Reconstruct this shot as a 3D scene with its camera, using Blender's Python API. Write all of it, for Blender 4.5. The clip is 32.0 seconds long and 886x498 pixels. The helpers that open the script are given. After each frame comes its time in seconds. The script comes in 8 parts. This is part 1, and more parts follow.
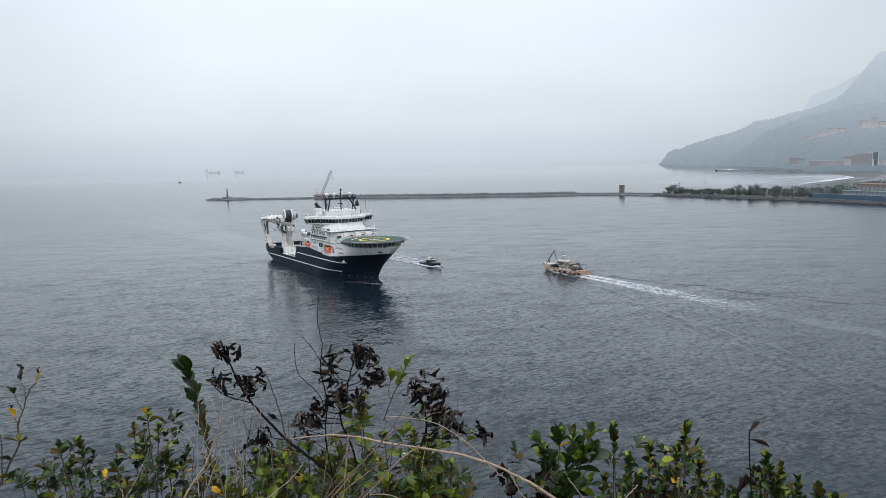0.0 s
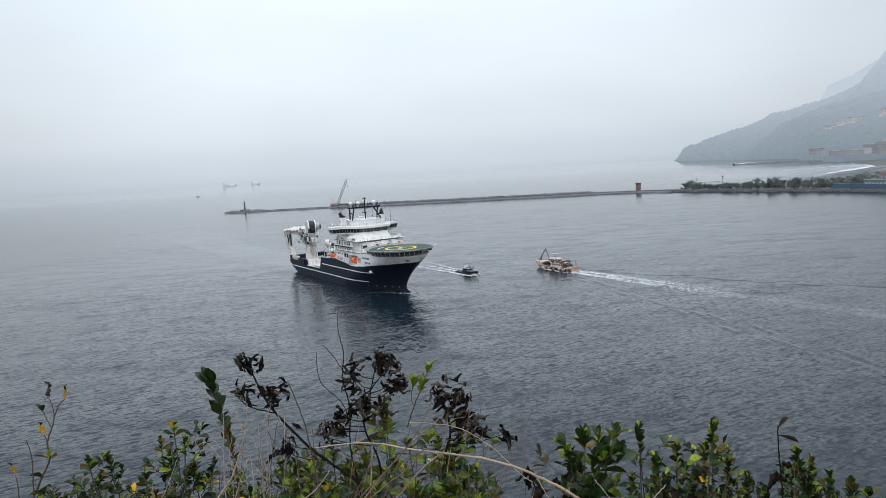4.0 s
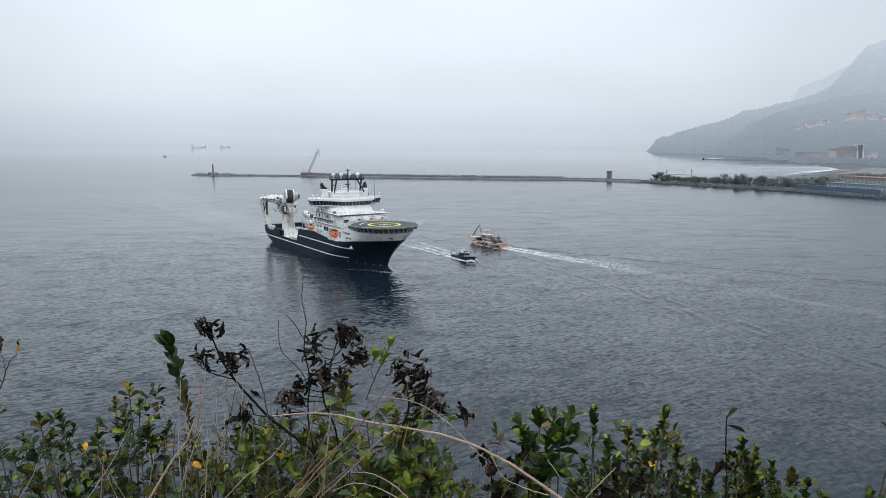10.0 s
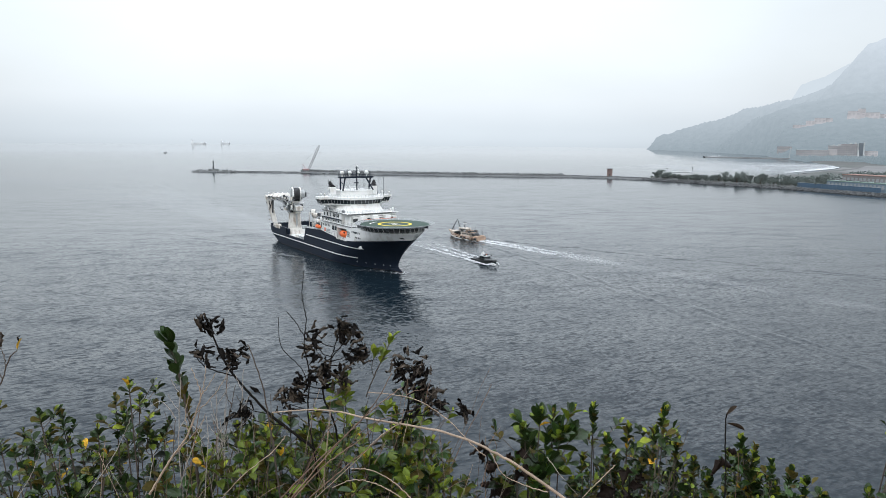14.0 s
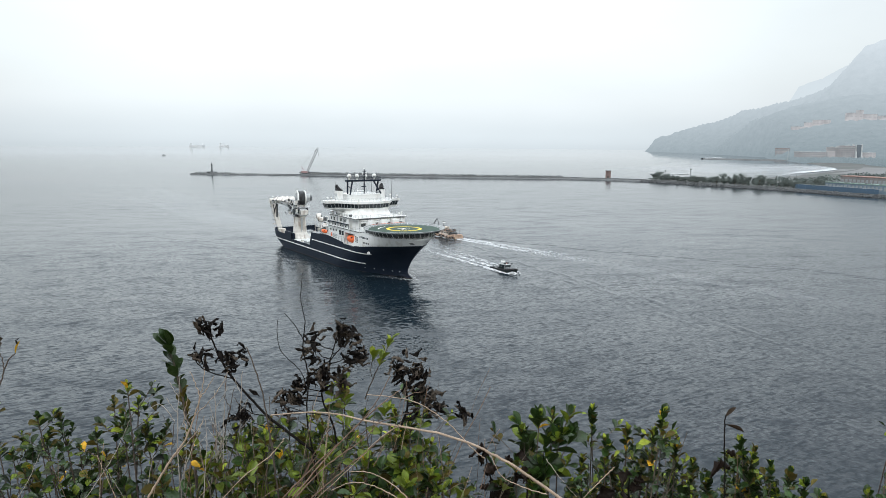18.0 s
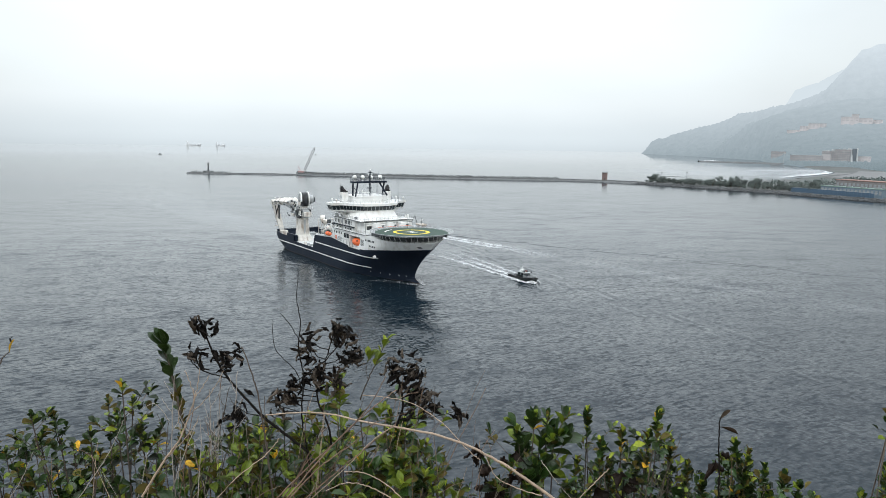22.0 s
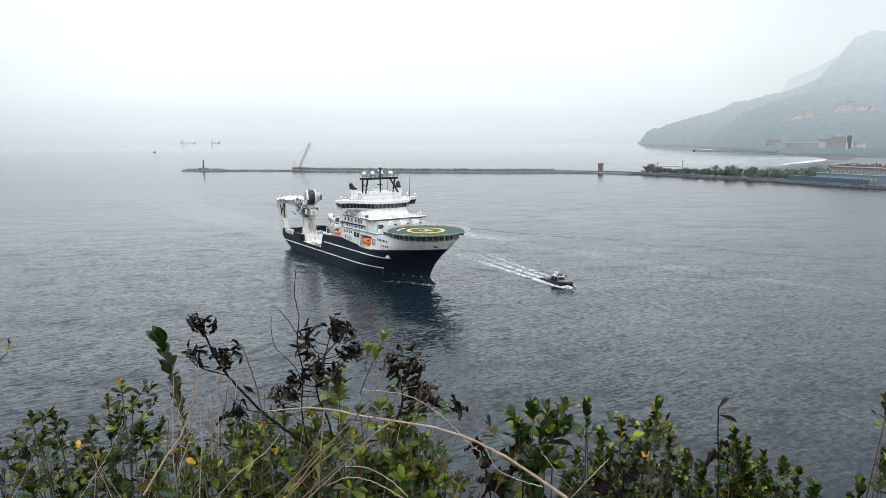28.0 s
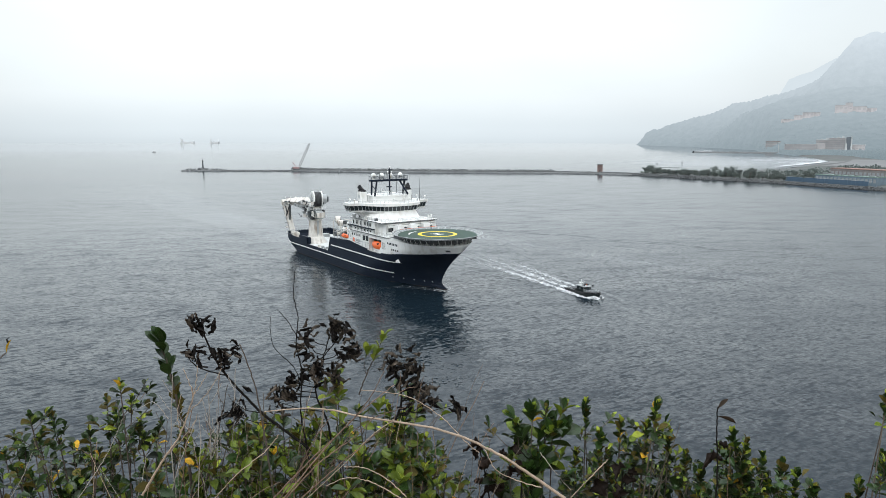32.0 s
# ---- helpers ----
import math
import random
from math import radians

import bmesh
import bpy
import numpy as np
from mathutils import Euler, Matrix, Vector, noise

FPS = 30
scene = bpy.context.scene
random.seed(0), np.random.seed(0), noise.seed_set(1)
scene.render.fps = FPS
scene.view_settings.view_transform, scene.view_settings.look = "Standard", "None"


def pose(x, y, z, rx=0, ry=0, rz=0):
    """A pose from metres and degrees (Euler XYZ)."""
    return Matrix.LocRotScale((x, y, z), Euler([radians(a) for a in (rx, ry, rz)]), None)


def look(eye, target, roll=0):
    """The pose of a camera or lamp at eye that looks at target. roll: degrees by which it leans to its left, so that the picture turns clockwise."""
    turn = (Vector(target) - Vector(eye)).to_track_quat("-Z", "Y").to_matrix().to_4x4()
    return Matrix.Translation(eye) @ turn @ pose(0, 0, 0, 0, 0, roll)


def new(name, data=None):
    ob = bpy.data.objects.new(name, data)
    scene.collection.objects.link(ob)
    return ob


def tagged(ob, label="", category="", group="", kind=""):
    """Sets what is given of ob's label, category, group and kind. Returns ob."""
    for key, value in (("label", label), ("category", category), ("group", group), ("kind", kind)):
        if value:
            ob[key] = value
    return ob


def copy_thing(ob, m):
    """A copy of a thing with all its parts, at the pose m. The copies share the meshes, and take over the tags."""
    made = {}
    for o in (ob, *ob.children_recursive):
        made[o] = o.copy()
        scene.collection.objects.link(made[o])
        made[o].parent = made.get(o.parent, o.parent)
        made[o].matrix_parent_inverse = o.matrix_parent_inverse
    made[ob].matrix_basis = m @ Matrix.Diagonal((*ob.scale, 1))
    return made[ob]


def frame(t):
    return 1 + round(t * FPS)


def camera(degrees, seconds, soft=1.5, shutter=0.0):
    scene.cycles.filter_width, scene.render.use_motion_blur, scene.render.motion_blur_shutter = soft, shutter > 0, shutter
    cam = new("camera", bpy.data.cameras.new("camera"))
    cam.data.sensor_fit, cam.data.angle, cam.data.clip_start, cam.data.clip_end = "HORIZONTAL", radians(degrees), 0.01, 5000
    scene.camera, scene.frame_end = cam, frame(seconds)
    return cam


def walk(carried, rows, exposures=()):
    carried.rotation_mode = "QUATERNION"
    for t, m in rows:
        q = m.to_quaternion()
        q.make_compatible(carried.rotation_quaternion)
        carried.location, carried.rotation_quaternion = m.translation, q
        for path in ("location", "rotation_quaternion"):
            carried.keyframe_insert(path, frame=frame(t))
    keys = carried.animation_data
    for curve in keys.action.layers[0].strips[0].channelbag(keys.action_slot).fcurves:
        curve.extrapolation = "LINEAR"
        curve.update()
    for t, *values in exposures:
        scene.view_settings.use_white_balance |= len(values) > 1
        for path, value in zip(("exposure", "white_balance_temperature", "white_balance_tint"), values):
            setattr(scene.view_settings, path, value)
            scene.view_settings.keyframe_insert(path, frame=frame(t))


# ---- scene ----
cam = camera(66, 32.0, soft=0.65)
EYE = (0, 0, 48)
LOOKS = (
    (0, 82.64, 1.13, 1.67),
    (0.5, 82.57, 0.87, 1.74),
    (1, 83.06, 1.35, 2.59),
    (1.5, 83.36, 2.61, 2.73),
    (2, 83.66, 3.65, 2.99),
    (2.5, 83.33, 3.21, 2.28),
    (3, 83.22, 3.37, 2.59),
    (3.5, 83.06, 3.33, 2.81),
    (5.5, 83.24, 3.42, 3.03),
    (6, 83.01, 2.50, 3.10),
    (6.5, 82.70, 1.66, 2.71),
    (7, 82.25, 0.73, 2.12),
    (7.5, 82.27, 1.07, 1.72),
    (8, 82.69, 1.23, 1.65),
    (8.5, 83.13, 1.09, 1.93),
    (9, 81.73, -0.72, 1.15),
    (9.5, 81.23, -0.49, 0.67),
    (10, 81.08, -0.42, 0.72),
    (10.5, 81.20, -0.62, 0.77),
    (11, 81.39, -0.31, 0.80),
    (11.5, 81.62, 0.15, 0.95),
    (12, 82.03, -0.45, 1.44),
    (12.5, 81.14, -0.60, 1.11),
    (13, 80.81, -0.71, 0.81),
    (13.5, 80.78, -0.77, 0.75),
    (14, 80.84, -0.57, 0.76),
    (14.5, 80.95, -0.71, 0.86),
    (16.5, 81.02, -0.47, 0.72),
    (17, 81.04, -0.57, 0.70),
    (17.5, 81.02, -0.49, 0.70),
    (18, 81.02, -0.49, 0.64),
    (18.5, 81.03, -0.49, 0.53),
    (19, 81.06, -0.58, 0.49),
    (19.5, 81.03, -0.48, 0.42),
    (20, 81.04, -0.51, 0.42),
    (20.5, 81.16, -0.45, 0.39),
    (21, 81.17, -0.49, 0.21),
    (21.5, 81.20, -0.96, 0.27),
    (22, 81.09, -0.91, 0.39),
    (22.5, 80.92, -0.29, 0.29),
    (23, 80.99, 0.16, 0.34),
    (23.5, 80.91, -0.07, 0.28),
    (24, 80.80, -0.16, 0.22),
    (24.5, 80.73, -0.12, 0.19),
    (25, 80.61, -0.29, 0.09),
    (25.5, 80.60, -0.12, 0.06),
    (27.5, 80.53, -0.10, -0.05),
    (28, 80.55, 0.00, -0.00),
    (28.5, 80.54, -0.12, -0.00),
    (29, 80.57, -0.01, -0.06),
    (29.5, 80.62, -0.00, -0.02),
    (30, 80.64, -0.04, 0.00),
    (30.5, 80.64, 0.03, -0.07),
    (31, 80.65, -0.03, 0.00),
    (31.5, 80.63, 0.02, -0.00),
    (32, 80.60, -0.13, -0.04),
)
walk(cam, [(t, pose(*EYE, rx, ry, rz)) for t, rx, ry, rz in LOOKS],
     exposures=[(0, -0.22, 6030, 10), (6, -0.20, 6030, 10), (8, -0.22, 6030, 10), (9, -0.20, 6000, 11), (10, -0.20, 6000, 11), (11, -0.20, 6000, 11), (12, -0.10, 6080, 10),
                (13, 0.04, 6120, 10), (19, 0.11, 6250, 8), (32, 0.13, 6250, 8)])

# ---- world and sun: hazy overcast ----
world = bpy.data.worlds.new("overcast_sky")
scene.world = world
world.use_nodes = True
wn, wl = world.node_tree.nodes, world.node_tree.links
wn.clear()
w_out = wn.new("ShaderNodeOutputWorld")
w_bg = wn.new("ShaderNodeBackground")
w_sky = wn.new("ShaderNodeTexSky")
w_sky.sky_type, w_sky.sun_disc = "NISHITA", False
w_sky.sun_elevation, w_sky.sun_rotation, w_sky.dust_density = radians(42), radians(150), 4
w_sky.air_density = 2
w_co = wn.new("ShaderNodeTexCoord")
w_sep = wn.new("ShaderNodeSeparateXYZ")
w_ramp = wn.new("ShaderNodeValToRGB")
w_ramp.color_ramp.interpolation = "EASE"
e = w_ramp.color_ramp.elements
e[0].position, e[0].color = 0.0, (0.055, 0.065, 0.07, 1)
e[1].position, e[1].color = 1.0, (2.35, 2.4, 2.45, 1)
for p, c in ((0.482, (0.30, 0.33, 0.35)), (0.4955, (0.60, 0.645, 0.67)), (0.503, (0.655, 0.70, 0.725)), (0.53, (0.735, 0.775, 0.80)),
             (0.58, (0.80, 0.835, 0.86)), (0.64, (0.88, 0.91, 0.935)), (0.76, (0.895, 0.925, 0.95)), (0.86, (1.45, 1.48, 1.51))):
    k = e.new(p)
    k.color = (*c, 1)
w_map = wn.new("ShaderNodeMath")
w_map.operation, w_map.inputs[1].default_value, w_map.inputs[2].default_value = "MULTIPLY_ADD", 0.5, 0.5
w_cloud = wn.new("ShaderNodeTexNoise")
w_cloud.inputs["Scale"].default_value, w_cloud.inputs["Detail"].default_value = 2.2, 5
w_cm = wn.new("ShaderNodeMapRange")
w_cm.inputs["From Min"].default_value, w_cm.inputs["From Max"].default_value = 0.3, 0.7
w_cm.inputs["To Min"].default_value, w_cm.inputs["To Max"].default_value = 0.94, 1.05
# the cloud is thinnest, and brightest, out to sea
w_dot, w_fall, w_both = wn.new("ShaderNodeVectorMath"), wn.new("ShaderNodeMapRange"), wn.new("ShaderNodeMath")
w_dot.operation, w_dot.inputs[1].default_value = "DOT_PRODUCT", (-0.10, 0.96, 0.26)
w_fall.interpolation_type = "SMOOTHSTEP"
w_fall.inputs["From Min"].default_value, w_fall.inputs["From Max"].default_value = 0.79, 0.99
w_fall.inputs["To Min"].default_value, w_fall.inputs["To Max"].default_value = 0.80, 1.02
w_both.operation = "MULTIPLY"
w_mul = wn.new("ShaderNodeVectorMath")
w_mul.operation = "SCALE"
w_scale = wn.new("ShaderNodeVectorMath")
w_scale.operation = "SCALE"
w_scale.inputs["Scale"].default_value = 0.02
w_add = wn.new("ShaderNodeVectorMath")
w_add.operation = "ADD"
wl.new(w_co.outputs["Generated"], w_sep.inputs[0])
w_cs = wn.new("ShaderNodeMapping")
w_cs.inputs["Scale"].default_value = (1, 1, 2.6)
wl.new(w_co.outputs["Generated"], w_cs.inputs["Vector"])
wl.new(w_cs.outputs[0], w_cloud.inputs["Vector"])
wl.new(w_sep.outputs["Z"], w_map.inputs[0])
wl.new(w_map.outputs[0], w_ramp.inputs["Fac"])
wl.new(w_cloud.outputs["Fac"], w_cm.inputs["Value"])
wl.new(w_ramp.outputs["Color"], w_mul.inputs[0])
wl.new(w_co.outputs["Generated"], w_dot.inputs[0])
wl.new(w_dot.outputs["Value"], w_fall.inputs["Value"])
wl.new(w_cm.outputs[0], w_both.inputs[0])
wl.new(w_fall.outputs[0], w_both.inputs[1])
wl.new(w_both.outputs[0], w_mul.inputs["Scale"])
wl.new(w_sky.outputs["Color"], w_scale.inputs[0])
wl.new(w_mul.outputs[0], w_add.inputs[0])
wl.new(w_scale.outputs[0], w_add.inputs[1])
wl.new(w_add.outputs[0], w_bg.inputs["Color"])
w_bg.inputs["Strength"].default_value = 1.14
wl.new(w_bg.outputs[0], w_out.inputs[0])

sun = new("sun", bpy.data.lights.new("sun", "SUN"))
sun.data.energy, sun.data.angle, sun.data.color = 0.9, radians(25), (1, 0.97, 0.93)
sun.matrix_world = look((-80, -60, 120), (0, 40, 0))


# ---- materials ----
def mat(name, color, rough=0.6, metal=0.0, vary=0.15, scale=3.0, bump=0.0, stain=None, stain_amount=0.0, spec=0.5, rand=0.0, coord="Object"):
    """A plain surface with grain, larger patches and, if asked, stains and a tone of its own for each object."""
    m = bpy.data.materials.new(name)
    m.use_nodes = True
    n, l = m.node_tree.nodes, m.node_tree.links
    b = n["Principled BSDF"]
    b.inputs["Roughness"].default_value, b.inputs["Metallic"].default_value = rough, metal
    b.inputs["Specular IOR Level"].default_value = spec
    co = n.new("ShaderNodeTexCoord")
    big, small = n.new("ShaderNodeTexNoise"), n.new("ShaderNodeTexNoise")
    big.inputs["Scale"].default_value, big.inputs["Detail"].default_value = scale * 0.17, 3
    small.inputs["Scale"].default_value, small.inputs["Detail"].default_value = scale, 6
    for t in (big, small):
        l.new(co.outputs[coord], t.inputs["Vector"])
    add = n.new("ShaderNodeMath")
    add.operation = "ADD"
    l.new(big.outputs["Fac"], add.inputs[0])
    l.new(small.outputs["Fac"], add.inputs[1])
    rng = n.new("ShaderNodeMapRange")
    rng.inputs["From Min"].default_value, rng.inputs["From Max"].default_value = 0.6, 1.4
    rng.inputs["To Min"].default_value, rng.inputs["To Max"].default_value = 1 - vary, 1 + vary
    l.new(add.outputs[0], rng.inputs["Value"])
    val = rng.outputs[0]
    if rand:
        info, r2, mul = n.new("ShaderNodeObjectInfo"), n.new("ShaderNodeMapRange"), n.new("ShaderNodeMath")
        r2.inputs["To Min"].default_value, r2.inputs["To Max"].default_value = 1 - rand, 1 + rand
        l.new(info.outputs["Random"], r2.inputs["Value"])
        mul.operation = "MULTIPLY"
        l.new(val, mul.inputs[0])
        l.new(r2.outputs[0], mul.inputs[1])
        val = mul.outputs[0]
    sc = n.new("ShaderNodeVectorMath")
    sc.operation = "SCALE"
    sc.inputs[0].default_value = color
    l.new(val, sc.inputs["Scale"])
    out = sc.outputs[0]
    if stain:
        st, ramp, mix = n.new("ShaderNodeTexNoise"), n.new("ShaderNodeMapRange"), n.new("ShaderNodeMix")
        mp = n.new("ShaderNodeMapping")
        mp.inputs["Scale"].default_value = (1, 1, 0.25)
        l.new(co.outputs[coord], mp.inputs["Vector"])
        l.new(mp.outputs[0], st.inputs["Vector"])
        st.inputs["Scale"].default_value, st.inputs["Detail"].default_value = scale * 0.6, 5
        ramp.inputs["From Min"].default_value, ramp.inputs["From Max"].default_value = 0.52, 0.68
        ramp.inputs["To Max"].default_value = stain_amount
        l.new(st.outputs["Fac"], ramp.inputs["Value"])
        mix.data_type = "RGBA"
        l.new(ramp.outputs[0], mix.inputs["Factor"])
        l.new(out, mix.inputs["A"])
        mix.inputs["B"].default_value = (*stain, 1)
        out = mix.outputs["Result"]
    l.new(out, b.inputs["Base Color"])
    if bump:
        bp = n.new("ShaderNodeBump")
        bp.inputs["Strength"].default_value, bp.inputs["Distance"].default_value = 0.6, bump
        l.new(small.outputs["Fac"], bp.inputs["Height"])
        l.new(bp.outputs[0], b.inputs["Normal"])
    return m


def sea_material():
    m = bpy.data.materials.new("sea_water")
    m.use_nodes = True
    n, l = m.node_tree.nodes, m.node_tree.links
    b = n["Principled BSDF"]
    b.inputs["Base Color"].default_value = (0.0072, 0.0142, 0.0205, 1)
    b.inputs["IOR"].default_value = 1.333
    geo = n.new("ShaderNodeNewGeometry")
    place = geo.outputs["Position"]

    def math_node(op, a, c):
        k = n.new("ShaderNodeMath")
        k.operation = op
        for i, v in enumerate((a, c)):
            if isinstance(v, (int, float)):
                k.inputs[i].default_value = v
            else:
                l.new(v, k.inputs[i])
        return k.outputs[0]

    def span(socket, a, c, lo, hi, smooth=False):
        k = n.new("ShaderNodeMapRange")
        k.interpolation_type = "SMOOTHSTEP" if smooth else "LINEAR"
        for name, v in (("From Min", a), ("From Max", c), ("To Min", lo), ("To Max", hi)):
            k.inputs[name].default_value = v
        l.new(socket, k.inputs["Value"])
        return k.outputs[0]

    def noisy(rot, crest, wave, detail=1.5, bend=0.5):
        """Noise drawn out along crests that lie at rot degrees to the x axis: crest length and wave length in metres."""
        mp, no = n.new("ShaderNodeMapping"), n.new("ShaderNodeTexNoise")
        mp.vector_type = "TEXTURE"
        mp.inputs["Scale"].default_value, mp.inputs["Rotation"].default_value = (crest, wave, 1), (0, 0, radians(rot))
        l.new(place, mp.inputs["Vector"])
        l.new(mp.outputs[0], no.inputs["Vector"])
        no.inputs["Scale"].default_value, no.inputs["Detail"].default_value, no.inputs["Roughness"].default_value = 1, detail, 0.55
        no.inputs["Distortion"].default_value = bend
        return no.outputs["Fac"]

    def slope(rot, crest, wave, even, steep, detail=1.5):
        """A train of waves as a slope across its crests: gentle backs, with the odd steep face."""
        fac = noisy(rot, crest, wave, detail)
        s = math_node("MULTIPLY", math_node("SUBTRACT", 0.5, fac), even)
        if steep:
            s = math_node("SUBTRACT", s, span(fac, 0.55, 0.70, 0, steep, True))
        v = n.new("ShaderNodeVectorMath")
        v.operation = "SCALE"
        v.inputs[0].default_value = (-math.sin(radians(rot)), math.cos(radians(rot)), 0)
        l.new(s, v.inputs["Scale"])
        return v.outputs[0]

    def summed(sockets):
        total = sockets[0]
        for k in sockets[1:]:
            ad = n.new("ShaderNodeVectorMath")
            ad.operation = "ADD"
            l.new(total, ad.inputs[0])
            l.new(k, ad.inputs[1])
            total = ad.outputs[0]
        return total

    def times(vector, factor):
        k = n.new("ShaderNodeVectorMath")
        k.operation = "SCALE"
        l.new(vector, k.inputs[0])
        l.new(factor, k.inputs["Scale"])
        return k.outputs[0]

    ln = n.new("ShaderNodeVectorMath")
    ln.operation = "LENGTH"
    l.new(place, ln.inputs[0])
    off = ln.outputs["Value"]
    swell = summed([slope(14, 60, 20, 0.14, 0), slope(-6, 26, 9, 0.12, 0.03), slope(24, 13, 4.6, 0.11, 0.05)])
    waves = summed([slope(30, 3.6, 1.05, 0.08, 0.15), slope(20, 2.3, 0.75, 0.09, 0.14), slope(40, 1.3, 0.55, 0.12, 0.11)])
    ripples = summed([slope(-24, 1.3, 0.55, 0.26, 0), slope(-62, 1.5, 0.8, 0.28, 0), slope(100, 3.2, 1.9, 0.20, 0)])
    # calm and ruffled patches of wind; the chop dies down away from the hill and in the lee of the breakwater
    patch = span(noisy(12, 260, 75, 4), 0.35, 0.65, 0.6, 1.18)
    calm = span(off, 700, 3200, 1.0, 0.2)
    patch = math_node("MULTIPLY", patch, calm)
    swell = times(swell, math_node("MULTIPLY", span(off, 130, 700, 0.8, 0.42), patch))
    waves = times(waves, math_node("MULTIPLY", span(off, 130, 420, 1.3, 0.27), patch))
    ripples = times(ripples, math_node("MULTIPLY", span(off, 120, 420, 0.9, 0.22), patch))
    # the steeper faces of the waves look towards the hill, from which the swell runs away
    lean = math_node("MULTIPLY", span(off, 60, 330, 0.045, -0.007), calm)
    flat = n.new("ShaderNodeVectorMath")
    flat.operation = "NORMALIZE"
    l.new(place, flat.inputs[0])
    nm = n.new("ShaderNodeVectorMath")
    nm.operation = "NORMALIZE"
    drift = n.new("ShaderNodeVectorMath")
    drift.operation, drift.inputs[1].default_value = "ADD", (-0.035, 0, 0)
    l.new(geo.outputs["Normal"], drift.inputs[0])
    l.new(summed([drift.outputs[0], swell, waves, ripples, times(flat.outputs[0], lean)]), nm.inputs[0])
    l.new(nm.outputs[0], b.inputs["Normal"])
    l.new(math_node("MULTIPLY", span(off, 120, 500, 0.12, 0.17), span(off, 700, 2600, 1.0, 0.3)), b.inputs["Roughness"])
    return m


def foam_material(name, scale, low, high, opacity):
    """Broken white foam, clear water between; it thins out along the strip's own length (u) and edges (v)."""
    m = bpy.data.materials.new(name)
    m.use_nodes = True
    n, l = m.node_tree.nodes, m.node_tree.links
    b = n["Principled BSDF"]
    b.inputs["Base Color"].default_value, b.inputs["Roughness"].default_value = (0.8, 0.83, 0.85, 1), 0.9
    at = n.new("ShaderNodeAttribute")
    at.attribute_name = "foam"
    co, no, mp = n.new("ShaderNodeTexCoord"), n.new("ShaderNodeTexNoise"), n.new("ShaderNodeMapping")
    mp.inputs["Scale"].default_value = (0.45, 1, 1)
    no.inputs["Scale"].default_value, no.inputs["Detail"].default_value, no.inputs["Roughness"].default_value = scale, 6, 0.75
    l.new(co.outputs["Object"], mp.inputs["Vector"])
    l.new(mp.outputs[0], no.inputs["Vector"])
    rg, mu, ad = n.new("ShaderNodeMapRange"), n.new("ShaderNodeMath"), n.new("ShaderNodeMath")
    ad.operation, ad.inputs[1].default_value = "MULTIPLY_ADD", 0.55
    l.new(at.outputs["Fac"], ad.inputs[0])
    st = n.new("ShaderNodeMapRange")
    st.inputs["From Min"].default_value, st.inputs["From Max"].default_value = 0.28, 0.72
    l.new(no.outputs["Fac"], st.inputs["Value"])
    l.new(st.outputs[0], ad.inputs[2])
    rg.inputs["From Min"].default_value, rg.inputs["From Max"].default_value = low, high
    l.new(ad.outputs[0], rg.inputs["Value"])
    mu.operation, mu.inputs[1].default_value = "MULTIPLY", opacity
    l.new(rg.outputs[0], mu.inputs[0])
    l.new(mu.outputs[0], b.inputs["Alpha"])
    return m


def leaf_material(name, color, back, rough=0.4, spec=0.15, tone=0.45, clear=0.18):
    """A leaf: mottled, each with a tone of its own, letting some light through."""
    m = mat(name, color, rough, vary=0.55, scale=130, rand=0.3, spec=spec, bump=0.004)
    n, l = m.node_tree.nodes, m.node_tree.links
    b = n["Principled BSDF"]
    geo, rg, sc = n.new("ShaderNodeNewGeometry"), n.new("ShaderNodeMapRange"), n.new("ShaderNodeVectorMath")
    rg.inputs["To Min"].default_value, rg.inputs["To Max"].default_value = 1 - tone, 1 + tone
    l.new(geo.outputs["Random Per Island"], rg.inputs["Value"])
    sc.operation = "SCALE"
    l.new(b.inputs["Base Color"].links[0].from_socket, sc.inputs[0])
    l.new(rg.outputs[0], sc.inputs["Scale"])
    l.new(sc.outputs[0], b.inputs["Base Color"])
    out, tr, ms = n["Material Output"], n.new("ShaderNodeBsdfTranslucent"), n.new("ShaderNodeMixShader")
    tr.inputs["Color"].default_value = (*back, 1)
    ms.inputs["Fac"].default_value = clear
    l.new(b.outputs[0], ms.inputs[1])
    l.new(tr.outputs[0], ms.inputs[2])
    l.new(ms.outputs[0], out.inputs["Surface"])
    return m


SEA = sea_material()
NAVY = mat("navy_hull_paint", (0.009, 0.015, 0.027), 0.5, vary=0.2, scale=0.6, stain=(0.03, 0.032, 0.04), stain_amount=0.2, spec=0.16)
RED = mat("red_antifouling", (0.020, 0.013, 0.014), 0.6, vary=0.3, scale=0.8)
WHITE = mat("white_ship_paint", (0.77, 0.78, 0.77), 0.45, vary=0.07, scale=0.9, stain=(0.44, 0.40, 0.34), stain_amount=0.42)
CREAM = mat("cream_crane_paint", (0.66, 0.64, 0.60), 0.5, vary=0.18, scale=0.9, stain=(0.24, 0.18, 0.13), stain_amount=0.85)
DECK = mat("pale_deck_coating", (0.62, 0.64, 0.63), 0.7, vary=0.2, scale=0.9, stain=(0.30, 0.30, 0.28), stain_amount=0.6)
GREEN_DECK = mat("green_helideck_coating", (0.030, 0.062, 0.047), 0.75, vary=0.12, scale=0.8)
YELLOW = mat("yellow_marking", (0.75, 0.60, 0.04), 0.6, vary=0.08, scale=2)
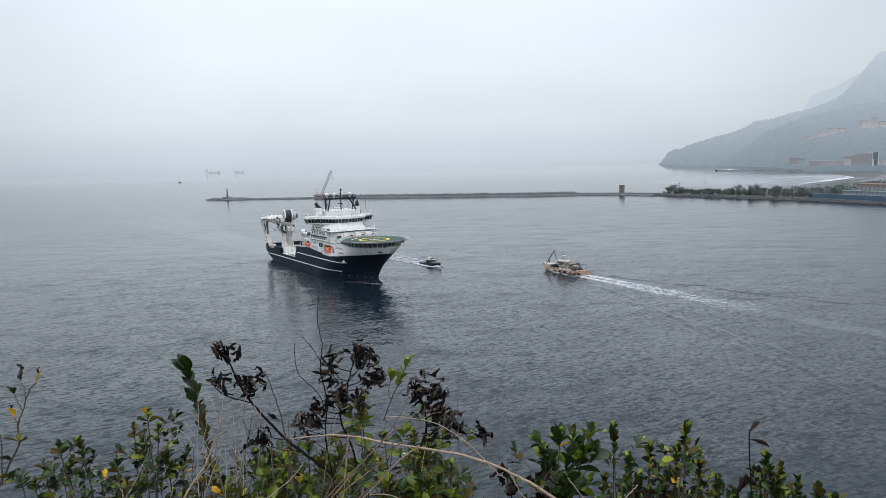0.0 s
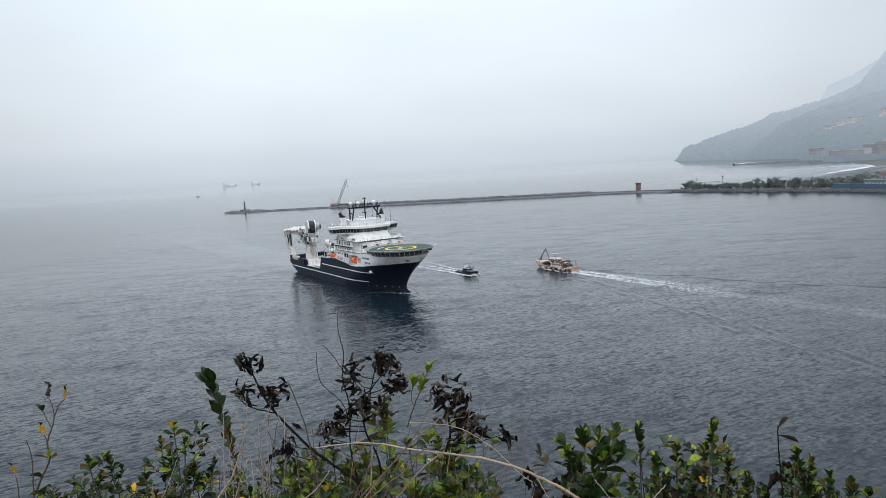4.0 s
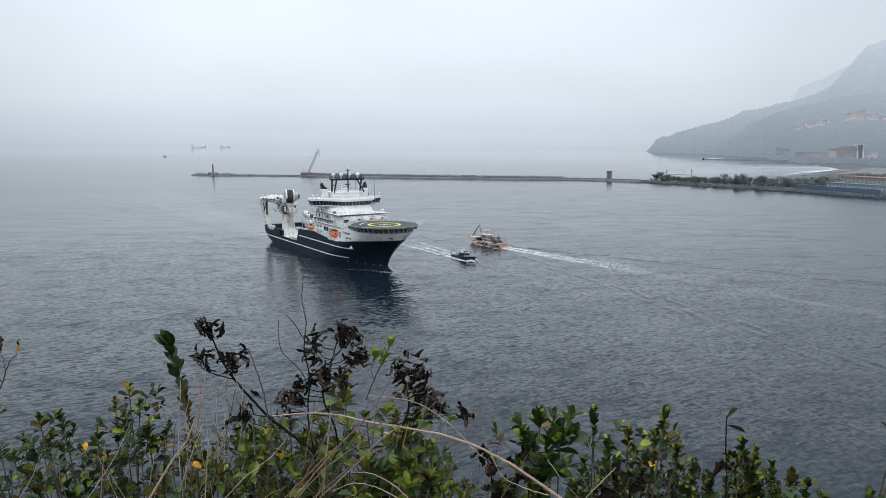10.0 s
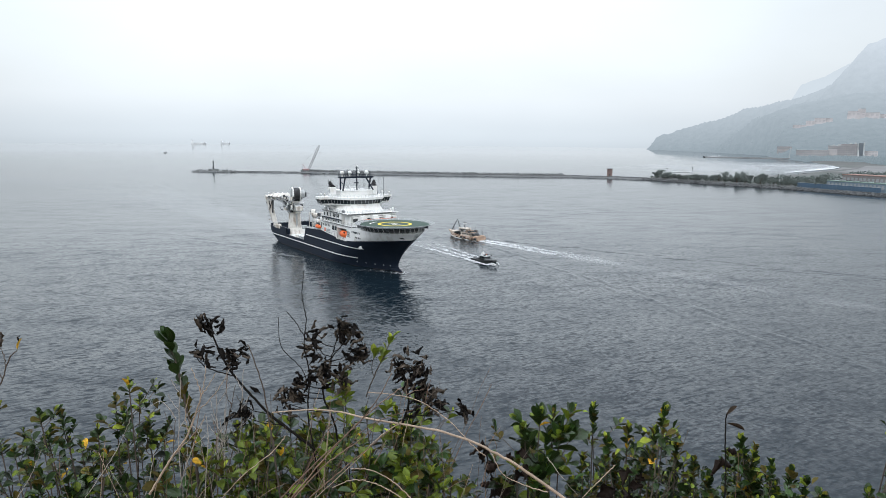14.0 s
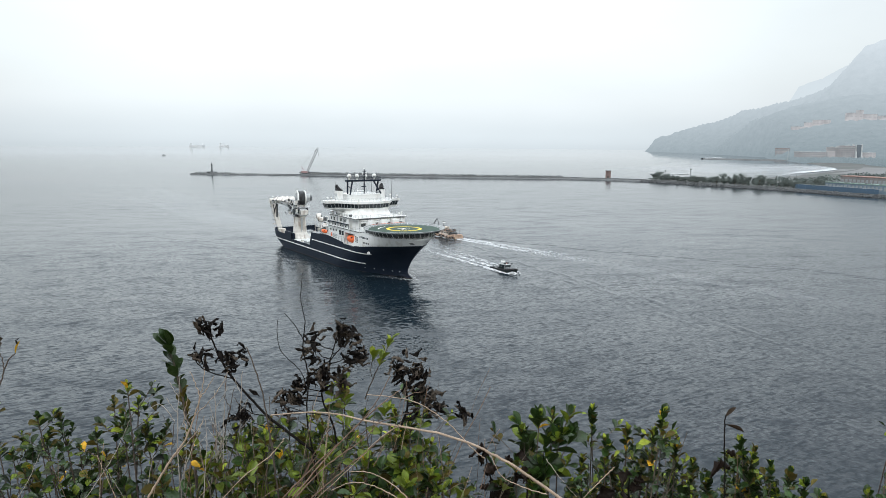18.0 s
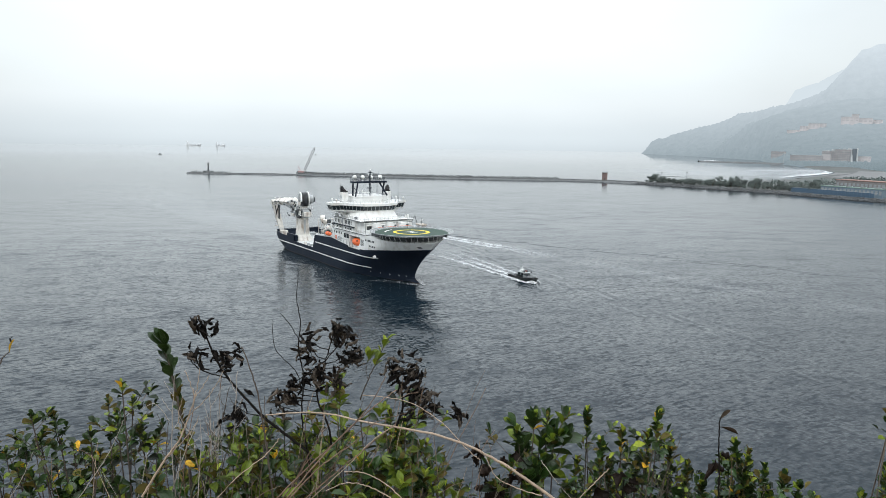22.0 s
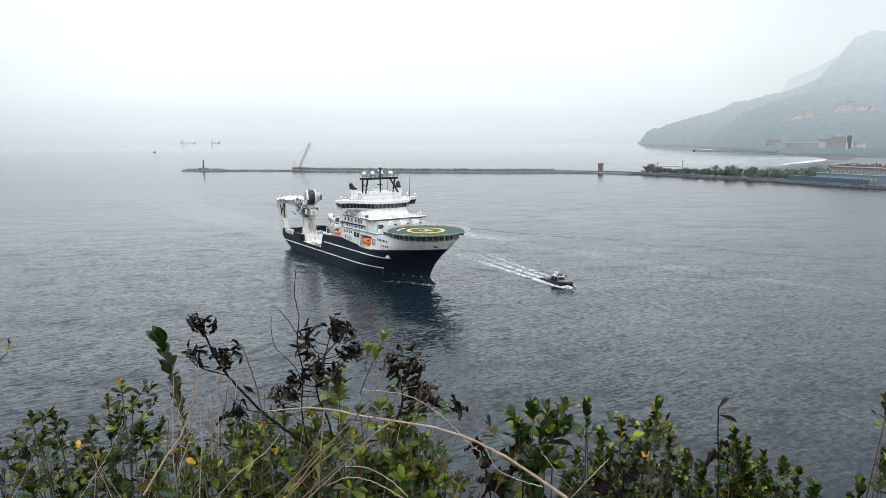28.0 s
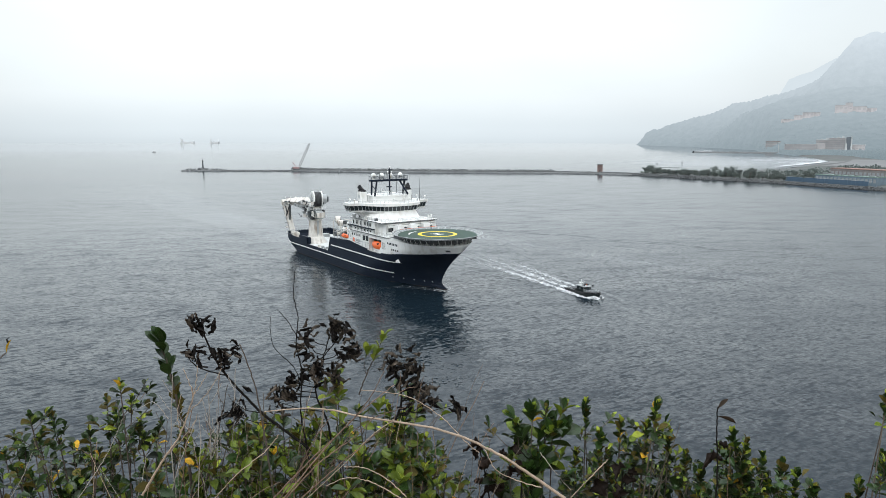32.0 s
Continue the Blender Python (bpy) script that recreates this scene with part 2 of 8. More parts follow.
ORANGE = mat("orange_boat_plastic", (0.80, 0.15, 0.035), 0.4, vary=0.08, scale=2)
GLASS = mat("dark_window_glass", (0.018, 0.026, 0.03), 0.06, vary=0.05, scale=1)
BLACK = mat("black_rubber", (0.010, 0.010, 0.012), 0.75, vary=0.2, scale=2)
STEEL = mat("grey_galvanised_steel", (0.40, 0.42, 0.43), 0.5, metal=0.3, vary=0.12, scale=2)
DARK = mat("dark_machinery", (0.06, 0.065, 0.07), 0.55, vary=0.3, scale=2)
BOATDARK = mat("dark_green_boat_paint", (0.013, 0.019, 0.019), 0.4, vary=0.2, scale=2)
RUST = mat("rusty_boat_plating", (0.38, 0.27, 0.20), 0.8, vary=0.6, scale=1.1, stain=(0.13, 0.06, 0.035), stain_amount=1.0)
TAN = mat("weathered_cream_cabin", (0.66, 0.60, 0.53), 0.6, vary=0.2, scale=2.2, stain=(0.30, 0.15, 0.08), stain_amount=0.8)
NET = mat("black_fishing_net", (0.02, 0.022, 0.024), 0.9, vary=0.4, scale=3)
FOAM = foam_material("white_foam", 1.25, 0.58, 1.3, 0.97)
SLICK = foam_material("thin_foam", 0.12, 0.62, 1.4, 0.135)
# thin white film painting the brighter sky reflection of smooth wake water
WAKE_SHEEN = foam_material("smooth_old_wake", 0.03, 0.5, 1.4, 0.20)
# see-through pale film that paints haze over the bay water
BAY_HAZE = foam_material("pale_shallow_water", 0.012, 0.3, 1.2, 0.36)
# far window glass with distance haze put into its colour
HAZEGLASS = mat("misted_far_window", (0.265, 0.28, 0.29), 0.5, vary=0.1, scale=0.2)
CONCRETE = mat("weathered_concrete", (0.16, 0.17, 0.175), 0.85, vary=0.3, scale=0.35, rand=0.25, coord="Object")
ROCK = mat("grey_shore_rock", (0.085, 0.090, 0.094), 0.9, vary=0.4, scale=0.3, rand=0.3)
SAND = mat("grey_sand", (0.165, 0.168, 0.17), 0.95, vary=0.15, scale=0.05)
BRICK = mat("brown_brick", (0.205, 0.195, 0.193), 0.85, vary=0.2, scale=0.6)
ROOFRED = mat("red_brown_roof", (0.24, 0.15, 0.125), 0.8, vary=0.2, scale=0.4)
ROOFGREEN = mat("green_metal_roof", (0.16, 0.23, 0.20), 0.6, vary=0.15, scale=0.4)
BLUEWALL = mat("blue_painted_hoarding", (0.06, 0.105, 0.16), 0.6, vary=0.2, scale=0.2)
# foliage colour paled to carry the haze over the harbour
TREE = mat("hazy_tree_foliage", (0.135, 0.16, 0.15), 0.9, vary=0.5, scale=0.5, rand=0.25)
BARK = mat("grey_bark", (0.11, 0.092, 0.072), 0.9, vary=0.25, scale=30, bump=0.002)
DRY = mat("dry_straw_stem", (0.34, 0.26, 0.195), 0.8, vary=0.45, scale=40)
TWIG = mat("dark_dead_twig", (0.010, 0.009, 0.008), 0.9, vary=0.3, scale=40, spec=0.1)
GREYTWIG = mat("grey_dry_twig", (0.085, 0.07, 0.06), 0.9, vary=0.3, scale=40, spec=0.15)
PALETWIG = mat("pale_grey_twig", (0.34, 0.31, 0.28), 0.9, vary=0.3, scale=40, spec=0.15)
LEAF = leaf_material("dark_green_leaf", (0.019, 0.041, 0.009), (0.03, 0.05, 0.008), 0.28, 0.38, tone=0.85, clear=0.08)
LEAF2 = leaf_material("fresh_green_leaf", (0.112, 0.155, 0.018), (0.19, 0.25, 0.02), 0.36, 0.28, tone=0.75, clear=0.15)
LEAFY = leaf_material("yellow_green_leaf", (0.26, 0.31, 0.04), (0.40, 0.44, 0.05))
LEAFV = leaf_material("olive_brown_leaf", (0.085, 0.070, 0.020), (0.12, 0.10, 0.02), 0.5, 0.08, tone=0.6)
LEAFO = leaf_material("orange_yellow_leaf", (0.58, 0.34, 0.03), (0.6, 0.35, 0.03))
LEAFD = leaf_material("withered_brown_leaf", (0.009, 0.007, 0.006), (0.01, 0.008, 0.007), 0.7, 0.15, clear=0.05)
LEAFG = leaf_material("withered_grey_leaf", (0.105, 0.086, 0.069), (0.05, 0.041, 0.033), 0.8, 0.15, tone=0.8, clear=0.08)
LEAFR = leaf_material("dark_red_dead_leaf", (0.017, 0.0115, 0.009), (0.015, 0.009, 0.007), 0.6, 0.10, clear=0.05)
DRYBROWN = mat("dry_brown_stem", (0.17, 0.115, 0.085), 0.85, vary=0.5, scale=40, spec=0.2, rand=0.35)
SOIL = mat("earth_with_litter", (0.12, 0.09, 0.06), 0.95, vary=0.35, scale=6, bump=0.02)
BIRD = mat("black_feathers", (0.012, 0.012, 0.014), 0.6, vary=0.3, scale=40)


# ---- mesh helpers ----
def part(name, bm, material, parent=None, label="", smooth=False):
    me = bpy.data.meshes.new(name)
    if smooth:
        for f in bm.faces:
            f.smooth = True
    bmesh.ops.recalc_face_normals(bm, faces=bm.faces)
    bm.to_mesh(me)
    bm.free()
    me.materials.append(material)
    ob = new(name, me)
    ob.parent = parent
    return tagged(ob, label)


def thing(name, m, label, category, group="", kind=""):
    ob = new(name)
    ob.empty_display_size = 0.5
    ob.matrix_basis = m
    return tagged(ob, label, category, group, kind)


def box(bm, x0, x1, y0, y1, z0, z1, bevel=0.0):
    v = [bm.verts.new((x, y, z)) for z in (z0, z1) for x, y in ((x0, y0), (x1, y0), (x1, y1), (x0, y1))]
    fs = [bm.faces.new([v[i] for i in q]) for q in ((3, 2, 1, 0), (4, 5, 6, 7), (0, 1, 5, 4), (1, 2, 6, 5), (2, 3, 7, 6), (3, 0, 4, 7))]
    if bevel:
        bmesh.ops.bevel(bm, geom=list({ed for f in fs for ed in f.edges}), offset=bevel, segments=1, affect="EDGES")
    return bm


def tube(bm, pts, r, n=6, cap=True):
    """A round bar along pts; r is one radius or one for each point."""
    pts = [Vector(p) for p in pts]
    rs = r if isinstance(r, (list, tuple)) else [r] * len(pts)
    rings, up = [], None
    for i, p in enumerate(pts):
        d = (pts[min(i + 1, len(pts) - 1)] - pts[max(i - 1, 0)]).normalized()
        a = d.cross(Vector((0, 0, 1)) if abs(d.z) < 0.95 else Vector((1, 0, 0))).normalized()
        if up is not None and a.dot(up) < 0:
            a = -a
        up = a
        b = d.cross(a)
        rings.append([bm.verts.new(p + (a * math.cos(k * math.tau / n) + b * math.sin(k * math.tau / n)) * rs[i]) for k in range(n)])
    for s, t in zip(rings, rings[1:]):
        for k in range(n):
            bm.faces.new((s[k], s[(k + 1) % n], t[(k + 1) % n], t[k]))
    if cap:
        bm.faces.new(rings[0][::-1])
        bm.faces.new(rings[-1])
    return bm


def prism(bm, outline, z0, z1, grow=1.0, centre=(0, 0)):
    """An outline in plan raised from z0 to z1; grow widens or narrows the top about the centre."""
    lo = [bm.verts.new((x, y, z0)) for x, y in outline]
    hi = [bm.verts.new((centre[0] + (x - centre[0]) * grow, centre[1] + (y - centre[1]) * grow, z1)) for x, y in outline]
    n = len(outline)
    for i in range(n):
        bm.faces.new((lo[i], lo[(i + 1) % n], hi[(i + 1) % n], hi[i]))
    bm.faces.new(lo[::-1])
    bm.faces.new(hi)
    return bm


def grid(bm, rows):
    """A sheet from rows of points."""
    vs = [[bm.verts.new(p) for p in row] for row in rows]
    for a, b in zip(vs, vs[1:]):
        for i in range(len(a) - 1):
            bm.faces.new((a[i], a[i + 1], b[i + 1], b[i]))
    return vs


def ball(bm, c, r, seg=10, squash=(1, 1, 1)):
    m = Matrix.Translation(c) @ Matrix.Diagonal((*[r * s for s in squash], 1))
    bmesh.ops.create_uvsphere(bm, u_segments=seg, v_segments=max(6, seg // 2 + 2), radius=1, matrix=m)
    return bm


def disc(bm, c, r, z0, z1, n=40, r_top=None):
    return prism(bm, [(c[0] + r * math.cos(k * math.tau / n), c[1] + r * math.sin(k * math.tau / n)) for k in range(n)], z0, z1, (r_top or r) / r, c)


def drum(bm, c, axis, r, half, n=28):
    a = Vector(axis).normalized() * half
    return tube(bm, [Vector(c) - a, Vector(c) + a], r, n)


B = bmesh.new


# ---- sea ----
def build_sea():
    bm = B()
    rings = [0, 60, 120, 200, 300, 450, 700, 1100, 1800, 2800, 4000, 4900]
    n = 96
    prev = [bm.verts.new((0, 0, 0))]
    for r in rings[1:]:
        ring = [bm.verts.new((r * math.cos(k * math.tau / n), r * math.sin(k * math.tau / n), 0)) for k in range(n)]
        for k in range(n):
            if len(prev) == 1:
                bm.faces.new((prev[0], ring[k], ring[(k + 1) % n]))
            else:
                bm.faces.new((prev[k], ring[k], ring[(k + 1) % n], prev[(k + 1) % n]))
        prev = ring
    tagged(part("water", bm, SEA), "grey rippled sea under a hazy overcast sky", "sea", kind="structure")


build_sea()


# ---- coast ----
SHORE = np.array([(237, 858), (268, 819), (298, 775), (332, 736), (357, 701), (383, 646), (401, 619), (470, 520), (640, 420), (2600, 420),
                  (4000, 2500), (3400, 4650), (1500, 4700), (1104, 3960), (1150, 3420), (1165, 3050), (1145, 2520), (1035, 2250), (965, 1990), (885, 1700),
                  (800, 1440), (735, 1275), (650, 1190), (575, 1105), (500, 1015), (390, 930), (300, 905), (245, 882)], float)
RIDGE = np.array([(1100, 3955, 54), (1172, 3900, 78), (1244, 3850, 107), (1335, 3760, 139), (1395, 3680, 158), (1439, 3620, 180), (1477, 3550, 216), (1536, 3450, 222), (1593, 3320, 249),
                  (1635, 3120, 282), (1668, 2960, 326), (1682, 2910, 385), (1690, 2890, 446), (1732, 2870, 466), (1799, 2850, 468), (2250, 2800, 486), (2900, 2600, 380)], float)
FOOTHILL = np.array([(1190, 2820, 125), (1300, 2640, 190), (1480, 2560, 225), (1900, 2430, 250), (2600, 2300, 240)], float)


def shore_depth(p):
    """How far each point of p lies inland of the shore line, in metres; negative at sea."""
    a, b = SHORE, np.roll(SHORE, -1, axis=0)
    best, inside = np.full(len(p), 1e9), np.zeros(len(p), bool)
    for s, t in zip(a, b):
        d = t - s
        k = np.clip(((p - s) @ d) / (d @ d), 0, 1)
        best = np.minimum(best, np.linalg.norm(p - s - k[:, None] * d, axis=1))
        cross = (s[1] > p[:, 1]) != (t[1] > p[:, 1])
        dy = t[1] - s[1] if t[1] != s[1] else 1e-9
        inside ^= cross & (p[:, 0] < (p[:, 1] - s[1]) * d[0] / dy + s[0])
    return np.where(inside, best, -best)


def hill_height(p, ridge, slope, foot):
    h = np.zeros(len(p))
    for s, t in zip(ridge, ridge[1:]):
        d = t[:2] - s[:2]
        k = np.clip(((p - s[:2]) @ d) / (d @ d), 0, 1)
        dist = np.linalg.norm(p - s[:2] - k[:, None] * d, axis=1)
        top = s[2] + k * (t[2] - s[2])
        f = np.clip(1 - dist / (slope * top + foot), 0, 1)
        h = np.maximum(h, top * f * (0.65 + 0.35 * f))
    return h


def land_sheet(name, radii, material, label, category, low, rough):
    """Land as one sheet, laid out in rings and spokes round the harbour mouth."""
    az = np.radians(np.linspace(14, 62, 430))
    pts = np.array([(r * math.sin(a), r * math.cos(a)) for r in radii for a in az])
    depth = shore_depth(pts)
    z = np.clip(depth / 14, -2, 1) * low
    hill = np.maximum(hill_height(pts, RIDGE, 0.62, 130), hill_height(pts, FOOTHILL, 1.9, 220)) * np.clip(depth / 40, 0, 1)
    bm = B()
    vs, n = [], len(az)
    for (x, y), zz, h, d in zip(pts, z, hill, depth):
        bumps = 0.0
        if h > 4:
            bumps = noise.fractal(Vector((x * 0.006, y * 0.006, 0)), 1.0, 2.0, 4) * 0.03 * h
            bumps += rough * (noise.noise(Vector((x * 0.045, y * 0.045, 3))) + 0.6 * noise.noise(Vector((x * 0.11, y * 0.11, 7))))
        vs.append(bm.verts.new((x, y, zz + max(h + bumps, 0))))
    for i in range(len(radii) - 1):
        for j in range(n - 1):
            q = (i * n + j, i * n + j + 1, (i + 1) * n + j + 1, (i + 1) * n + j)
            if max(depth[k] for k in q) > -20:
                bm.faces.new([vs[k] for k in q])
    for v in [v for v in vs if not v.link_faces]:
        bm.verts.remove(v)
    return tagged(part(name, bm, material, smooth=True), label, category, kind="structure")


def painted_haze_material(name, near, far, y0, y1, top, each=0.0):
    """A wooded slope far off: mist painted in as glow, woods below, paling with distance and height."""
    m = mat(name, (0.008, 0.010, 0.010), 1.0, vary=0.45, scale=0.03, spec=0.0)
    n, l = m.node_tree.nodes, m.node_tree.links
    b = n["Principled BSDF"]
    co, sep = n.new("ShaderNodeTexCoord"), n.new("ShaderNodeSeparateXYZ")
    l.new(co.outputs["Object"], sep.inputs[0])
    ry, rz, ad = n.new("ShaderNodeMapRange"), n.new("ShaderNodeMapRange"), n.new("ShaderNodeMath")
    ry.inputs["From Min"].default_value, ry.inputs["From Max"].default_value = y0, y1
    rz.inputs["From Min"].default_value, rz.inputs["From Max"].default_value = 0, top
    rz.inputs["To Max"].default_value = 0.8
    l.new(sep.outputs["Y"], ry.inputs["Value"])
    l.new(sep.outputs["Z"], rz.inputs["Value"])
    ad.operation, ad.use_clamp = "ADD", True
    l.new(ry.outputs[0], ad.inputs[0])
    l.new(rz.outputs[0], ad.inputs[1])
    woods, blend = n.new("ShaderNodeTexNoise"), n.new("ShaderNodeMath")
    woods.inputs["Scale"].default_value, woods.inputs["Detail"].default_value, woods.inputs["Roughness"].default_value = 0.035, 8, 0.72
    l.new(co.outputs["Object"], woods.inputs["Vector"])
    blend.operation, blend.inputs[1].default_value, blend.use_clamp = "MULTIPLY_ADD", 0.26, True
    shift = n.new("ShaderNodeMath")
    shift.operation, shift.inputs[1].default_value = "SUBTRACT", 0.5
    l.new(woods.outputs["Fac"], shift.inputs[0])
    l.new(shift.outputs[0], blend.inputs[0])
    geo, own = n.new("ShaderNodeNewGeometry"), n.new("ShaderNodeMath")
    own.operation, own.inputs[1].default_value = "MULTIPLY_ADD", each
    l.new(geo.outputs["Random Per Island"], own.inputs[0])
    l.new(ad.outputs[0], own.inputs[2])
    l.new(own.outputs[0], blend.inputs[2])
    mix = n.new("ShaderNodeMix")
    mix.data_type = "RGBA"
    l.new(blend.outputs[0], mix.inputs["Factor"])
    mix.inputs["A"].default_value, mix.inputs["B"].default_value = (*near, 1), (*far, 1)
    # the haze goes into the emission colour
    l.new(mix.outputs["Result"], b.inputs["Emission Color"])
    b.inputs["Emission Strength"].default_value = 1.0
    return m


# slope glows with its painted haze, darkest low down and near
HILL = painted_haze_material("misty_wooded_hill", (0.200, 0.248, 0.272), (0.76, 0.81, 0.85), 1100, 12000, 590)
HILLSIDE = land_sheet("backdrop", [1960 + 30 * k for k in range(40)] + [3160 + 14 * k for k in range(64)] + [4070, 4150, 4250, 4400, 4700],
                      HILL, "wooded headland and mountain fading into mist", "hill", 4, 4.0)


# buildings on the slope: place, width, height, turn, windows in a row
BLOCKS = ((1204, 2420, 40, 12, -28, 4), (1236, 2412, 26, 10, -28, 3), (1264, 2402, 34, 14, -29, 3), (1360, 2372, 38, 15, -30, 3),
          (1382, 2366, 22, 24, -31, 2), (1410, 2352, 42, 13, -32, 3), (1446, 2342, 28, 12, -32, 2), (1292, 2396, 20, 11, -30, 3))


def build_woods():
    """Clumps of trees all over the seaward face of the mountain."""
    rng = random.Random(33)
    spots = [v.co.copy() for v in HILLSIDE.data.vertices if v.co.z > 9]
    verts, faces = [], []
    ring = [(1, 0, 0), (0, 1, 0), (-1, 0, 0), (0, -1, 0), (0, 0, 1), (0, 0, -1)]
    for k in range(34000):
        c = rng.choice(spots)
        if any((c.x - q[0] + 8) ** 2 + (c.y - q[1] + 14) ** 2 < 900 for q in BLOCKS):
            continue
        if noise.noise(Vector((c.x * 0.008, c.y * 0.008, 5))) < -0.25:
            continue
        r = rng.uniform(2.4, 5.6) * (1 - 0.45 * c.z / 400)
        step = 16 if c.z < 150 else 5
        c = c + Vector((rng.uniform(-step, step), rng.uniform(-step, step), rng.uniform(-5.0, -1.4)))
        i = len(verts)
        verts += [c + Vector((x * rng.uniform(0.6, 1.3), y * rng.uniform(0.6, 1.3), z * rng.uniform(0.5, 1.0))) * r for x, y, z in ring]
        faces += [(i + a, i + (a + 1) % 4, i + 4) for a in range(4)] + [(i + (a + 1) % 4, i + a, i + 5) for a in range(4)]
    me = bpy.data.meshes.new("woods")
    me.from_pydata(verts, [], faces)
    # the clumps glow with painted haze like the slope
    me.materials.append(painted_haze_material("misty_trees", (0.185, 0.235, 0.255), (0.76, 0.81, 0.85), 1100, 12000, 590, 0.05))
    tagged(new("woods", me), "dense misty woods covering the mountainside", "woods", kind="stuff")


build_woods()
LOWLAND = mat("low_shore_ground", (0.095, 0.10, 0.098), 0.95, vary=0.3, scale=0.02, stain=(0.085, 0.10, 0.09), stain_amount=0.8)
land_sheet("ground", [520, 560, 600, 620, 640, 660, 680, 700, 720, 740, 760, 780, 800, 820, 840, 860, 880, 900, 920, 940, 970, 1000, 1030, 1060, 1100, 1140, 1180,
                      1220, 1260, 1300, 1340, 1380, 1430, 1480, 1550, 1620, 1700, 1780, 1860, 1930, 1961],
           LOWLAND, "low sandy shore with scrub behind the harbour wall", "shore", 3.2, 0)


def far_ridge():
    bm = B()
    tops = [(2000, 4350, 200), (2105, 4350, 320), (2150, 4350, 400), (2290, 4350, 452), (2400, 4350, 512), (2500, 4350, 560), (2700, 4300, 580)]
    rows = []
    for k in range(61):
        u = k / 60 * (len(tops) - 1)
        i = min(int(u), len(tops) - 2)
        x, y, z = (tops[i][j] + (tops[i + 1][j] - tops[i][j]) * (u - i) for j in range(3))
        z += 10 * noise.noise(Vector((x * 0.012, 0, 0))) + 5 * noise.noise(Vector((x * 0.06, 0, 0)))
        rows.append([(x - 20, y - 260, 0), (x, y - 120, z * 0.6), (x, y, z), (x, y + 200, 0)])
    grid(bm, rows)
    # the ridge's paleness is haze put into its emission
    tagged(part("backdrop", bm, painted_haze_material("paler_misty_ridge", (0.555, 0.605, 0.635), (0.64, 0.69, 0.72), 3500, 4400, 500), smooth=True),
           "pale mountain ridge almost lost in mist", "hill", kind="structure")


far_ridge()

# ---- breakwater ----
WALL_LINE = [(-356, 941), (-329, 940), (-200, 938), (-63, 912), (86, 898), (159, 897), (203, 886), (240, 858)]


def along(line, s):
    """The place and the way on a line, s metres from its start."""
    for (x0, y0), (x1, y1) in zip(line, line[1:]):
        d = math.hypot(x1 - x0, y1 - y0)
        if s <= d:
            return x0 + (x1 - x0) * s / d, y0 + (y1 - y0) * s / d, math.atan2(y1 - y0, x1 - x0)
        s -= d
    return x1, y1, math.atan2(y1 - y0, x1 - x0)


def build_breakwater():
    wall = thing("breakwater", pose(0, 0, 0), "long grey concrete breakwater edged with tetrapods and rubble", "breakwater", kind="structure")
    bm = B()
    rows = []
    rng = random.Random(4)
    for k in range(122):
        x, y, a = along(WALL_LINE, k * 5.1)
        nx, ny = -math.sin(a), math.cos(a)
        h = 1.9 + 1.4 * min(1, max(0, (k * 5.1 - 150) / 60)) + rng.uniform(-0.25, 0.25)
        rows.append([(x + nx * o, y + ny * o, z) for o, z in ((-9, -1), (-5.5, h * 0.55), (-4, h * 0.62), (-4, h), (-1.5, h), (5, h * 0.9), (11, -1))])
    grid(bm, rows)
    part("wall", bm, CONCRETE, wall)
    # one tetrapod, laid over and over at the seaward edge
    bm = B()
    for d in ((0, 0, 1), (0.94, 0, -0.33), (-0.47, 0.82, -0.33), (-0.47, -0.82, -0.33)):
        tube(bm, [(0, 0, 0), Vector(d) * 1.9], [0.8, 0.5], 6)
    first = part("tetrapod", bm, CONCRETE, wall)
    first.location = (-330, 949, 2.2)
    for k in range(299):
        s = 150 + k * 1.32 if k < 270 else rng.uniform(2, 60)
        x, y, a = along(WALL_LINE, s)
        o, high = rng.uniform(0.5, 7.5), 3.0 if k < 270 else 1.9
        ob = new("tetrapod", first.data)
        ob.parent = wall
        ob.matrix_basis = pose(x - math.sin(a) * o, y + math.cos(a) * o, high - o * 0.16 + rng.uniform(0, 1.7), rng.uniform(0, 90), rng.uniform(0, 90), rng.uniform(0, 90))
    # rubble at the foot
    bm = B()
    for k in range(900):
        s = rng.uniform(0, 612)
        x, y, a = along(WALL_LINE, s)
        o, r = rng.uniform(-9.5, -5), rng.uniform(0.35, 0.8)
        m = pose(x - math.sin(a) * o, y + math.cos(a) * o, rng.uniform(0, 0.9), rng.uniform(0, 90), rng.uniform(0, 90)) @ Matrix.Diagonal((r, r * 0.8, r * 0.7, 1))
        bmesh.ops.create_cube(bm, size=1.5, matrix=m)
    tagged(part("rubble", bm, CONCRETE, wall), kind="stuff")


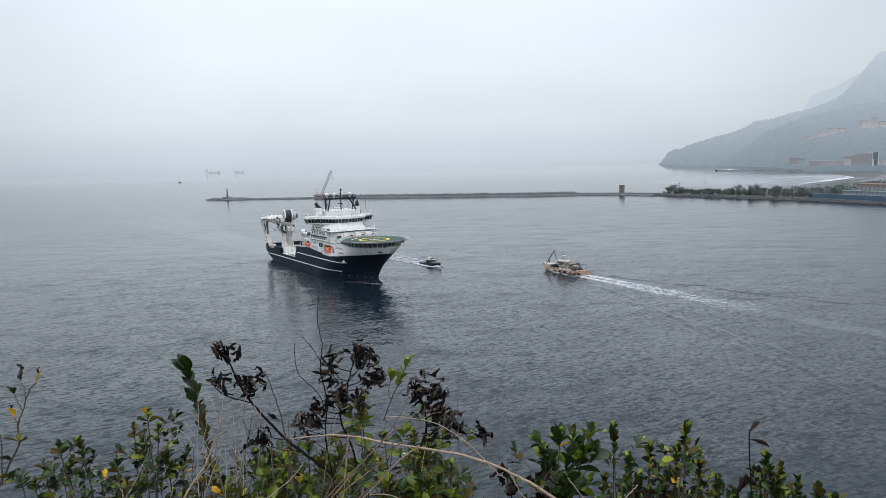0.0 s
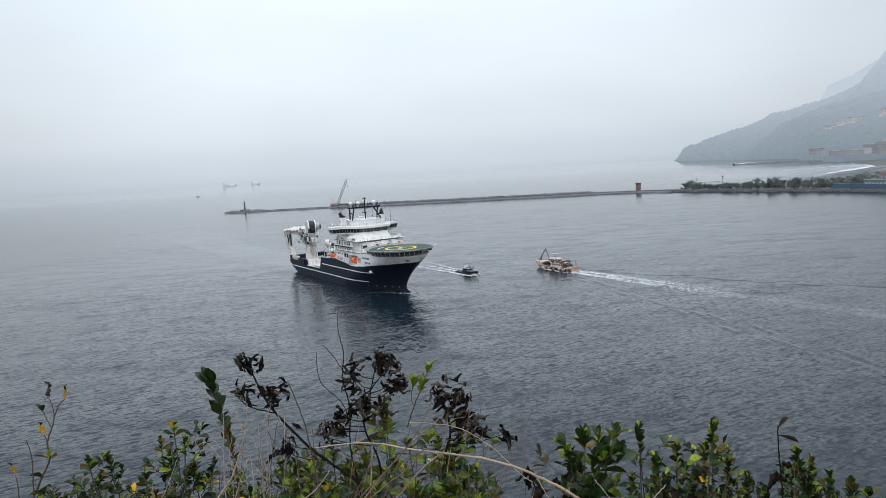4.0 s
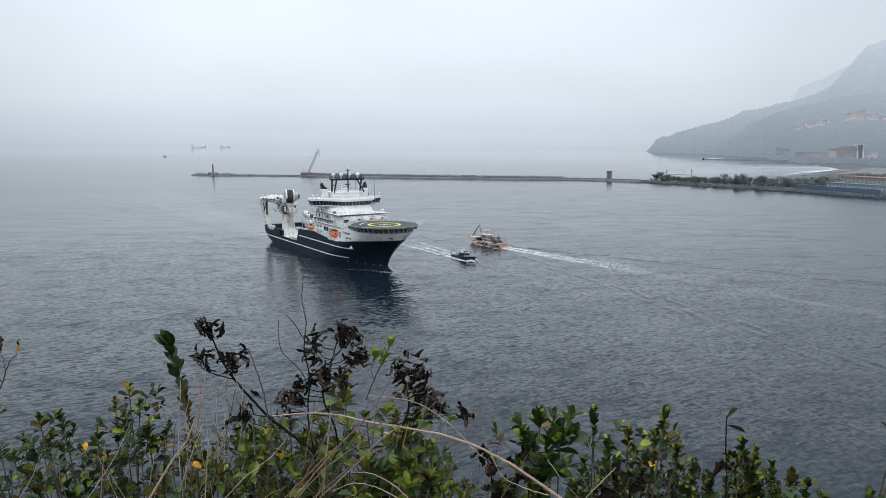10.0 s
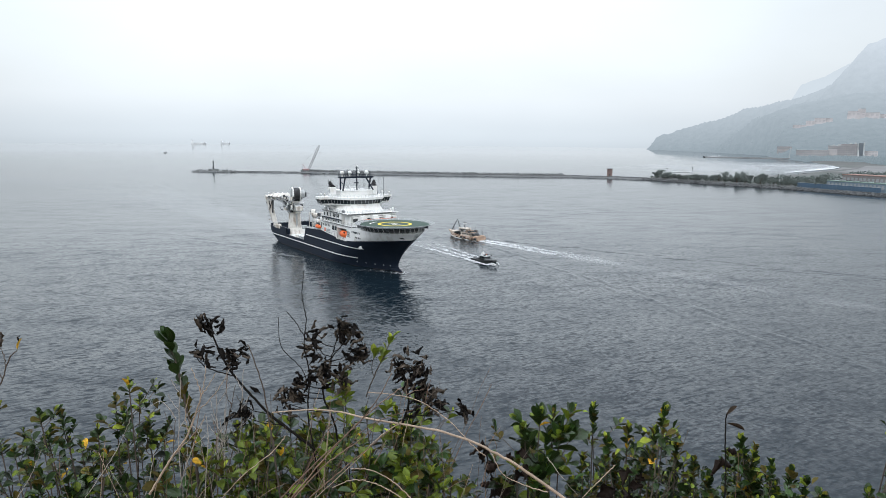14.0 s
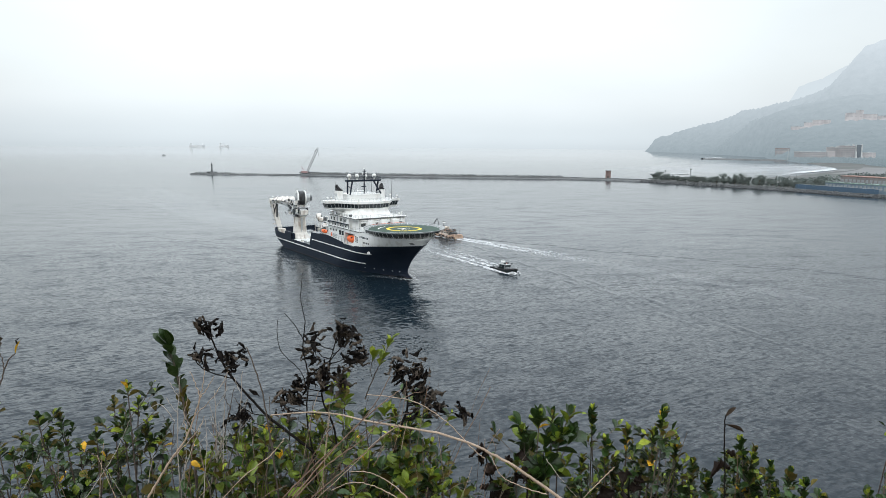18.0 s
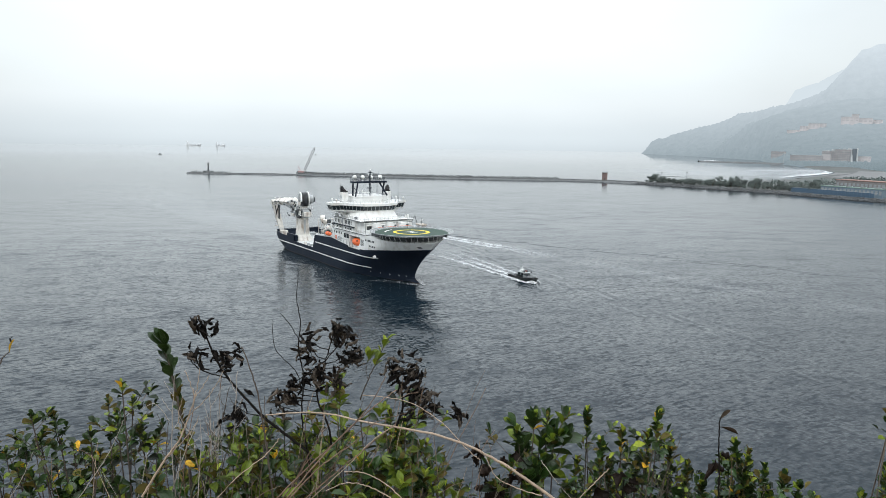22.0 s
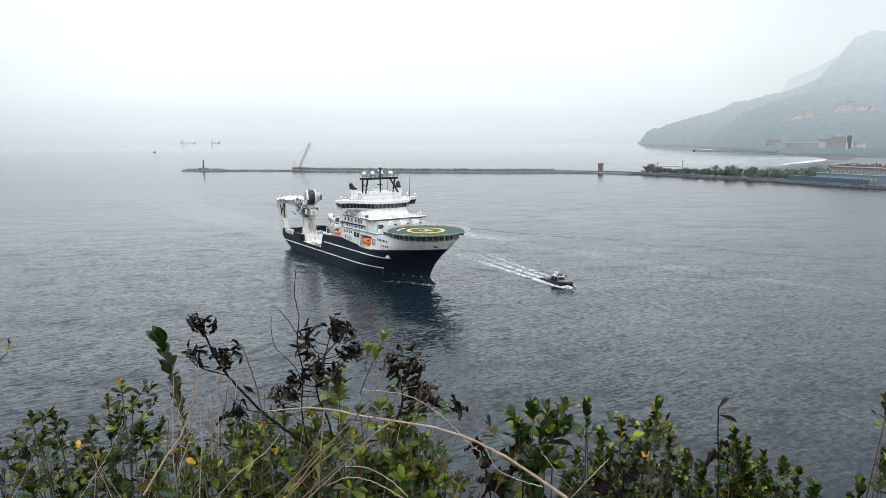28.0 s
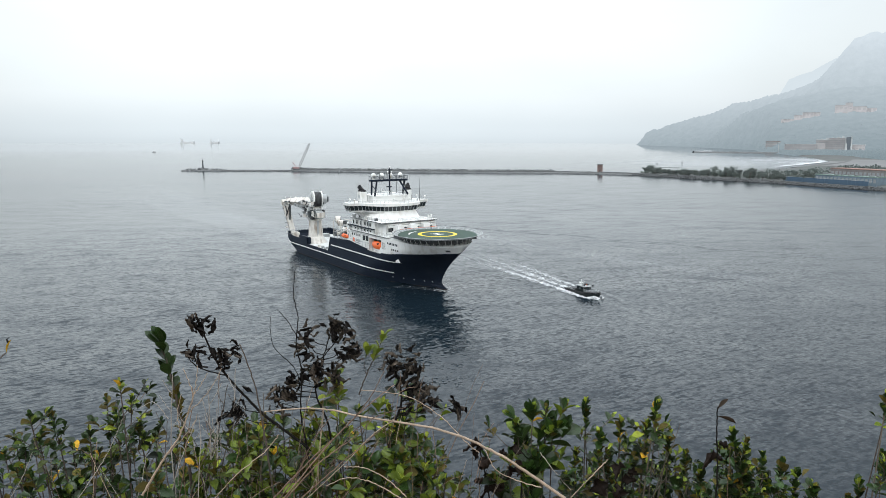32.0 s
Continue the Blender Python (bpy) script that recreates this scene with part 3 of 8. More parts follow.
def build_rocks():
    """Armour rocks along the near shore."""
    rng = random.Random(8)
    line = [tuple(p) for p in SHORE[:8]]
    verts, faces = [], []
    cube = [(-1, -1, -1), (1, -1, -1), (1, 1, -1), (-1, 1, -1), (-1, -1, 1), (1, -1, 1), (1, 1, 1), (-1, 1, 1)]
    quads = [(3, 2, 1, 0), (4, 5, 6, 7), (0, 1, 5, 4), (1, 2, 6, 5), (2, 3, 7, 6), (3, 0, 4, 7)]
    for k in range(2600):
        x, y, a = along(line, rng.uniform(0, 420))
        o, r = rng.uniform(-5, 4), rng.uniform(0.4, 1.0)
        m = pose(x - math.sin(a) * o, y + math.cos(a) * o, 0.2 + (o + 5) * 0.24, rng.uniform(0, 90), rng.uniform(0, 90), rng.uniform(0, 90))
        i = len(verts)
        verts += [m @ (Vector(c) * r * rng.uniform(0.6, 1.0)) for c in cube]
        faces += [tuple(i + j for j in q) for q in quads]
    me = bpy.data.meshes.new("shore_rocks")
    me.from_pydata(verts, [], faces)
    me.materials.append(ROCK)
    tagged(new("shore_rocks", me), "grey armour rocks piled along the shore", "rocks", kind="stuff")


def build_light():
    ob = thing("harbour_light", pose(-328, 940, 1.7), "slim dark harbour light on the end of the breakwater", "lighthouse")
    part("plinth", disc(B(), (0, 0), 3.4, -2, 2.2, 12, 3.0), CONCRETE, ob)
    part("tower", disc(B(), (0, 0), 1.3, 2.2, 10.5, 12, 0.7), mat("weathered_dark_tower", (0.10, 0.11, 0.115), 0.8, vary=0.3, scale=0.6), ob)
    part("gallery", disc(B(), (0, 0), 1.6, 10.5, 10.9, 14), DARK, ob)
    part("lantern", disc(B(), (0, 0), 0.8, 10.9, 12.7, 10), GLASS, ob)
    part("roof", disc(B(), (0, 0), 1.0, 12.7, 13.8, 10, 0.15), DARK, ob)
    part("vane", tube(B(), [(0, 0, 14), (0, 0, 15.6)], 0.12), DARK, ob)
    return ob


def build_crane():
    ob = thing("crawler_crane", pose(-200, 941, 2.2), "faded red-grey crawler crane with a raised lattice boom on the breakwater", "crane")
    red = mat("faded_red_paint", (0.42, 0.27, 0.27), 0.6, vary=0.15, scale=1)
    for y in (-2.4, 2.4):
        part("crawler_track", box(B(), -4, 4, y - 0.6, y + 0.6, 0, 1.3, 0.35), DARK, ob)
    part("machine_house", box(B(), -4.6, 2.0, -1.9, 1.9, 1.4, 3.7, 0.2), red, ob)
    part("cab", box(B(), 2.0, 3.7, -1.9, -0.3, 1.4, 3.8, 0.2), red, ob)
    part("counterweight", box(B(), -5.5, -4.6, -1.9, 1.9, 1.3, 3.4, 0.1), DARK, ob)
    foot, tip = Vector((3, 0, 2)), Vector((18.5, 0, 35.5))
    d = (tip - foot).normalized()
    up = Vector((-d.z, 0, d.x))
    bm = B()
    w = lambda u: 1.15 * min(1, u * 6 + 0.3, (1 - u) * 5 + 0.4)
    corner = lambda u, a, b: foot + (tip - foot) * u + Vector((0, a * w(u), 0)) + up * b * w(u)
    for a in (-1, 1):
        for b in (-1, 1):
            tube(bm, [corner(k / 8, a, b) for k in range(9)], 0.22, 4)
    part("boom", bm, mat("grey_lattice", (0.27, 0.27, 0.28), 0.6), ob)
    bm = B()
    for k in range(22):
        u, v = k / 22, (k + 1) / 22
        s = 1 if k % 2 else -1
        tube(bm, [corner(u, -1, s), corner(v, -1, -s)], 0.12, 3)
        tube(bm, [corner(u, s, 1), corner(v, -s, 1)], 0.12, 3)
        tube(bm, [corner(u, s, -1), corner(v, -s, -1)], 0.12, 3)
    part("lacing", bm, bpy.data.materials["grey_lattice"], ob)
    part("back_mast", tube(B(), [(-1, 0, 4), (-5, 0, 10)], 0.35, 5), red, ob)
    part("pendant_cable", tube(tube(B(), [(-5, 0, 10), tip], 0.07, 3), [(-5, 0, 10), (-5.5, 0, 4)], 0.1, 3), DARK, ob)
    part("hook_cable", tube(B(), [tip, tip + Vector((0.8, 0, -9))], 0.08, 3), DARK, ob)
    part("hook_block", box(B(), 18.9, 19.7, -0.4, 0.4, 25, 26.6), DARK, ob)


def build_hut():
    brick = mat("red_brown_masonry", (0.215, 0.155, 0.145), 0.85, vary=0.25, scale=0.6)
    ob = thing("lookout_tower", pose(203, 884, 2.6, 0, 0, -14), "square red-brown lookout tower on the breakwater", "tower")
    part("pillar", box(B(), -3.3, -1.1, -2.5, 2.5, 0, 9.4, 0.08), brick, ob)
    part("pillar", box(B(), 1.1, 3.3, -2.5, 2.5, 0, 9.4, 0.08), brick, ob)
    part("back_wall", box(B(), -1.1, 1.1, -1.9, 2.5, 0, 9.4), brick, ob)
    part("door", box(B(), -0.8, 0.8, -2.05, -1.91, 0, 3.2), ROCK, ob)
    part("lintel", box(B(), -1.1, 1.1, -2.4, -1.9, 8.2, 9.4), brick, ob)
    part("roof_slab", box(B(), -3.8, 3.8, -3, 3, 9.4, 10.1, 0.1), CONCRETE, ob)


def tree_kind(seed, h):
    rng = random.Random(seed)
    ob = thing("shore_tree", pose(0, 0, -50), "grey-green windswept shore tree", "tree", "trees along the harbour shore")
    bm = B()
    tube(bm, [(0, 0, -0.5), (0.2, 0.1, h * 0.3), (0.4, 0, h * 0.6)], [0.3, 0.22, 0.12], 6)
    for k in range(5):
        a = rng.uniform(0, 6.28)
        tube(bm, [(0.2, 0.1, h * rng.uniform(0.25, 0.45)), (math.cos(a) * h * 0.25, math.sin(a) * h * 0.25, h * 0.62)], [0.12, 0.05], 5)
    part("trunk", bm, BARK, ob)
    verts, faces = [], []
    lobes = [(Vector((rng.gauss(0, 0.20), rng.gauss(0, 0.20), rng.uniform(0.22, 0.88))) * h, rng.uniform(0.10, 0.22) * h) for k in range(15)]
    for c, r in lobes:
        for k in range(70):
            d = Vector((rng.gauss(0, 1), rng.gauss(0, 1), rng.gauss(0, 0.8))).normalized() * r * rng.uniform(0.6, 1.08)
            s = rng.uniform(0.28, 0.55)
            m = Matrix.Translation(c + d) @ Euler((rng.uniform(0, 3), rng.uniform(0, 3), rng.uniform(0, 6))).to_matrix().to_4x4()
            i = len(verts)
            verts += [m @ Vector(p) for p in ((-s, 0, 0), (0, -s * 0.5, 0.1), (s, 0, 0), (0, s * 0.5, 0.1))]
            faces.append((i, i + 1, i + 2, i + 3))
    me = bpy.data.meshes.new("crown")
    me.from_pydata(verts, [], faces)
    me.materials.append(TREE)
    new("crown", me).parent = ob
    return ob


def build_trees():
    rng = random.Random(21)
    kinds = [tree_kind(s, h) for s, h in ((1, 9), (2, 7.5), (3, 10.5), (4, 6.5))]
    line = [(240, 862), (268, 825), (298, 782), (332, 744), (357, 709), (372, 676)]
    spots = []
    for k in range(250):
        s = 3 + k * 0.86 + rng.uniform(-2, 2)
        x, y, a = along(line, s)
        o = rng.uniform(3, 40)
        spots.append((x - math.sin(a) * o, y + math.cos(a) * o))
    spots += [(420, 690), (432, 672), (446, 660), (470, 690), (452, 640), (480, 600), (500, 640), (408, 740), (400, 770)]
    for k, (x, y) in enumerate(spots):
        m = pose(x, y, rng.uniform(2.0, 3.0), 0, 0, rng.uniform(0, 360))
        if k < 4:
            kinds[k].matrix_basis = m
        else:
            w = rng.choice((rng.uniform(0.3, 0.6), rng.uniform(0.55, 0.95)))
            tall = (0.70 + 0.38 * min(1, k / 160)) * rng.uniform(0.75, 1.35)
            copy_thing(kinds[rng.randrange(4)], m @ Matrix.Diagonal((w, w, w * tall, 1)))


def block(name, m, size, wall, roof, label, category, cols, floors, group="", glass=None):
    """A far building with its rows of windows."""
    ob = thing(name, m, label, category, group)
    w, d, h = size
    part("wall", box(B(), -w / 2, w / 2, -d / 2, d / 2, -16, h), wall, ob)
    part("roof", box(B(), -w / 2 - 0.4, w / 2 + 0.4, -d / 2 - 0.4, d / 2 + 0.4, h, h + 0.7), roof, ob)
    fh = h / floors
    me = None
    for i in range(cols):
        for j in range(floors):
            if me is None:
                me = part("window", box(B(), -w / cols * 0.3, w / cols * 0.3, -0.15, 0.1, 0, fh * 0.5), glass or HAZEGLASS, ob)
                pane = me
            else:
                pane = new("window", me.data)
                pane.parent = ob
            pane.location = (-w / 2 + (i + 0.5) * w / cols, -d / 2 - 0.05, j * fh + fh * 0.3)
    return ob


def build_shore_buildings():
    pale = mat("pale_pink_render", (0.345, 0.33, 0.335), 0.9, vary=0.3, scale=0.08)
    paleblue = mat("pale_blue_wall", (0.15, 0.20, 0.245), 0.8, vary=0.2, scale=0.2)
    # distance haze is put into these window and wall colours
    hazed_glass = mat("misted_window", (0.44, 0.425, 0.435), 0.8, vary=0.1, scale=0.2)
    faint = mat("misted_pink_render", (0.50, 0.475, 0.48), 0.95, vary=0.2, scale=0.06)
    white = mat("pale_grey_render", (0.43, 0.445, 0.45), 0.9, vary=0.15, scale=0.08)
    # along the harbour: blue hoarding, sheds behind it
    a = -64
    hoard = thing("blue_hoarding", pose(377, 672, 2.6, 0, 0, a), "long blue corrugated hoarding along the shore", "fence")
    me = None
    for k in range(22):
        if me is None:
            me = part("panel", box(B(), -1.9, 1.9, -0.12, 0.12, 0, 4.6), BLUEWALL, hoard)
            pn = me
        else:
            pn = new("panel", me.data)
            pn.parent = hoard
        pn.location = (-43 + k * 3.95, 0.06 * (k % 2), 0.15 * (k % 3))
    part("cap_rail", box(B(), -45, 45, -0.2, 0.2, 4.85, 5.1), STEEL, hoard)
    ob = block("long_shed", pose(398, 668, 3.2, 0, 0, a), (62, 16, 7.2), paleblue, ROOFGREEN, "long shed with a green metal roof", "shed", 16, 1)
    for k in range(9):
        part("roof_vent", box(B(), -28 + k * 7 - 1.2, -28 + k * 7 + 1.2, -3, 3, 7.9, 8.8), CONCRETE, ob)
    block("low_hall", pose(425, 690, 3.2, 0, 0, a), (60, 18, 12.5), BRICK, ROOFRED, "low brick hall with a red-brown roof", "hall", 14, 1)
    block("harbour_house", pose(428, 606, 3.2, 0, 0, a), (26, 16, 8.5), white, ROOFRED, "white harbour house with a red roof", "house", 6, 2)
    # pavilion behind the trees
    pav = thing("pavilion", pose(287, 862, 3.0, 0, 0, -20), "open seaside pavilion with a flat roof", "pavilion")
    for x in (-8, 0, 8):
        part("post", tube(B(), [(x, 0, -1), (x, 0, 6.5)], 0.3), STEEL, pav)
    part("roof", box(B(), -11, 11, -4, 4, 6.5, 7.4, 0.2), STEEL, pav)
    for x, y, h in ((268, 858, 11), (293, 840, 13)):
        pole = thing("lamp_post", pose(x, y, 3), "dark lamp post by the shore", "lamp post", "shore lamp posts")
        part("pole", tube(B(), [(0, 0, -1), (0, 0, h)], 0.22), DARK, pole)
        part("lamp_head", box(B(), -0.9, 0.9, -0.5, 0.5, h - 0.2, h + 0.9, 0.1), DARK, pole)
    # foot of the mountain
    main = block("seaside_hotel", pose(1124, 1985, 8, 0, 0, -29), (86, 30, 32), pale, white, "large terraced pink building under the hill", "building", 14, 6)
    for k in range(6):
        part("balcony_slab", box(B(), -43 + 5 * max(0, k - 2), 31.5, -16.0, -15, 4 + k * 5.3, 4.9 + k * 5.3), pale, main, "pale balcony slab")
    part("upper_storey", box(B(), -12, 30, -12, 12, 32.7, 37), pale, main)
    part("upper_roof", box(B(), -13, 31, -13, 13, 37, 37.7), white, main)
    for x in (-30, -16, -2, 12, 24):
        part("roof_box", box(B(), x - 3, x + 3, -4, 4, 32.7, 35 + 0.12 * (x + 30)), white, main)
    # the tower's dark glazing is lightened by haze in its colour
    part("tower", box(B(), 32, 46, -17, 13, -2, 40), mat("misted_dark_glazing", (0.13, 0.15, 0.17), 0.5, vary=0.2, scale=0.1), main, "dark glazed end tower")
    part("fin", box(B(), 43, 46, -18.5, -15.2, -2, 42), white, main)
    part("fin", box(B(), 29, 31, -18.5, -15.2, -2, 40), white, main)
    for x in (33, 46):
        part("raking_leg", tube(B(), [(x, -30, -3), (x - 1, -17.6, 22)], [2.2, 1.2], 4), white, main, "white raking leg")
    block("long_hall", pose(1034, 1990, 12, 0, 0, -27), (84, 26, 15), pale, white, "long pale hall under the hill", "building", 18, 3)
    block("low_house", pose(1056, 2205, 14, 0, 0, -25), (42, 24, 20), pale, ROOFRED, "low pink house at the foot of the hill", "building", 8, 2)
    for x, y, w, h, r, c in BLOCKS:
        # stand each on the slope at its front wall
        fx, fy = x - 8 * math.sin(radians(28)), y - 8 * math.cos(radians(28))
        z = min(HILLSIDE.data.vertices, key=lambda v: (v.co.x - fx) ** 2 + (v.co.y - fy) ** 2).co.z + 3
        block("hillside_block", pose(x, y, z, 0, 0, r), (w, 20, h), faint, white, "pale pink building on the wooded slope", "building", c, 3, "blocks on the slope", hazed_glass)
    for x, y, z, w, h, r, c in ((1060, 2020, 4, 34, 22, -28, 5), (1092, 1992, 4, 22, 26, -28, 3), (1150, 2000, 12, 40, 20, -29, 6), (1190, 1985, 12, 46, 14, -30, 6)):
        block("foothill_house", pose(x, y, z, 0, 0, r), (w, 20, h), faint, ROOFRED if c == 5 else white, "pale house crowded at the foot of the hill", "building", c, 2, "houses under the hill", hazed_glass)
    mast = thing("beacon_mast", pose(975, 2000, 4), "thin white beacon mast on the shore", "mast")
    part("pole", tube(B(), [(0, 0, -1), (0, 0, 26)], 0.6), white, mast)
    part("beacon", ball(B(), (0, 0, 27), 2.0), white, mast)
    # inner mole of the bay
    bm = B()
    rows = []
    for k in range(41):
        x, y = 775 + k * 5.6, 2128 - k * 3.4
        h = 3.5 + random.uniform(-0.8, 0.8)
        rows.append([(x, y - 10, -1), (x, y - 4, h), (x, y + 4, h), (x, y + 10, -1)])
    grid(bm, rows)
    tagged(part("inner_mole", bm, CONCRETE), "low grey rubble mole in the bay", "mole", kind="structure")
    # beach and surf
    bm = B()
    rows = []
    for k in range(31):
        u = k / 30
        x, y = 560 + 245 * u, 1085 + 320 * u - 20 * math.sin(u * 3)
        rows.append([(x - 8, y + 6, 0.3), (x + 25, y - 22, 3.6), (x + 170 - 60 * u, y - 130, 3.9)])
    grid(bm, rows)
    tagged(part("beach", bm, SAND), "grey sandy beach round the bay", "beach", kind="structure")


def foam_strip(name, rows, density, material, label, parent=None):
    """A strip of foam: rows across it, and how dense the foam lies at each point."""
    bm = B()
    grid(bm, rows)
    bm.verts.index_update()
    ob = part(name, bm, material, parent, label)
    att = ob.data.attributes.new("foam", "FLOAT", "POINT")
    att.data.foreach_set("value", [d for r in density for d in r])
    return ob


def build_surf():
    rows, den = [], []
    line = [(495, 1040), (560, 1130), (632, 1205), (696, 1275), (750, 1345), (782, 1421), (815, 1500), (835, 1580), (875, 1680)]
    for k in range(61):
        x, y, a = along(line, k * 12.0)
        u = k / 60
        wide = 6 + 24 * math.sin(min(1, u * 1.3) * 3.1) ** 2 + 3 * noise.noise(Vector((k * 0.5, 0, 0)))
        rows.append([(x - math.sin(a) * o, y + math.cos(a) * o, z) for o, z in ((wide, 0.2), (wide * 0.55, 0.35), (wide * 0.2, 0.5), (-4, 0.7))])
        d = 0.25 + 0.95 * math.sin(min(1, u * 1.25) * 3.1)
        den.append([0.0, d * (0.6 + 0.4 * math.sin(k * 1.1)), d * (0.8 + 0.2 * math.sin(k * 0.7)), 0.9 * d])
    tagged(foam_strip("surf", rows, den, FOAM, "white surf breaking on the beach"), category="surf", kind="stuff")
    # pale sheet added over the bay to paint in the haze
    rows, den = [], []
    for k in range(81):
        x, y, a = along(line, k * 9.2)
        a = 0.95 + 0.35 * (k / 80)
        rows.append([(x - math.sin(a) * o, y + math.cos(a) * o, 0.03) for o in (2, 60, 170, 330)])
        e = math.sin(min(1.0, k / 30, (80 - k) / 20) * math.pi / 2) ** 2
        den.append([e, 0.85 * e, 0.4 * e, 0.0])
    tagged(foam_strip("shallows", rows, den, BAY_HAZE, "pale shallow water over sand in the bay"), category="water", kind="stuff")
    rows, den = [], []
    for k in range(13):
        rows.append([(812 + k * 9, 2200 + k * 9, 0.4), (820 + k * 10, 2240 + k * 12, 0.4), (826 + k * 10, 2290 + k * 13, 0.4)])
        den.append([0.3, 1.1 * math.sin(k / 12 * 3.1), 0.1])
    tagged(foam_strip("surf", rows, den, FOAM, "white surf breaking beyond the mole"), category="surf", kind="stuff")


def build_scrub():
    """Scrub and low trees on the flat land behind the beach, up to the foot of the hill."""
    rng = random.Random(12)
    far = [(rng.uniform(640, 1500), rng.uniform(1200, 2040)) for k in range(8000)] + [(rng.uniform(890, 1500), rng.uniform(1720, 2080)) for k in range(4500)]
    near = [(rng.uniform(400, 640), rng.uniform(560, 1000)) for k in range(1800)]
    # far woods glow with painted haze; near scrub's colour is paled for haze
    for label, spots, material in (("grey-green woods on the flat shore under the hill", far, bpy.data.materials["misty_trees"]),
                                   ("grey-green scrub behind the harbour sheds", near, mat("far_scrub", (0.13, 0.155, 0.148), 0.95, vary=0.4, scale=0.05))):
        p = np.array(spots)
        verts, faces = [], []
        for (x, y), d in zip(p, shore_depth(p)):
            if d < 10 or (1000 < y < 1720 and (d < 95 or noise.noise(Vector((x * 0.006, y * 0.006, 2))) < -0.22)) or (y < 1000 and (d < 70 or noise.noise(Vector((x * 0.02, y * 0.02, 4))) < -0.05)):
                continue
            r = rng.uniform(3, 6.5) * (1.25 if y > 1200 else 0.8)
            for k in range(16):
                c = Vector((x + rng.gauss(0, 0.5) * r, y + rng.gauss(0, 0.5) * r, 3 + abs(rng.gauss(0.45, 0.35)) * r))
                q = r * rng.uniform(0.2, 0.42)
                m = Matrix.Translation(c) @ Euler((rng.uniform(0, 3), rng.uniform(0, 3), rng.uniform(0, 6))).to_matrix().to_4x4()
                i = len(verts)
                verts += [m @ Vector(v) for v in ((-q, 0, 0), (0, -q * 0.7, 0.2 * q), (q, 0, 0), (0, q * 0.7, 0.2 * q))]
                faces.append((i, i + 1, i + 2, i + 3))
        me = bpy.data.meshes.new("scrub")
        me.from_pydata(verts, [], faces)
        me.materials.append(material)
        tagged(new("scrub", me), label, "scrub", kind="stuff")


def far_ship(m, length, label, tone):
    ob = thing("cargo_ship", m, label, "ship", "ships at anchor")
    # tone holds the haze in front of the ship, not its paint alone
    grey = mat("misty_grey_ship", tone, 1.0, vary=0.08, scale=0.05, spec=0)
    s = length / 2
    part("hull", prism(B(), [(-s, -9), (s * 0.8, -9), (s, 0), (s * 0.8, 9), (-s, 9)], -1, 8, 1.04), grey, ob)
    part("forecastle", prism(B(), [(s * 0.72, -6), (s * 0.9, -4), (s * 1.02, 0), (s * 0.9, 4), (s * 0.72, 6)], 8, 12), grey, ob)
    part("bridge", box(B(), -s * 0.9, -s * 0.62, -8, 8, 8, 24, 0.5), grey, ob)
    part("funnel", box(B(), -s * 0.95, -s * 0.86, -3, 3, 16, 28, 0.5), grey, ob)
    part("mast", tube(B(), [(s * 0.75, 0, 11), (s * 0.75, 0, 24)], 0.7), grey, ob)
    part("deck_crane", tube(B(), [(-s * 0.1, 0, 8), (-s * 0.1, 0, 19), (s * 0.2, 0, 21)], 0.8), grey, ob)


def far_boat():
    """A small open boat far out beyond the breakwater."""
    ob = thing("small_boat", pose(-836, 1998, 0, 0, 0, 20), "tiny grey boat far out on the hazy sea", "boat")
    # grey lightened to put the haze into the boat's colour
    grey = mat("misty_grey_boat", (0.42, 0.44, 0.46), 0.9, vary=0.1, scale=0.3)
    part("hull", boat_hull(11, 1.9, 1.0, 1.8), grey, ob)
    part("deck", boat_deck(11, 1.9, 0.8, 1.3), grey, ob)
    part("cabin", box(B(), -2.5, 1, -1.2, 1.2, 0.8, 3.2, 0.2), grey, ob)


build_breakwater()
build_rocks()
build_light()
build_crane()
build_hut()
build_trees()
build_shore_buildings()
build_surf()
build_scrub()
far_ship(pose(-1668, 4520, 0, 0, 0, 10), 92, "grey cargo ship at anchor lost in haze", (0.76, 0.79, 0.81))
far_ship(pose(-1530, 4640, 0, 0, 0, 8), 60, "faint small freighter on the hazy horizon", (0.74, 0.77, 0.79))


# ---- the offshore ship: x forward, y to port, 0 at the waterline ----
def stern_x(z):
    return -46.5 - 6.5 * min(1, max(0, z) / 5.0)


def fore_x(z):
    """The stem without its bulb: raked above, upright below."""
    return 58.8 + 2.6 * (z - 12.6) / 3 if z > 12.6 else 49.3 + 9.5 * (max(z - 1.5, 0) / 11.1) ** 1.55


def bulb(z):
    return math.exp(-(max(z, -0.4) + 0.4) ** 2 / 1.8) if z < 6 else 0.0


def stem_x(z):
    return fore_x(z) + 4.2 * bulb(z)


def half_breadth(x, z):
    xe, run = fore_x(z), 36 - 1.25 * max(z, 0)
    k = max(0.0, (x - (xe - run)) / run)
    w = 11 * (1 - min(1, k) ** (1.75 + 0.07 * max(z, 0)))
    # the bulb, rounded at its tip
    if bulb(z) > 0.02 and x > xe - 5:
        u = min(1, (x - xe + 5) / (stem_x(z) - xe + 5))
        w = max(w, 1.5 * bulb(z) * math.sqrt(1 - u * u))
    a = max(0.0, (stern_x(z) + 5 - x) / 5)
    return max(0.0, w - 1.1 * a * a - (0.5 * max(0, 3 - z) if x < -40 else 0) * min(1, max(0, (-38 - x) / 9)))


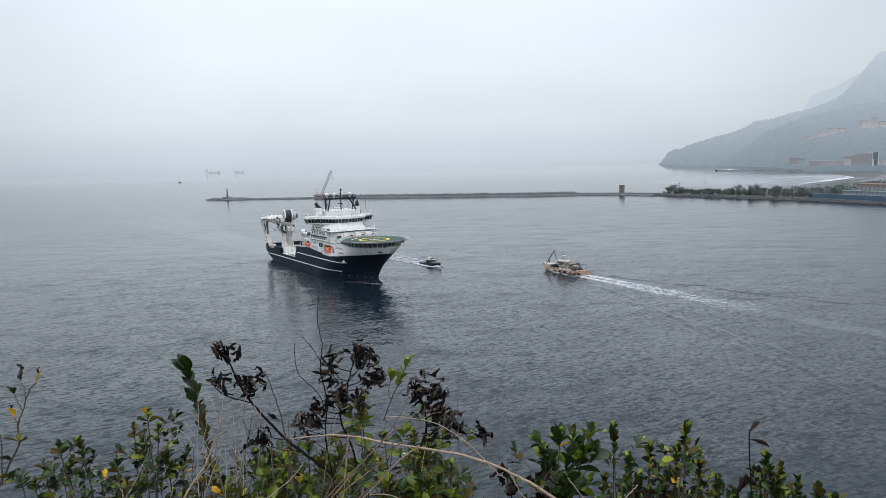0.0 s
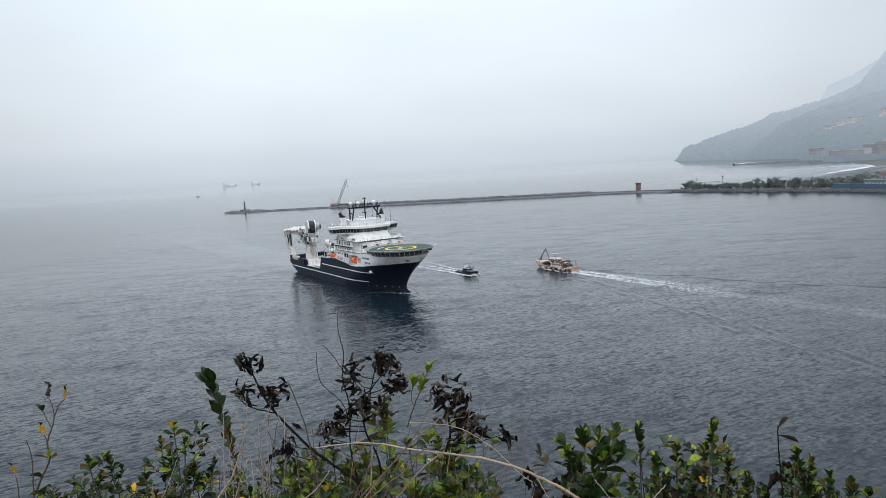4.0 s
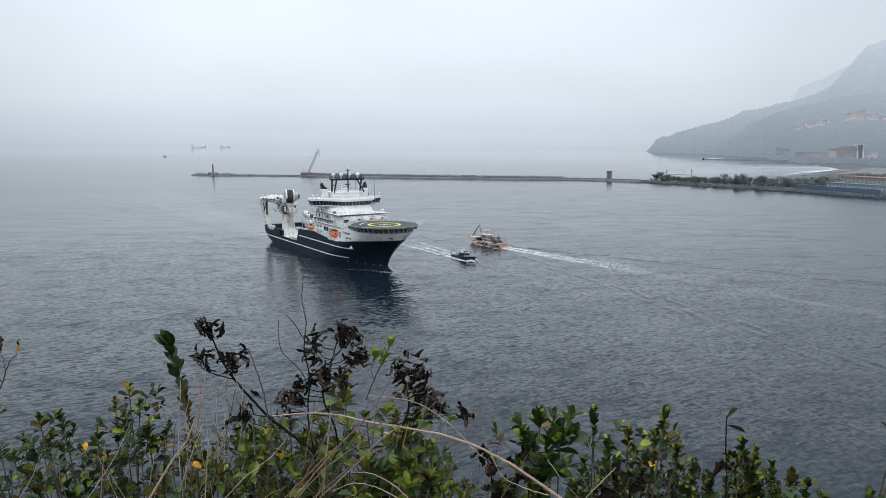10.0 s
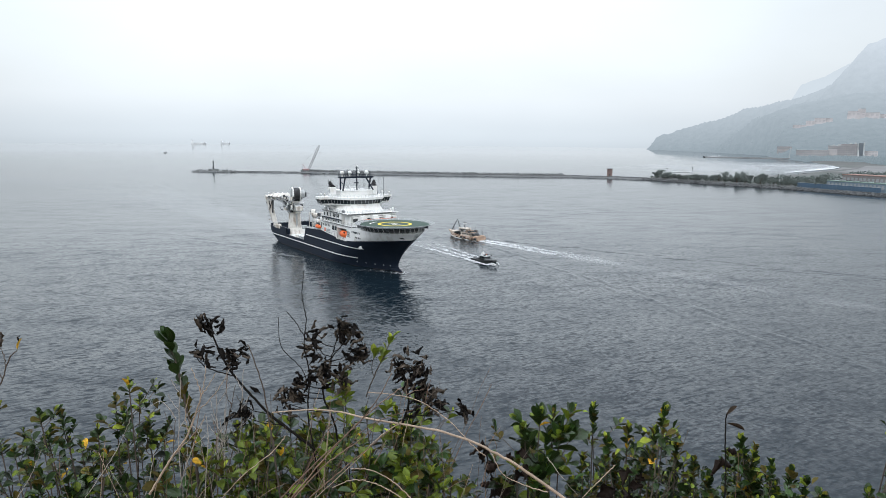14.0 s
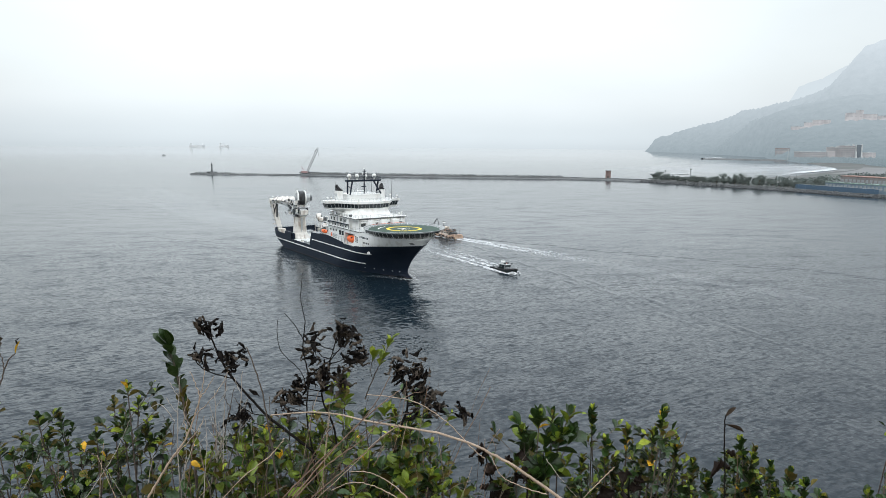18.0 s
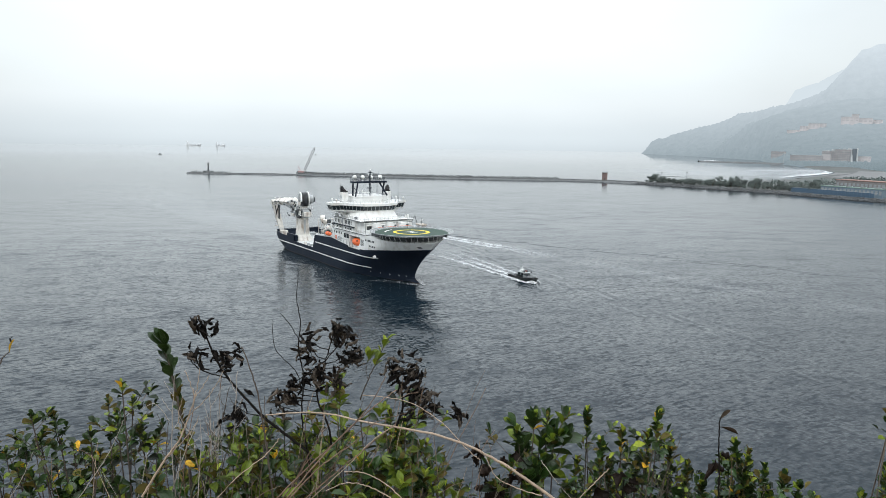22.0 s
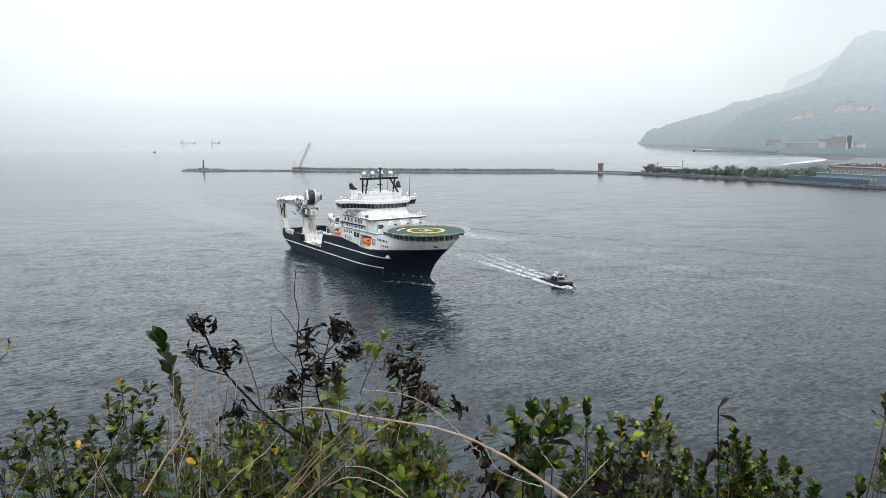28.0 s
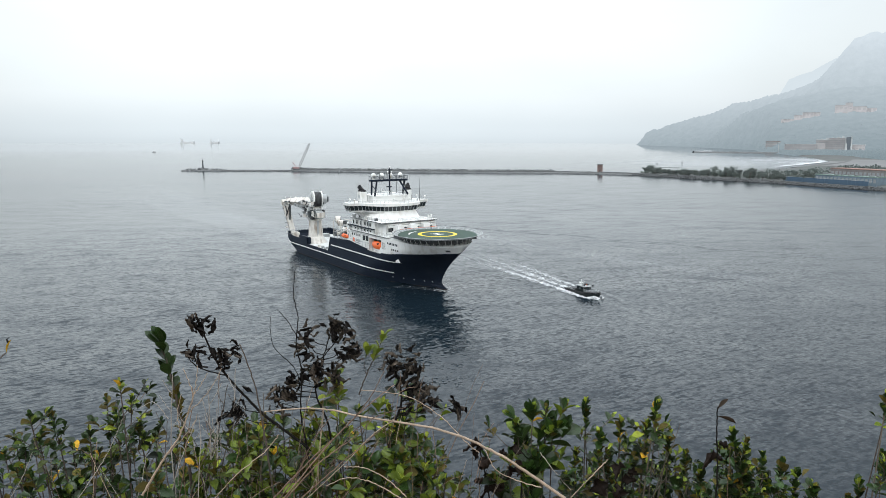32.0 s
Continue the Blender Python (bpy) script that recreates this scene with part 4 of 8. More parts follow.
def ramp(x, knots):
    """Straight runs between (x, z) knots."""
    for (x0, z0), (x1, z1) in zip(knots, knots[1:]):
        if x <= x1:
            return z0 + (z1 - z0) * max(0.0, x - x0) / (x1 - x0)
    return knots[-1][1]


def navy_top(x, side=-1):
    """Top of the navy plating: low along the work deck, with a raised block, a step and the boat recess."""
    if x < -8:
        if -37.4 < x < -29.5:
            return 7.8
        if side < 0 and x > -29.5:
            return 4.95
        return 6.5 + 0.9 * max(0, (-44 - x) / 9)
    if 22 < x < 30.2:
        return 9.3
    if x < 42:
        return ramp(x, ((-8, 10.4), (0, 10.7), (7, 11.2), (14, 10.6), (21.7, 10.0), (30.2, 9.7), (36, 10.1), (42, 11.0)))
    return 9.8 + 0.5 * max(0, (x - 20) / 10) ** 1.0 + 0.06 * max(0, x - 40)


def shell(stations, low, high, levels=9):
    """Both sides of the hull between two sheer lines, as one sheet round the bow."""
    bm = B()
    rows = []
    for side in (-1, 1):
        cols = stations if side < 0 else stations[::-1]
        for u in cols:
            col = []
            for k in range(levels):
                x_mid = -53 + u * 110.3
                top = high(x_mid, side)
                z = low(x_mid, side) + (top - low(x_mid, side)) * k / (levels - 1)
                x = stern_x(z) + (stem_x(z) - stern_x(z)) * u
                col.append((x, side * half_breadth(x, z), z))
            rows.append(col)
    grid(bm, rows)
    bmesh.ops.remove_doubles(bm, verts=bm.verts, dist=0.002)
    return bm


def frange(a, b, n):
    return [a + (b - a) * k / (n - 1) for k in range(n)]


def rail(ob, pts, h=1.1, gap=1.6, material=None, name="railing"):
    """A guard rail with posts along a line."""
    bm = B()
    for (a, b) in zip(pts, pts[1:]):
        a, b = Vector(a), Vector(b)
        n = max(1, round((b - a).length / gap))
        for k in range(n + 1):
            p = a.lerp(b, k / n)
            tube(bm, [p, p + Vector((0, 0, h))], 0.045, 4)
        for z in (h, h * 0.6, h * 0.3):
            tube(bm, [a + Vector((0, 0, z)), b + Vector((0, 0, z))], 0.04, 4)
    return part(name, bm, material or STEEL, ob)


def window_row(ob, p, q, n, w, h, name="window", frac=0.0):
    """n dark windows on a wall from p to q (their sills)."""
    p, q = Vector(p), Vector(q)
    d = (q - p)
    along_, nrm = d.normalized(), Vector((d.y, -d.x, 0)).normalized()
    for k in range(n):
        c = p + d * ((k + 0.5) / n)
        bm = B()
        box(bm, -w / 2, w / 2, -0.06, 0.06, 0, h, 0.03)
        m = Matrix((( along_.x, nrm.x, 0, c.x), (along_.y, nrm.y, 0, c.y), (along_.z, nrm.z, 1, c.z), (0, 0, 0, 1)))
        bm.transform(m)
        part(name, bm, GLASS, ob)


def hull_patch(bm, x0, x1, z0, z1, side, out, n=12):
    """A raised band that follows the hull's side."""
    rows = []
    for x in frange(x0, x1, n):
        rows.append([(x, side * (half_breadth(x, z) + o), z) for z, o in ((z0, -0.05), (z0, out), (z1, out), (z1, -0.05))])
    grid(bm, rows)


def build_ship():
    ob = thing("offshore_ship", pose(-45.34, 281.43, 0, 0, 0, -55), "navy and white offshore construction ship with a bow helideck", "ship")
    us = frange(0, 0.30, 12) + frange(0.43, 0.75, 12) + frange(0.77, 1.0, 22)
    us = sorted(us + [(x + d + 53) / 110.3 for x in (-37.4, -29.5, -8, 22, 30.2) for d in (-0.06, 0.06)])
    hull = part("hull", shell(us, lambda x, s: 0.3, navy_top, 16), NAVY, ob, "dark navy steel hull with white fender bands", smooth=False)
    sol = hull.modifiers.new("plate", "SOLIDIFY")
    sol.thickness, sol.offset = 0.35, 0
    part("boot_topping", shell(us, lambda x, s: -2.5, lambda x, s: 0.3, 4), RED, hull, "dull red band at the waterline")
    part("transom", grid_part([[(stern_x(z), y, z) for y in frange(-half_breadth(stern_x(z), z), half_breadth(stern_x(z), z), 7)] for z in frange(-2, 7.6, 7)]), NAVY, hull)
    for side in (-1, 1):
        bm = B()
        hull_patch(bm, -52, 34.2 if side < 0 else 30.0, 3.38, 3.74, side, 0.27, 60)
        part("fender_band", bm, WHITE, hull, "white fender band")
        bm = B()
        hull_patch(bm, -7.7, 38.3 if side < 0 else 30.0, 7.43, 7.79, side, 0.27, 40)
        part("fender_band", bm, WHITE, hull)
        for x in (33.0, 37.2, 41.0, 44.4, 47.0):
            bm = B()
            hull_patch(bm, x - 0.2, x + 0.2, 1.8, 2.15, side, 0.3, 2)
            part("thruster_mark", bm, STEEL, hull)
        if side < 0:
            # anchor in its pocket
            y = side * (half_breadth(39, 8.6) + 0.2)
            bm = B()
            tube(bm, [(39, y + 0.1, 10.2), (39, y, 8.3)], 0.24)
            prism(bm, [(37.9, y - 0.2), (40.1, y - 0.2), (40.1, y + 0.2), (37.9, y + 0.2)], 7.95, 9.2, 0.4, (39, y))
            part("anchor", bm, WHITE, hull, "pale grey anchor hung at the bow")
            bm = B()
            hull_patch(bm, 37.9, 40.1, 7.65, 7.85, side, 0.4, 3)
            part("anchor_ledge", bm, WHITE, hull)
            bm = B()
            hull_patch(bm, 49.5, 51.2, 6.4, 7.4, side, 0.03, 3)
            part("bow_mark", bm, DARK, hull, "dull mark low on the bow")
    # decks
    part("aft_deck", prism(B(), [(-52.4, -9.4), (-47, -10.6), (-8, -10.75), (-8, 10.75), (-47, 10.6), (-52.4, 9.4)], 4.3, 4.75), DECK, ob, "pale work deck, worn")
    deck = [(x, -max(0.05, half_breadth(x, 9.2) - 0.7)) for x in frange(-7.9, 53.5, 24)]
    part("fore_deck", prism(B(), deck + [(x, -y) for x, y in deck[::-1]], 9.3, 9.55), DECK, ob)
    part("deck_bulkhead", box(B(), -8.3, -7.9, -10.7, 10.7, 4.75, 9.7), NAVY, ob)
    # white forecastle that flares up to the helideck
    def fore_top(x, s):
        return 15.2
    part("forecastle", shell([u for u in us if u > 0.745], lambda x, s: navy_top(x) + 0.02, fore_top, 7), WHITE, ob, "white flared forecastle plating")
    fdeck = [(x, -half_breadth(x, 15.1) + 0.2) for x in frange(30.5, 60, 16)]
    part("forecastle_deck", prism(B(), fdeck + [(x, -y) for x, y in fdeck[::-1]], 14.8, 15.15), DECK, ob)
    for side in (-1, 1):
        bm = B()
        hull_patch(bm, 56.6, 58.3, 12.9, 14.0, side, 0.12, 4)
        part("hawse_surround", bm, WHITE, ob)
        bm = B()
        hull_patch(bm, 57.0, 57.9, 13.15, 13.7, side, 0.2, 3)
        part("hawse_hole", bm, DARK, ob)
    # lower house with boat recess
    S = -10.95
    part("house_side", box(B(), 8, 22, S, -9, 9.6, 15.2, 0.05), WHITE, ob)
    part("house_side", box(B(), 22, 30.2, S, -9, 14.0, 15.2), WHITE, ob)
    part("house_side", box(B(), 30.2, 33.2, S, -9, 9.6, 15.2), WHITE, ob)
    part("house_side", box(B(), 8, 33.2, 9, 10.95, 9.6, 15.2, 0.05), WHITE, ob)
    part("house_core", box(B(), 8, 33, -7.4, 9, 9.55, 15.2), WHITE, ob)
    # dark panel before the white wall paints the recess's shade
    part("recess_wall", box(B(), 22, 30.2, -7.55, -7.42, 9.8, 14.0), DARK, ob, "dark inner wall of the boat recess")
    for x in (23.4, 25.4, 27.4, 29.2):
        part("boat_cradle", tube(B(), [(x, -8, 9.8), (x, -9.9, 10.6), (x, -10.9, 9.9)], 0.14, 5), WHITE, ob)
    part("boat_recess_floor", box(B(), 22, 30.2, S - 0.3, -7.4, 9.56, 9.8), DECK, ob)
    # upper house
    part("upper_house", box(B(), 9, 26, -10.9, 10.9, 15.2, 19.6, 0.06), WHITE, ob)
    part("upper_house_front", box(B(), 26, 31, -9.6, 10.2, 15.2, 19.2, 0.06), WHITE, ob)
    part("boat_deck", box(B(), 8.6, 34.5, -11.3, 11.3, 15.2, 15.45), DECK, ob)
    part("top_deck", box(B(), 8.6, 31.3, -11.2, 11.2, 19.6, 19.8), WHITE, ob)
    part("eyebrow", box(B(), 9, 26, -11.6, -10.9, 17.0, 17.25), NAVY, ob, "dark ledge along the house side")
    for x in (10, 12.6, 15.4):
        window_row(ob, (x, -10.92, 17.7), (x + 1.2, -10.92, 17.7), 1, 0.9, 1.3)
    window_row(ob, (18, -10.92, 17.8), (23.8, -10.92, 17.8), 5, 0.6, 1.3)
    window_row(ob, (11, -10.92, 15.9), (24, -10.92, 15.9), 6, 0.7, 0.6, "porthole")
    window_row(ob, (17.2, -10.97, 12.6), (21.6, -10.97, 12.6), 2, 1.8, 1.7)
    window_row(ob, (9, -10.97, 13.5), (16, -10.97, 13.5), 5, 0.6, 0.8)
    window_row(ob, (30.6, -10.97, 11.3), (33.1, -10.97, 11.3), 4, 0.3, 2.2, "louvre")
    window_row(ob, (31.02, -8.5, 16.9), (31.02, 9.2, 16.9), 7, 1.0, 1.1)
    for y0, y1 in ((-6.4, -3.4), (-1.2, 1.8), (3.8, 6.8)):
        part("front_locker", prism(B(), [(31, y0), (33.6, y0), (33.6, y1), (31, y1)], 15.45, 18.9, 0.72, (31, (y0 + y1) / 2)), WHITE, ob)
    # dark panels stand in for dark gaps between the lockers; hoods added above
    for y0, y1 in ((-8.6, -7.2), (-3.0, -1.6), (2.2, 3.4), (7.3, 8.6)):
        part("front_door", box(B(), 31, 31.12, y0, y1, 15.6, 17.9), DARK, ob)
        part("door_hood", box(B(), 31, 31.9, y0 - 0.2, y1 + 0.2, 18.1, 18.35), WHITE, ob)
    for k in range(5):
        part("front_pipe", tube(B(), [(31.2, -9.2 + k * 4.3, 15.5), (31.2, -9.2 + k * 4.3, 19.5)], 0.12, 5), STEEL, ob)
    # plain bars for the lettering and the emblem on the side
    for k in range(7):
        bm = B()
        x = 34.4 + k * 0.95
        hull_patch(bm, x, x + 0.6, 13.3, 14.0, -1, 0.04, 2)
        part("letter_bar", bm, NAVY, ob)
    for k in range(4):
        bm = B()
        hull_patch(bm, 37 + k * 1.1, 37.7 + k * 1.1, 11.6, 12.2, -1, 0.04, 2)
        part("letter_bar", bm, DARK, ob)
    part("emblem", box(B(), 10.2, 11.3, S - 0.05, S + 0.02, 11.2, 12.6), ORANGE, ob, "small orange emblem")
    for k in range(3):
        part("letter_bar", box(B(), 12.2, 15.6, S - 0.05, S + 0.02, 11.0 + k * 0.55, 11.3 + k * 0.55), STEEL, ob)
    # lifeboat in the recess and rescue boat on its davit
    def boat(cx, cy, cz, L, w, name, label):
        bm = B()
        rows = []
        for u in frange(-1, 1, 13):
            f = math.sqrt(max(0.0, 1 - abs(u) ** 2.6))
            rows.append([(cx + u * L / 2, cy + math.cos(a) * w * f, cz + (math.sin(a) * (1.15 if math.sin(a) > 0 else 1.0)) * w * (0.35 + 0.65 * f)) for a in frange(0, math.tau, 13)])
        grid(bm, rows)
        b = part(name, bm, ORANGE, ob, label, smooth=True)
        part("canopy_window", box(B(), cx + L * 0.2, cx + L * 0.3, cy - w * 0.95, cy + w * 0.95, cz + w * 0.5, cz + w * 0.8), GLASS, b)
        part("keel_skirt", box(B(), cx - L * 0.4, cx + L * 0.4, cy - w * 0.2, cy + w * 0.2, cz - w * 1.3, cz - w * 0.6), WHITE, b)
        return b
    boat(26.2, -9.9, 11.7, 6.6, 1.3, "lifeboat", "orange enclosed lifeboat in its recess")
    boat(1.5, -9.8, 11.9, 4.8, 0.75, "rescue_boat", "orange rescue boat hung on a davit")
    for x in (-1, 4):
        part("davit", tube(B(), [(x, -7.5, 9.5), (x, -7.5, 13.6), (x, -9.8, 14.4), (x, -9.8, 13)], 0.22), WHITE, ob)
    for x in (23.2, 29.2):
        part("davit", tube(B(), [(x, -7.6, 9.8), (x, -7.8, 13.4), (x, -9.8, 13.7)], 0.2), WHITE, ob)
    # bridge
    wing = [(10, -9), (12.2, -15.2), (17.0, -15.6), (18.0, -11.4), (21.6, -9.4), (25.2, -6.6), (26.4, -2.4), (26.4, 2.4), (25.2, 6.6), (21.6, 9.4), (18.0, 11.4), (17.0, 15.6), (12.2, 15.2), (10, 9)]
    part("bridge_pedestal", prism(B(), [(10.5, -8), (19.8, -10), (26.4, -7), (27.6, 0), (26.4, 7), (19.8, 10), (10.5, 8)], 19.8, 22.5, 0.88, (12, 0)), WHITE, ob, "white flared pedestal under the bridge")
    inner = [(12 + (x - 12) * 0.94, y * 0.95) for x, y in wing]
    part("bridge_floor", prism(B(), inner, 22.3, 22.8, 1.02, (14, 0)), WHITE, ob)
    part("bridge_glazing", prism(B(), inner, 22.8, 24.5, 1.045, (14, 0)), GLASS, ob, "raked band of dark bridge windows")
    n = len(inner)
    for i in range(n):
        (x0, y0), (x1, y1) = inner[i], inner[(i + 1) % n]
        m = max(1, round(math.hypot(x1 - x0, y1 - y0) / 1.5))
        for k in range(m):
            x, y = x0 + (x1 - x0) * k / m, y0 + (y1 - y0) * k / m
            g = lambda f, x=x, y=y: (14 + (x - 14) * f, y * f)
            part("mullion", tube(B(), [(*g(1.008), 22.8), (*g(1.05), 24.5)], 0.07, 4), STEEL, ob)
    part("window_shade", prism(B(), [(14 + (x - 14) * 1.0, y * 1.0) for x, y in wing], 24.4, 24.52, 1.02, (14, 0)), DARK, ob)
    part("bridge_roof", prism(B(), [(14 + (x - 14) * 1.04, y * 1.025) for x, y in wing], 24.5, 25.35, 1.0), WHITE, ob, "white bridge roof with a deep fascia")
    for side in (-1, 1):
        part("wing_bracket", tube(B(), [(15.5, side * 7.5, 20.2), (15.8, side * 13.2, 22.4)], [0.9, 0.35], 4), WHITE, ob)
    rail(ob, [(12, -15, 25.35), (16.7, -15.2, 25.35), (17.8, -11, 25.35), (21.3, -9, 25.35), (24.8, -6.4, 25.35), (26, -2.3, 25.35), (26, 2.3, 25.35), (24.8, 6.4, 25.35), (21.3, 9, 25.35), (17.8, 11, 25.35), (16.7, 15.2, 25.35), (12, 15, 25.35)])
    part("roof_house", prism(B(), [(9, -6.5), (17.5, -6.8), (19.5, -4), (19.5, 4), (17.5, 6.8), (9, 6.5)], 25.35, 27.4), WHITE, ob)
    part("roof_house_deck", prism(B(), [(8.6, -7), (18, -7.2), (20, -4.2), (20, 4.2), (18, 7.2), (8.6, 7)], 27.4, 27.65), WHITE, ob)
    rail(ob, [(17.8, -7, 27.65), (19.8, -4, 27.65), (19.8, 4, 27.65), (17.8, 7, 27.65)])
    for y in (-2.6, 1.4, 3.6):
        part("searchlight", ball(tube(B(), [(24.5, y, 25.3), (24.5, y, 26.6)], 0.1), (24.6, y, 26.8), 0.35, 8), WHITE, ob)
    # funnels
    for side in (-1, 1):
        f = part("funnel", box(B(), 12.6, 15.4, side * 9.1 - 1.2, side * 9.1 + 1.2, 25.35, 29.0, 0.25), WHITE, ob, "white funnel with black exhaust pipes")
        part("funnel_emblem", drum(B(), (13.9, side * 9.1 - 1.22, 27.3), (0, 1, 0), 0.75, 0.03, 16), STEEL, f)
        bm = B()
        for dx, top in ((-0.7, 30.6), (0.15, 31.1), (0.8, 30.2)):
            tube(bm, [(14 + dx, side * 9.1, 28.7), (14 + dx, side * 9.2, 29.5), (13.3 + dx, side * 9.9, top)], [0.5, 0.55, 0.5], 8)
        box(bm, 12.9, 15.3, side * 9.1 - 1.0, side * 9.1 + 1.0, 28.9, 29.5, 0.15)
        part("exhaust", bm, BLACK, f)
    # radar gantry
    bm = B()
    box(bm, 15.4, 17.6, -7.3, 7.3, 32.4, 33.1, 0.1)
    part("gantry_platform", bm, NAVY, ob, "dark platform across the radar gantry")
    for side in (-1, 1):
        part("gantry_leg", tube(B(), [(16.4, side * 6.6, 32.5), (15.6, side * 6.3, 27.6)], 0.36, 6), NAVY, ob)
        part("gantry_leg", tube(B(), [(16.4, side * 4.6, 32.5), (18.6, side * 6.7, 27.6)], 0.32, 6), NAVY, ob)
        part("gantry_brace", tube(B(), [(16.2, side * 6.5, 31.0), (17.5, side * 5.7, 29.9)], 0.16, 5), NAVY, ob)
    rail(ob, [(17.5, -7.2, 33.1), (17.5, 7.2, 33.1)], material=NAVY)
    rail(ob, [(15.5, -7.2, 33.1), (15.5, 7.2, 33.1)], material=NAVY)
    for y in (-6.0, -2.7, 1.0, 4.8):
        d = part("radome", ball(B(), (16.5, y, 34.5), 0.85 if y != 1.0 else 0.7, 14), WHITE, ob, "white satellite dome", smooth=True)
        part("radome_foot", tube(B(), [(16.5, y, 33.1), (16.5, y, 33.9)], 0.35), WHITE, d)
    part("mast", tube(B(), [(16.8, 0.3, 26), (16.8, 0.3, 33), (16.9, 0.3, 37.2)], [0.28, 0.26, 0.16], 7), NAVY, ob, "dark signal mast")
    part("mast_head", box(B(), 16.5, 17.3, -0.35, 0.95, 36.2, 36.5, 0.05), NAVY, ob)
    part("mast_yard", tube(B(), [(16.9, -0.6, 34.9), (16.9, 1.2, 34.9)], 0.09, 5), NAVY, ob)
    part("mast_lamp", ball(B(), (16.9, 0.3, 37.3), 0.3, 8), WHITE, ob)
    for y in (-0.5, 1.1):
        part("gps_dome", ball(tube(B(), [(16.9, y, 34.9), (16.9, y, 35.5)], 0.06, 4), (16.9, y, 35.6), 0.22, 8), WHITE, ob)
    part("radar_scanner", box(B(), 17.6, 17.9, -1.5, 0.6, 30.4, 30.75, 0.05), NAVY, ob)
    part("radar_scanner", box(B(), 18, 18.25, -3.6, -0.6, 28.8, 29.1, 0.05), WHITE, ob)
    part("radar_post", tube(B(), [(17.7, 0.2, 30.4), (16.9, 0.3, 30.2)], 0.15), NAVY, ob)
    for x, y, z0, z1 in ((20.5, 10.4, 25.3, 33.2), (13.2, -10.2, 25.3, 32.2), (12, 6, 27.6, 34), (17, -3.8, 33, 36)):
        part("whip_aerial", tube(B(), [(x, y, z0), (x, y, z1)], [0.14, 0.05], 5), DARK, ob)
    for x, y in ((18, 14.2), (18, -14.2), (15, -14.4), (13, 14)):
        part("small_dome", ball(tube(B(), [(x, y, 25.3), (x, y, 26.3)], 0.09), (x, y, 26.5), 0.42, 8), WHITE, ob)
    # helideck
    cx = 47.2
    h = part("helideck", disc(B(), (cx, 0), 12.5, 16.95, 17.3, 48), GREEN_DECK, ob, "round green helideck over the bow")
    ring = B()
    n = 56
    rows = [[(cx + r * math.cos(k * math.tau / n), r * math.sin(k * math.tau / n), 17.31 + dz) for r, dz in ((6.3, 0), (6.3, 0.02), (5.2, 0.02), (5.2, 0))] for k in range(n + 1)]
    grid(ring, rows)
    part("touchdown_ring", ring, YELLOW, h, "yellow touchdown ring")
    part("landing_letter", box(box(box(B(), cx - 1.5, cx - 0.95, -1.8, 1.8, 17.3, 17.325), cx + 0.95, cx + 1.5, -1.8, 1.8, 17.3, 17.325), cx - 0.95, cx + 0.95, -0.3, 0.3, 17.3, 17.325), WHITE, h, "white landing mark")
    for k in range(9):
        a = radians(200 + k * 5)
        part("deck_letter_bar", box(B(), -0.28, 0.28, -0.35, 0.35, 17.3, 17.32), WHITE, h).matrix_basis = pose(cx + 9 * math.cos(a), 9 * math.sin(a), 0, 0, 0, 200 + k * 5)
    bm = B()
    for k in range(40):
        a, b = k * math.tau / 40, (k + 1) * math.tau / 40
        P = lambda r, z, a: (cx + r * math.cos(a), r * math.sin(a), z)
        tube(bm, [P(12.5, 17.0, a), P(14.4, 17.75, a)], 0.12, 4)
        for r, z in ((12.9, 17.16), (13.6, 17.44), (14.4, 17.75)):
            tube(bm, [P(r, z, a), P(r, z, b)], 0.075, 4)
    part("safety_net_frame", bm, STEEL, h, "grey safety net frame round the deck edge")
    bm = B()
    n2 = 40
    netrows = [[(cx + r * math.cos(k * math.tau / n2), r * math.sin(k * math.tau / n2), z) for r, z in ((12.55, 17.02), (14.35, 17.73))] for k in range(n2 + 1)]
    vs = grid(bm, netrows)
    net = part("safety_net", bm, bpy.data.materials["net_mesh"], h)
    for k in range(60):
        a = radians(-150 + k * 5.1)
        r = 11.3
        x, y = cx + r * math.cos(a), r * math.sin(a)
        hb = half_breadth(min(x, 60), 15)
        if x < 36:
            continue
        yy = max(-hb + 0.3, min(hb - 0.3, y * 0.94))
        part("deck_strut", tube(B(), [(x, y, 17), (min(x, 59.6), yy, 15)], 0.09, 4), WHITE if k % 2 else DARK, h)
    for y in (-8, -4, 0, 4, 8):
        part("deck_girder", box(B(), 37.5, 57, y - 0.2, y + 0.2, 16.2, 16.9), DARK, h)
    # dark block stands in for the shade between the helideck struts
    part("under_deck", prism(B(), [(35, -9), (45, -9.5), (54, -6), (57, 0), (54, 6), (45, 9.5), (35, 9)], 15.15, 16.3), DARK, ob)
    # aft crane
    cr = thing_part("deck_crane", ob)
    part("pedestal", disc(disc(B(), (-33.5, -5.8), 4.6, 4.7, 7.4, 20, 3.0), (-33.5, -5.8), 3.0, 7.4, 14, 20, 2.5), CREAM, cr, "tapered cream crane pedestal")
    part("slew_ring", disc(B(), (-33.5, -5.8), 2.9, 14, 14.8, 20), CREAM, cr)
    part("walkway", disc(B(), (-33.5, -5.8), 3.5, 14.8, 15.0, 20), STEEL, cr)
    part("king", prism(B(), [(-36.5, -8), (-31, -8), (-31, -3.6), (-36.5, -3.6)], 15, 19.5, 0.8, (-35, -5.8)), CREAM, cr)
    part("crane_cab", box(B(), -32.4, -30.2, -9.4, -7.4, 15.2, 18, 0.2), GLASS, cr)
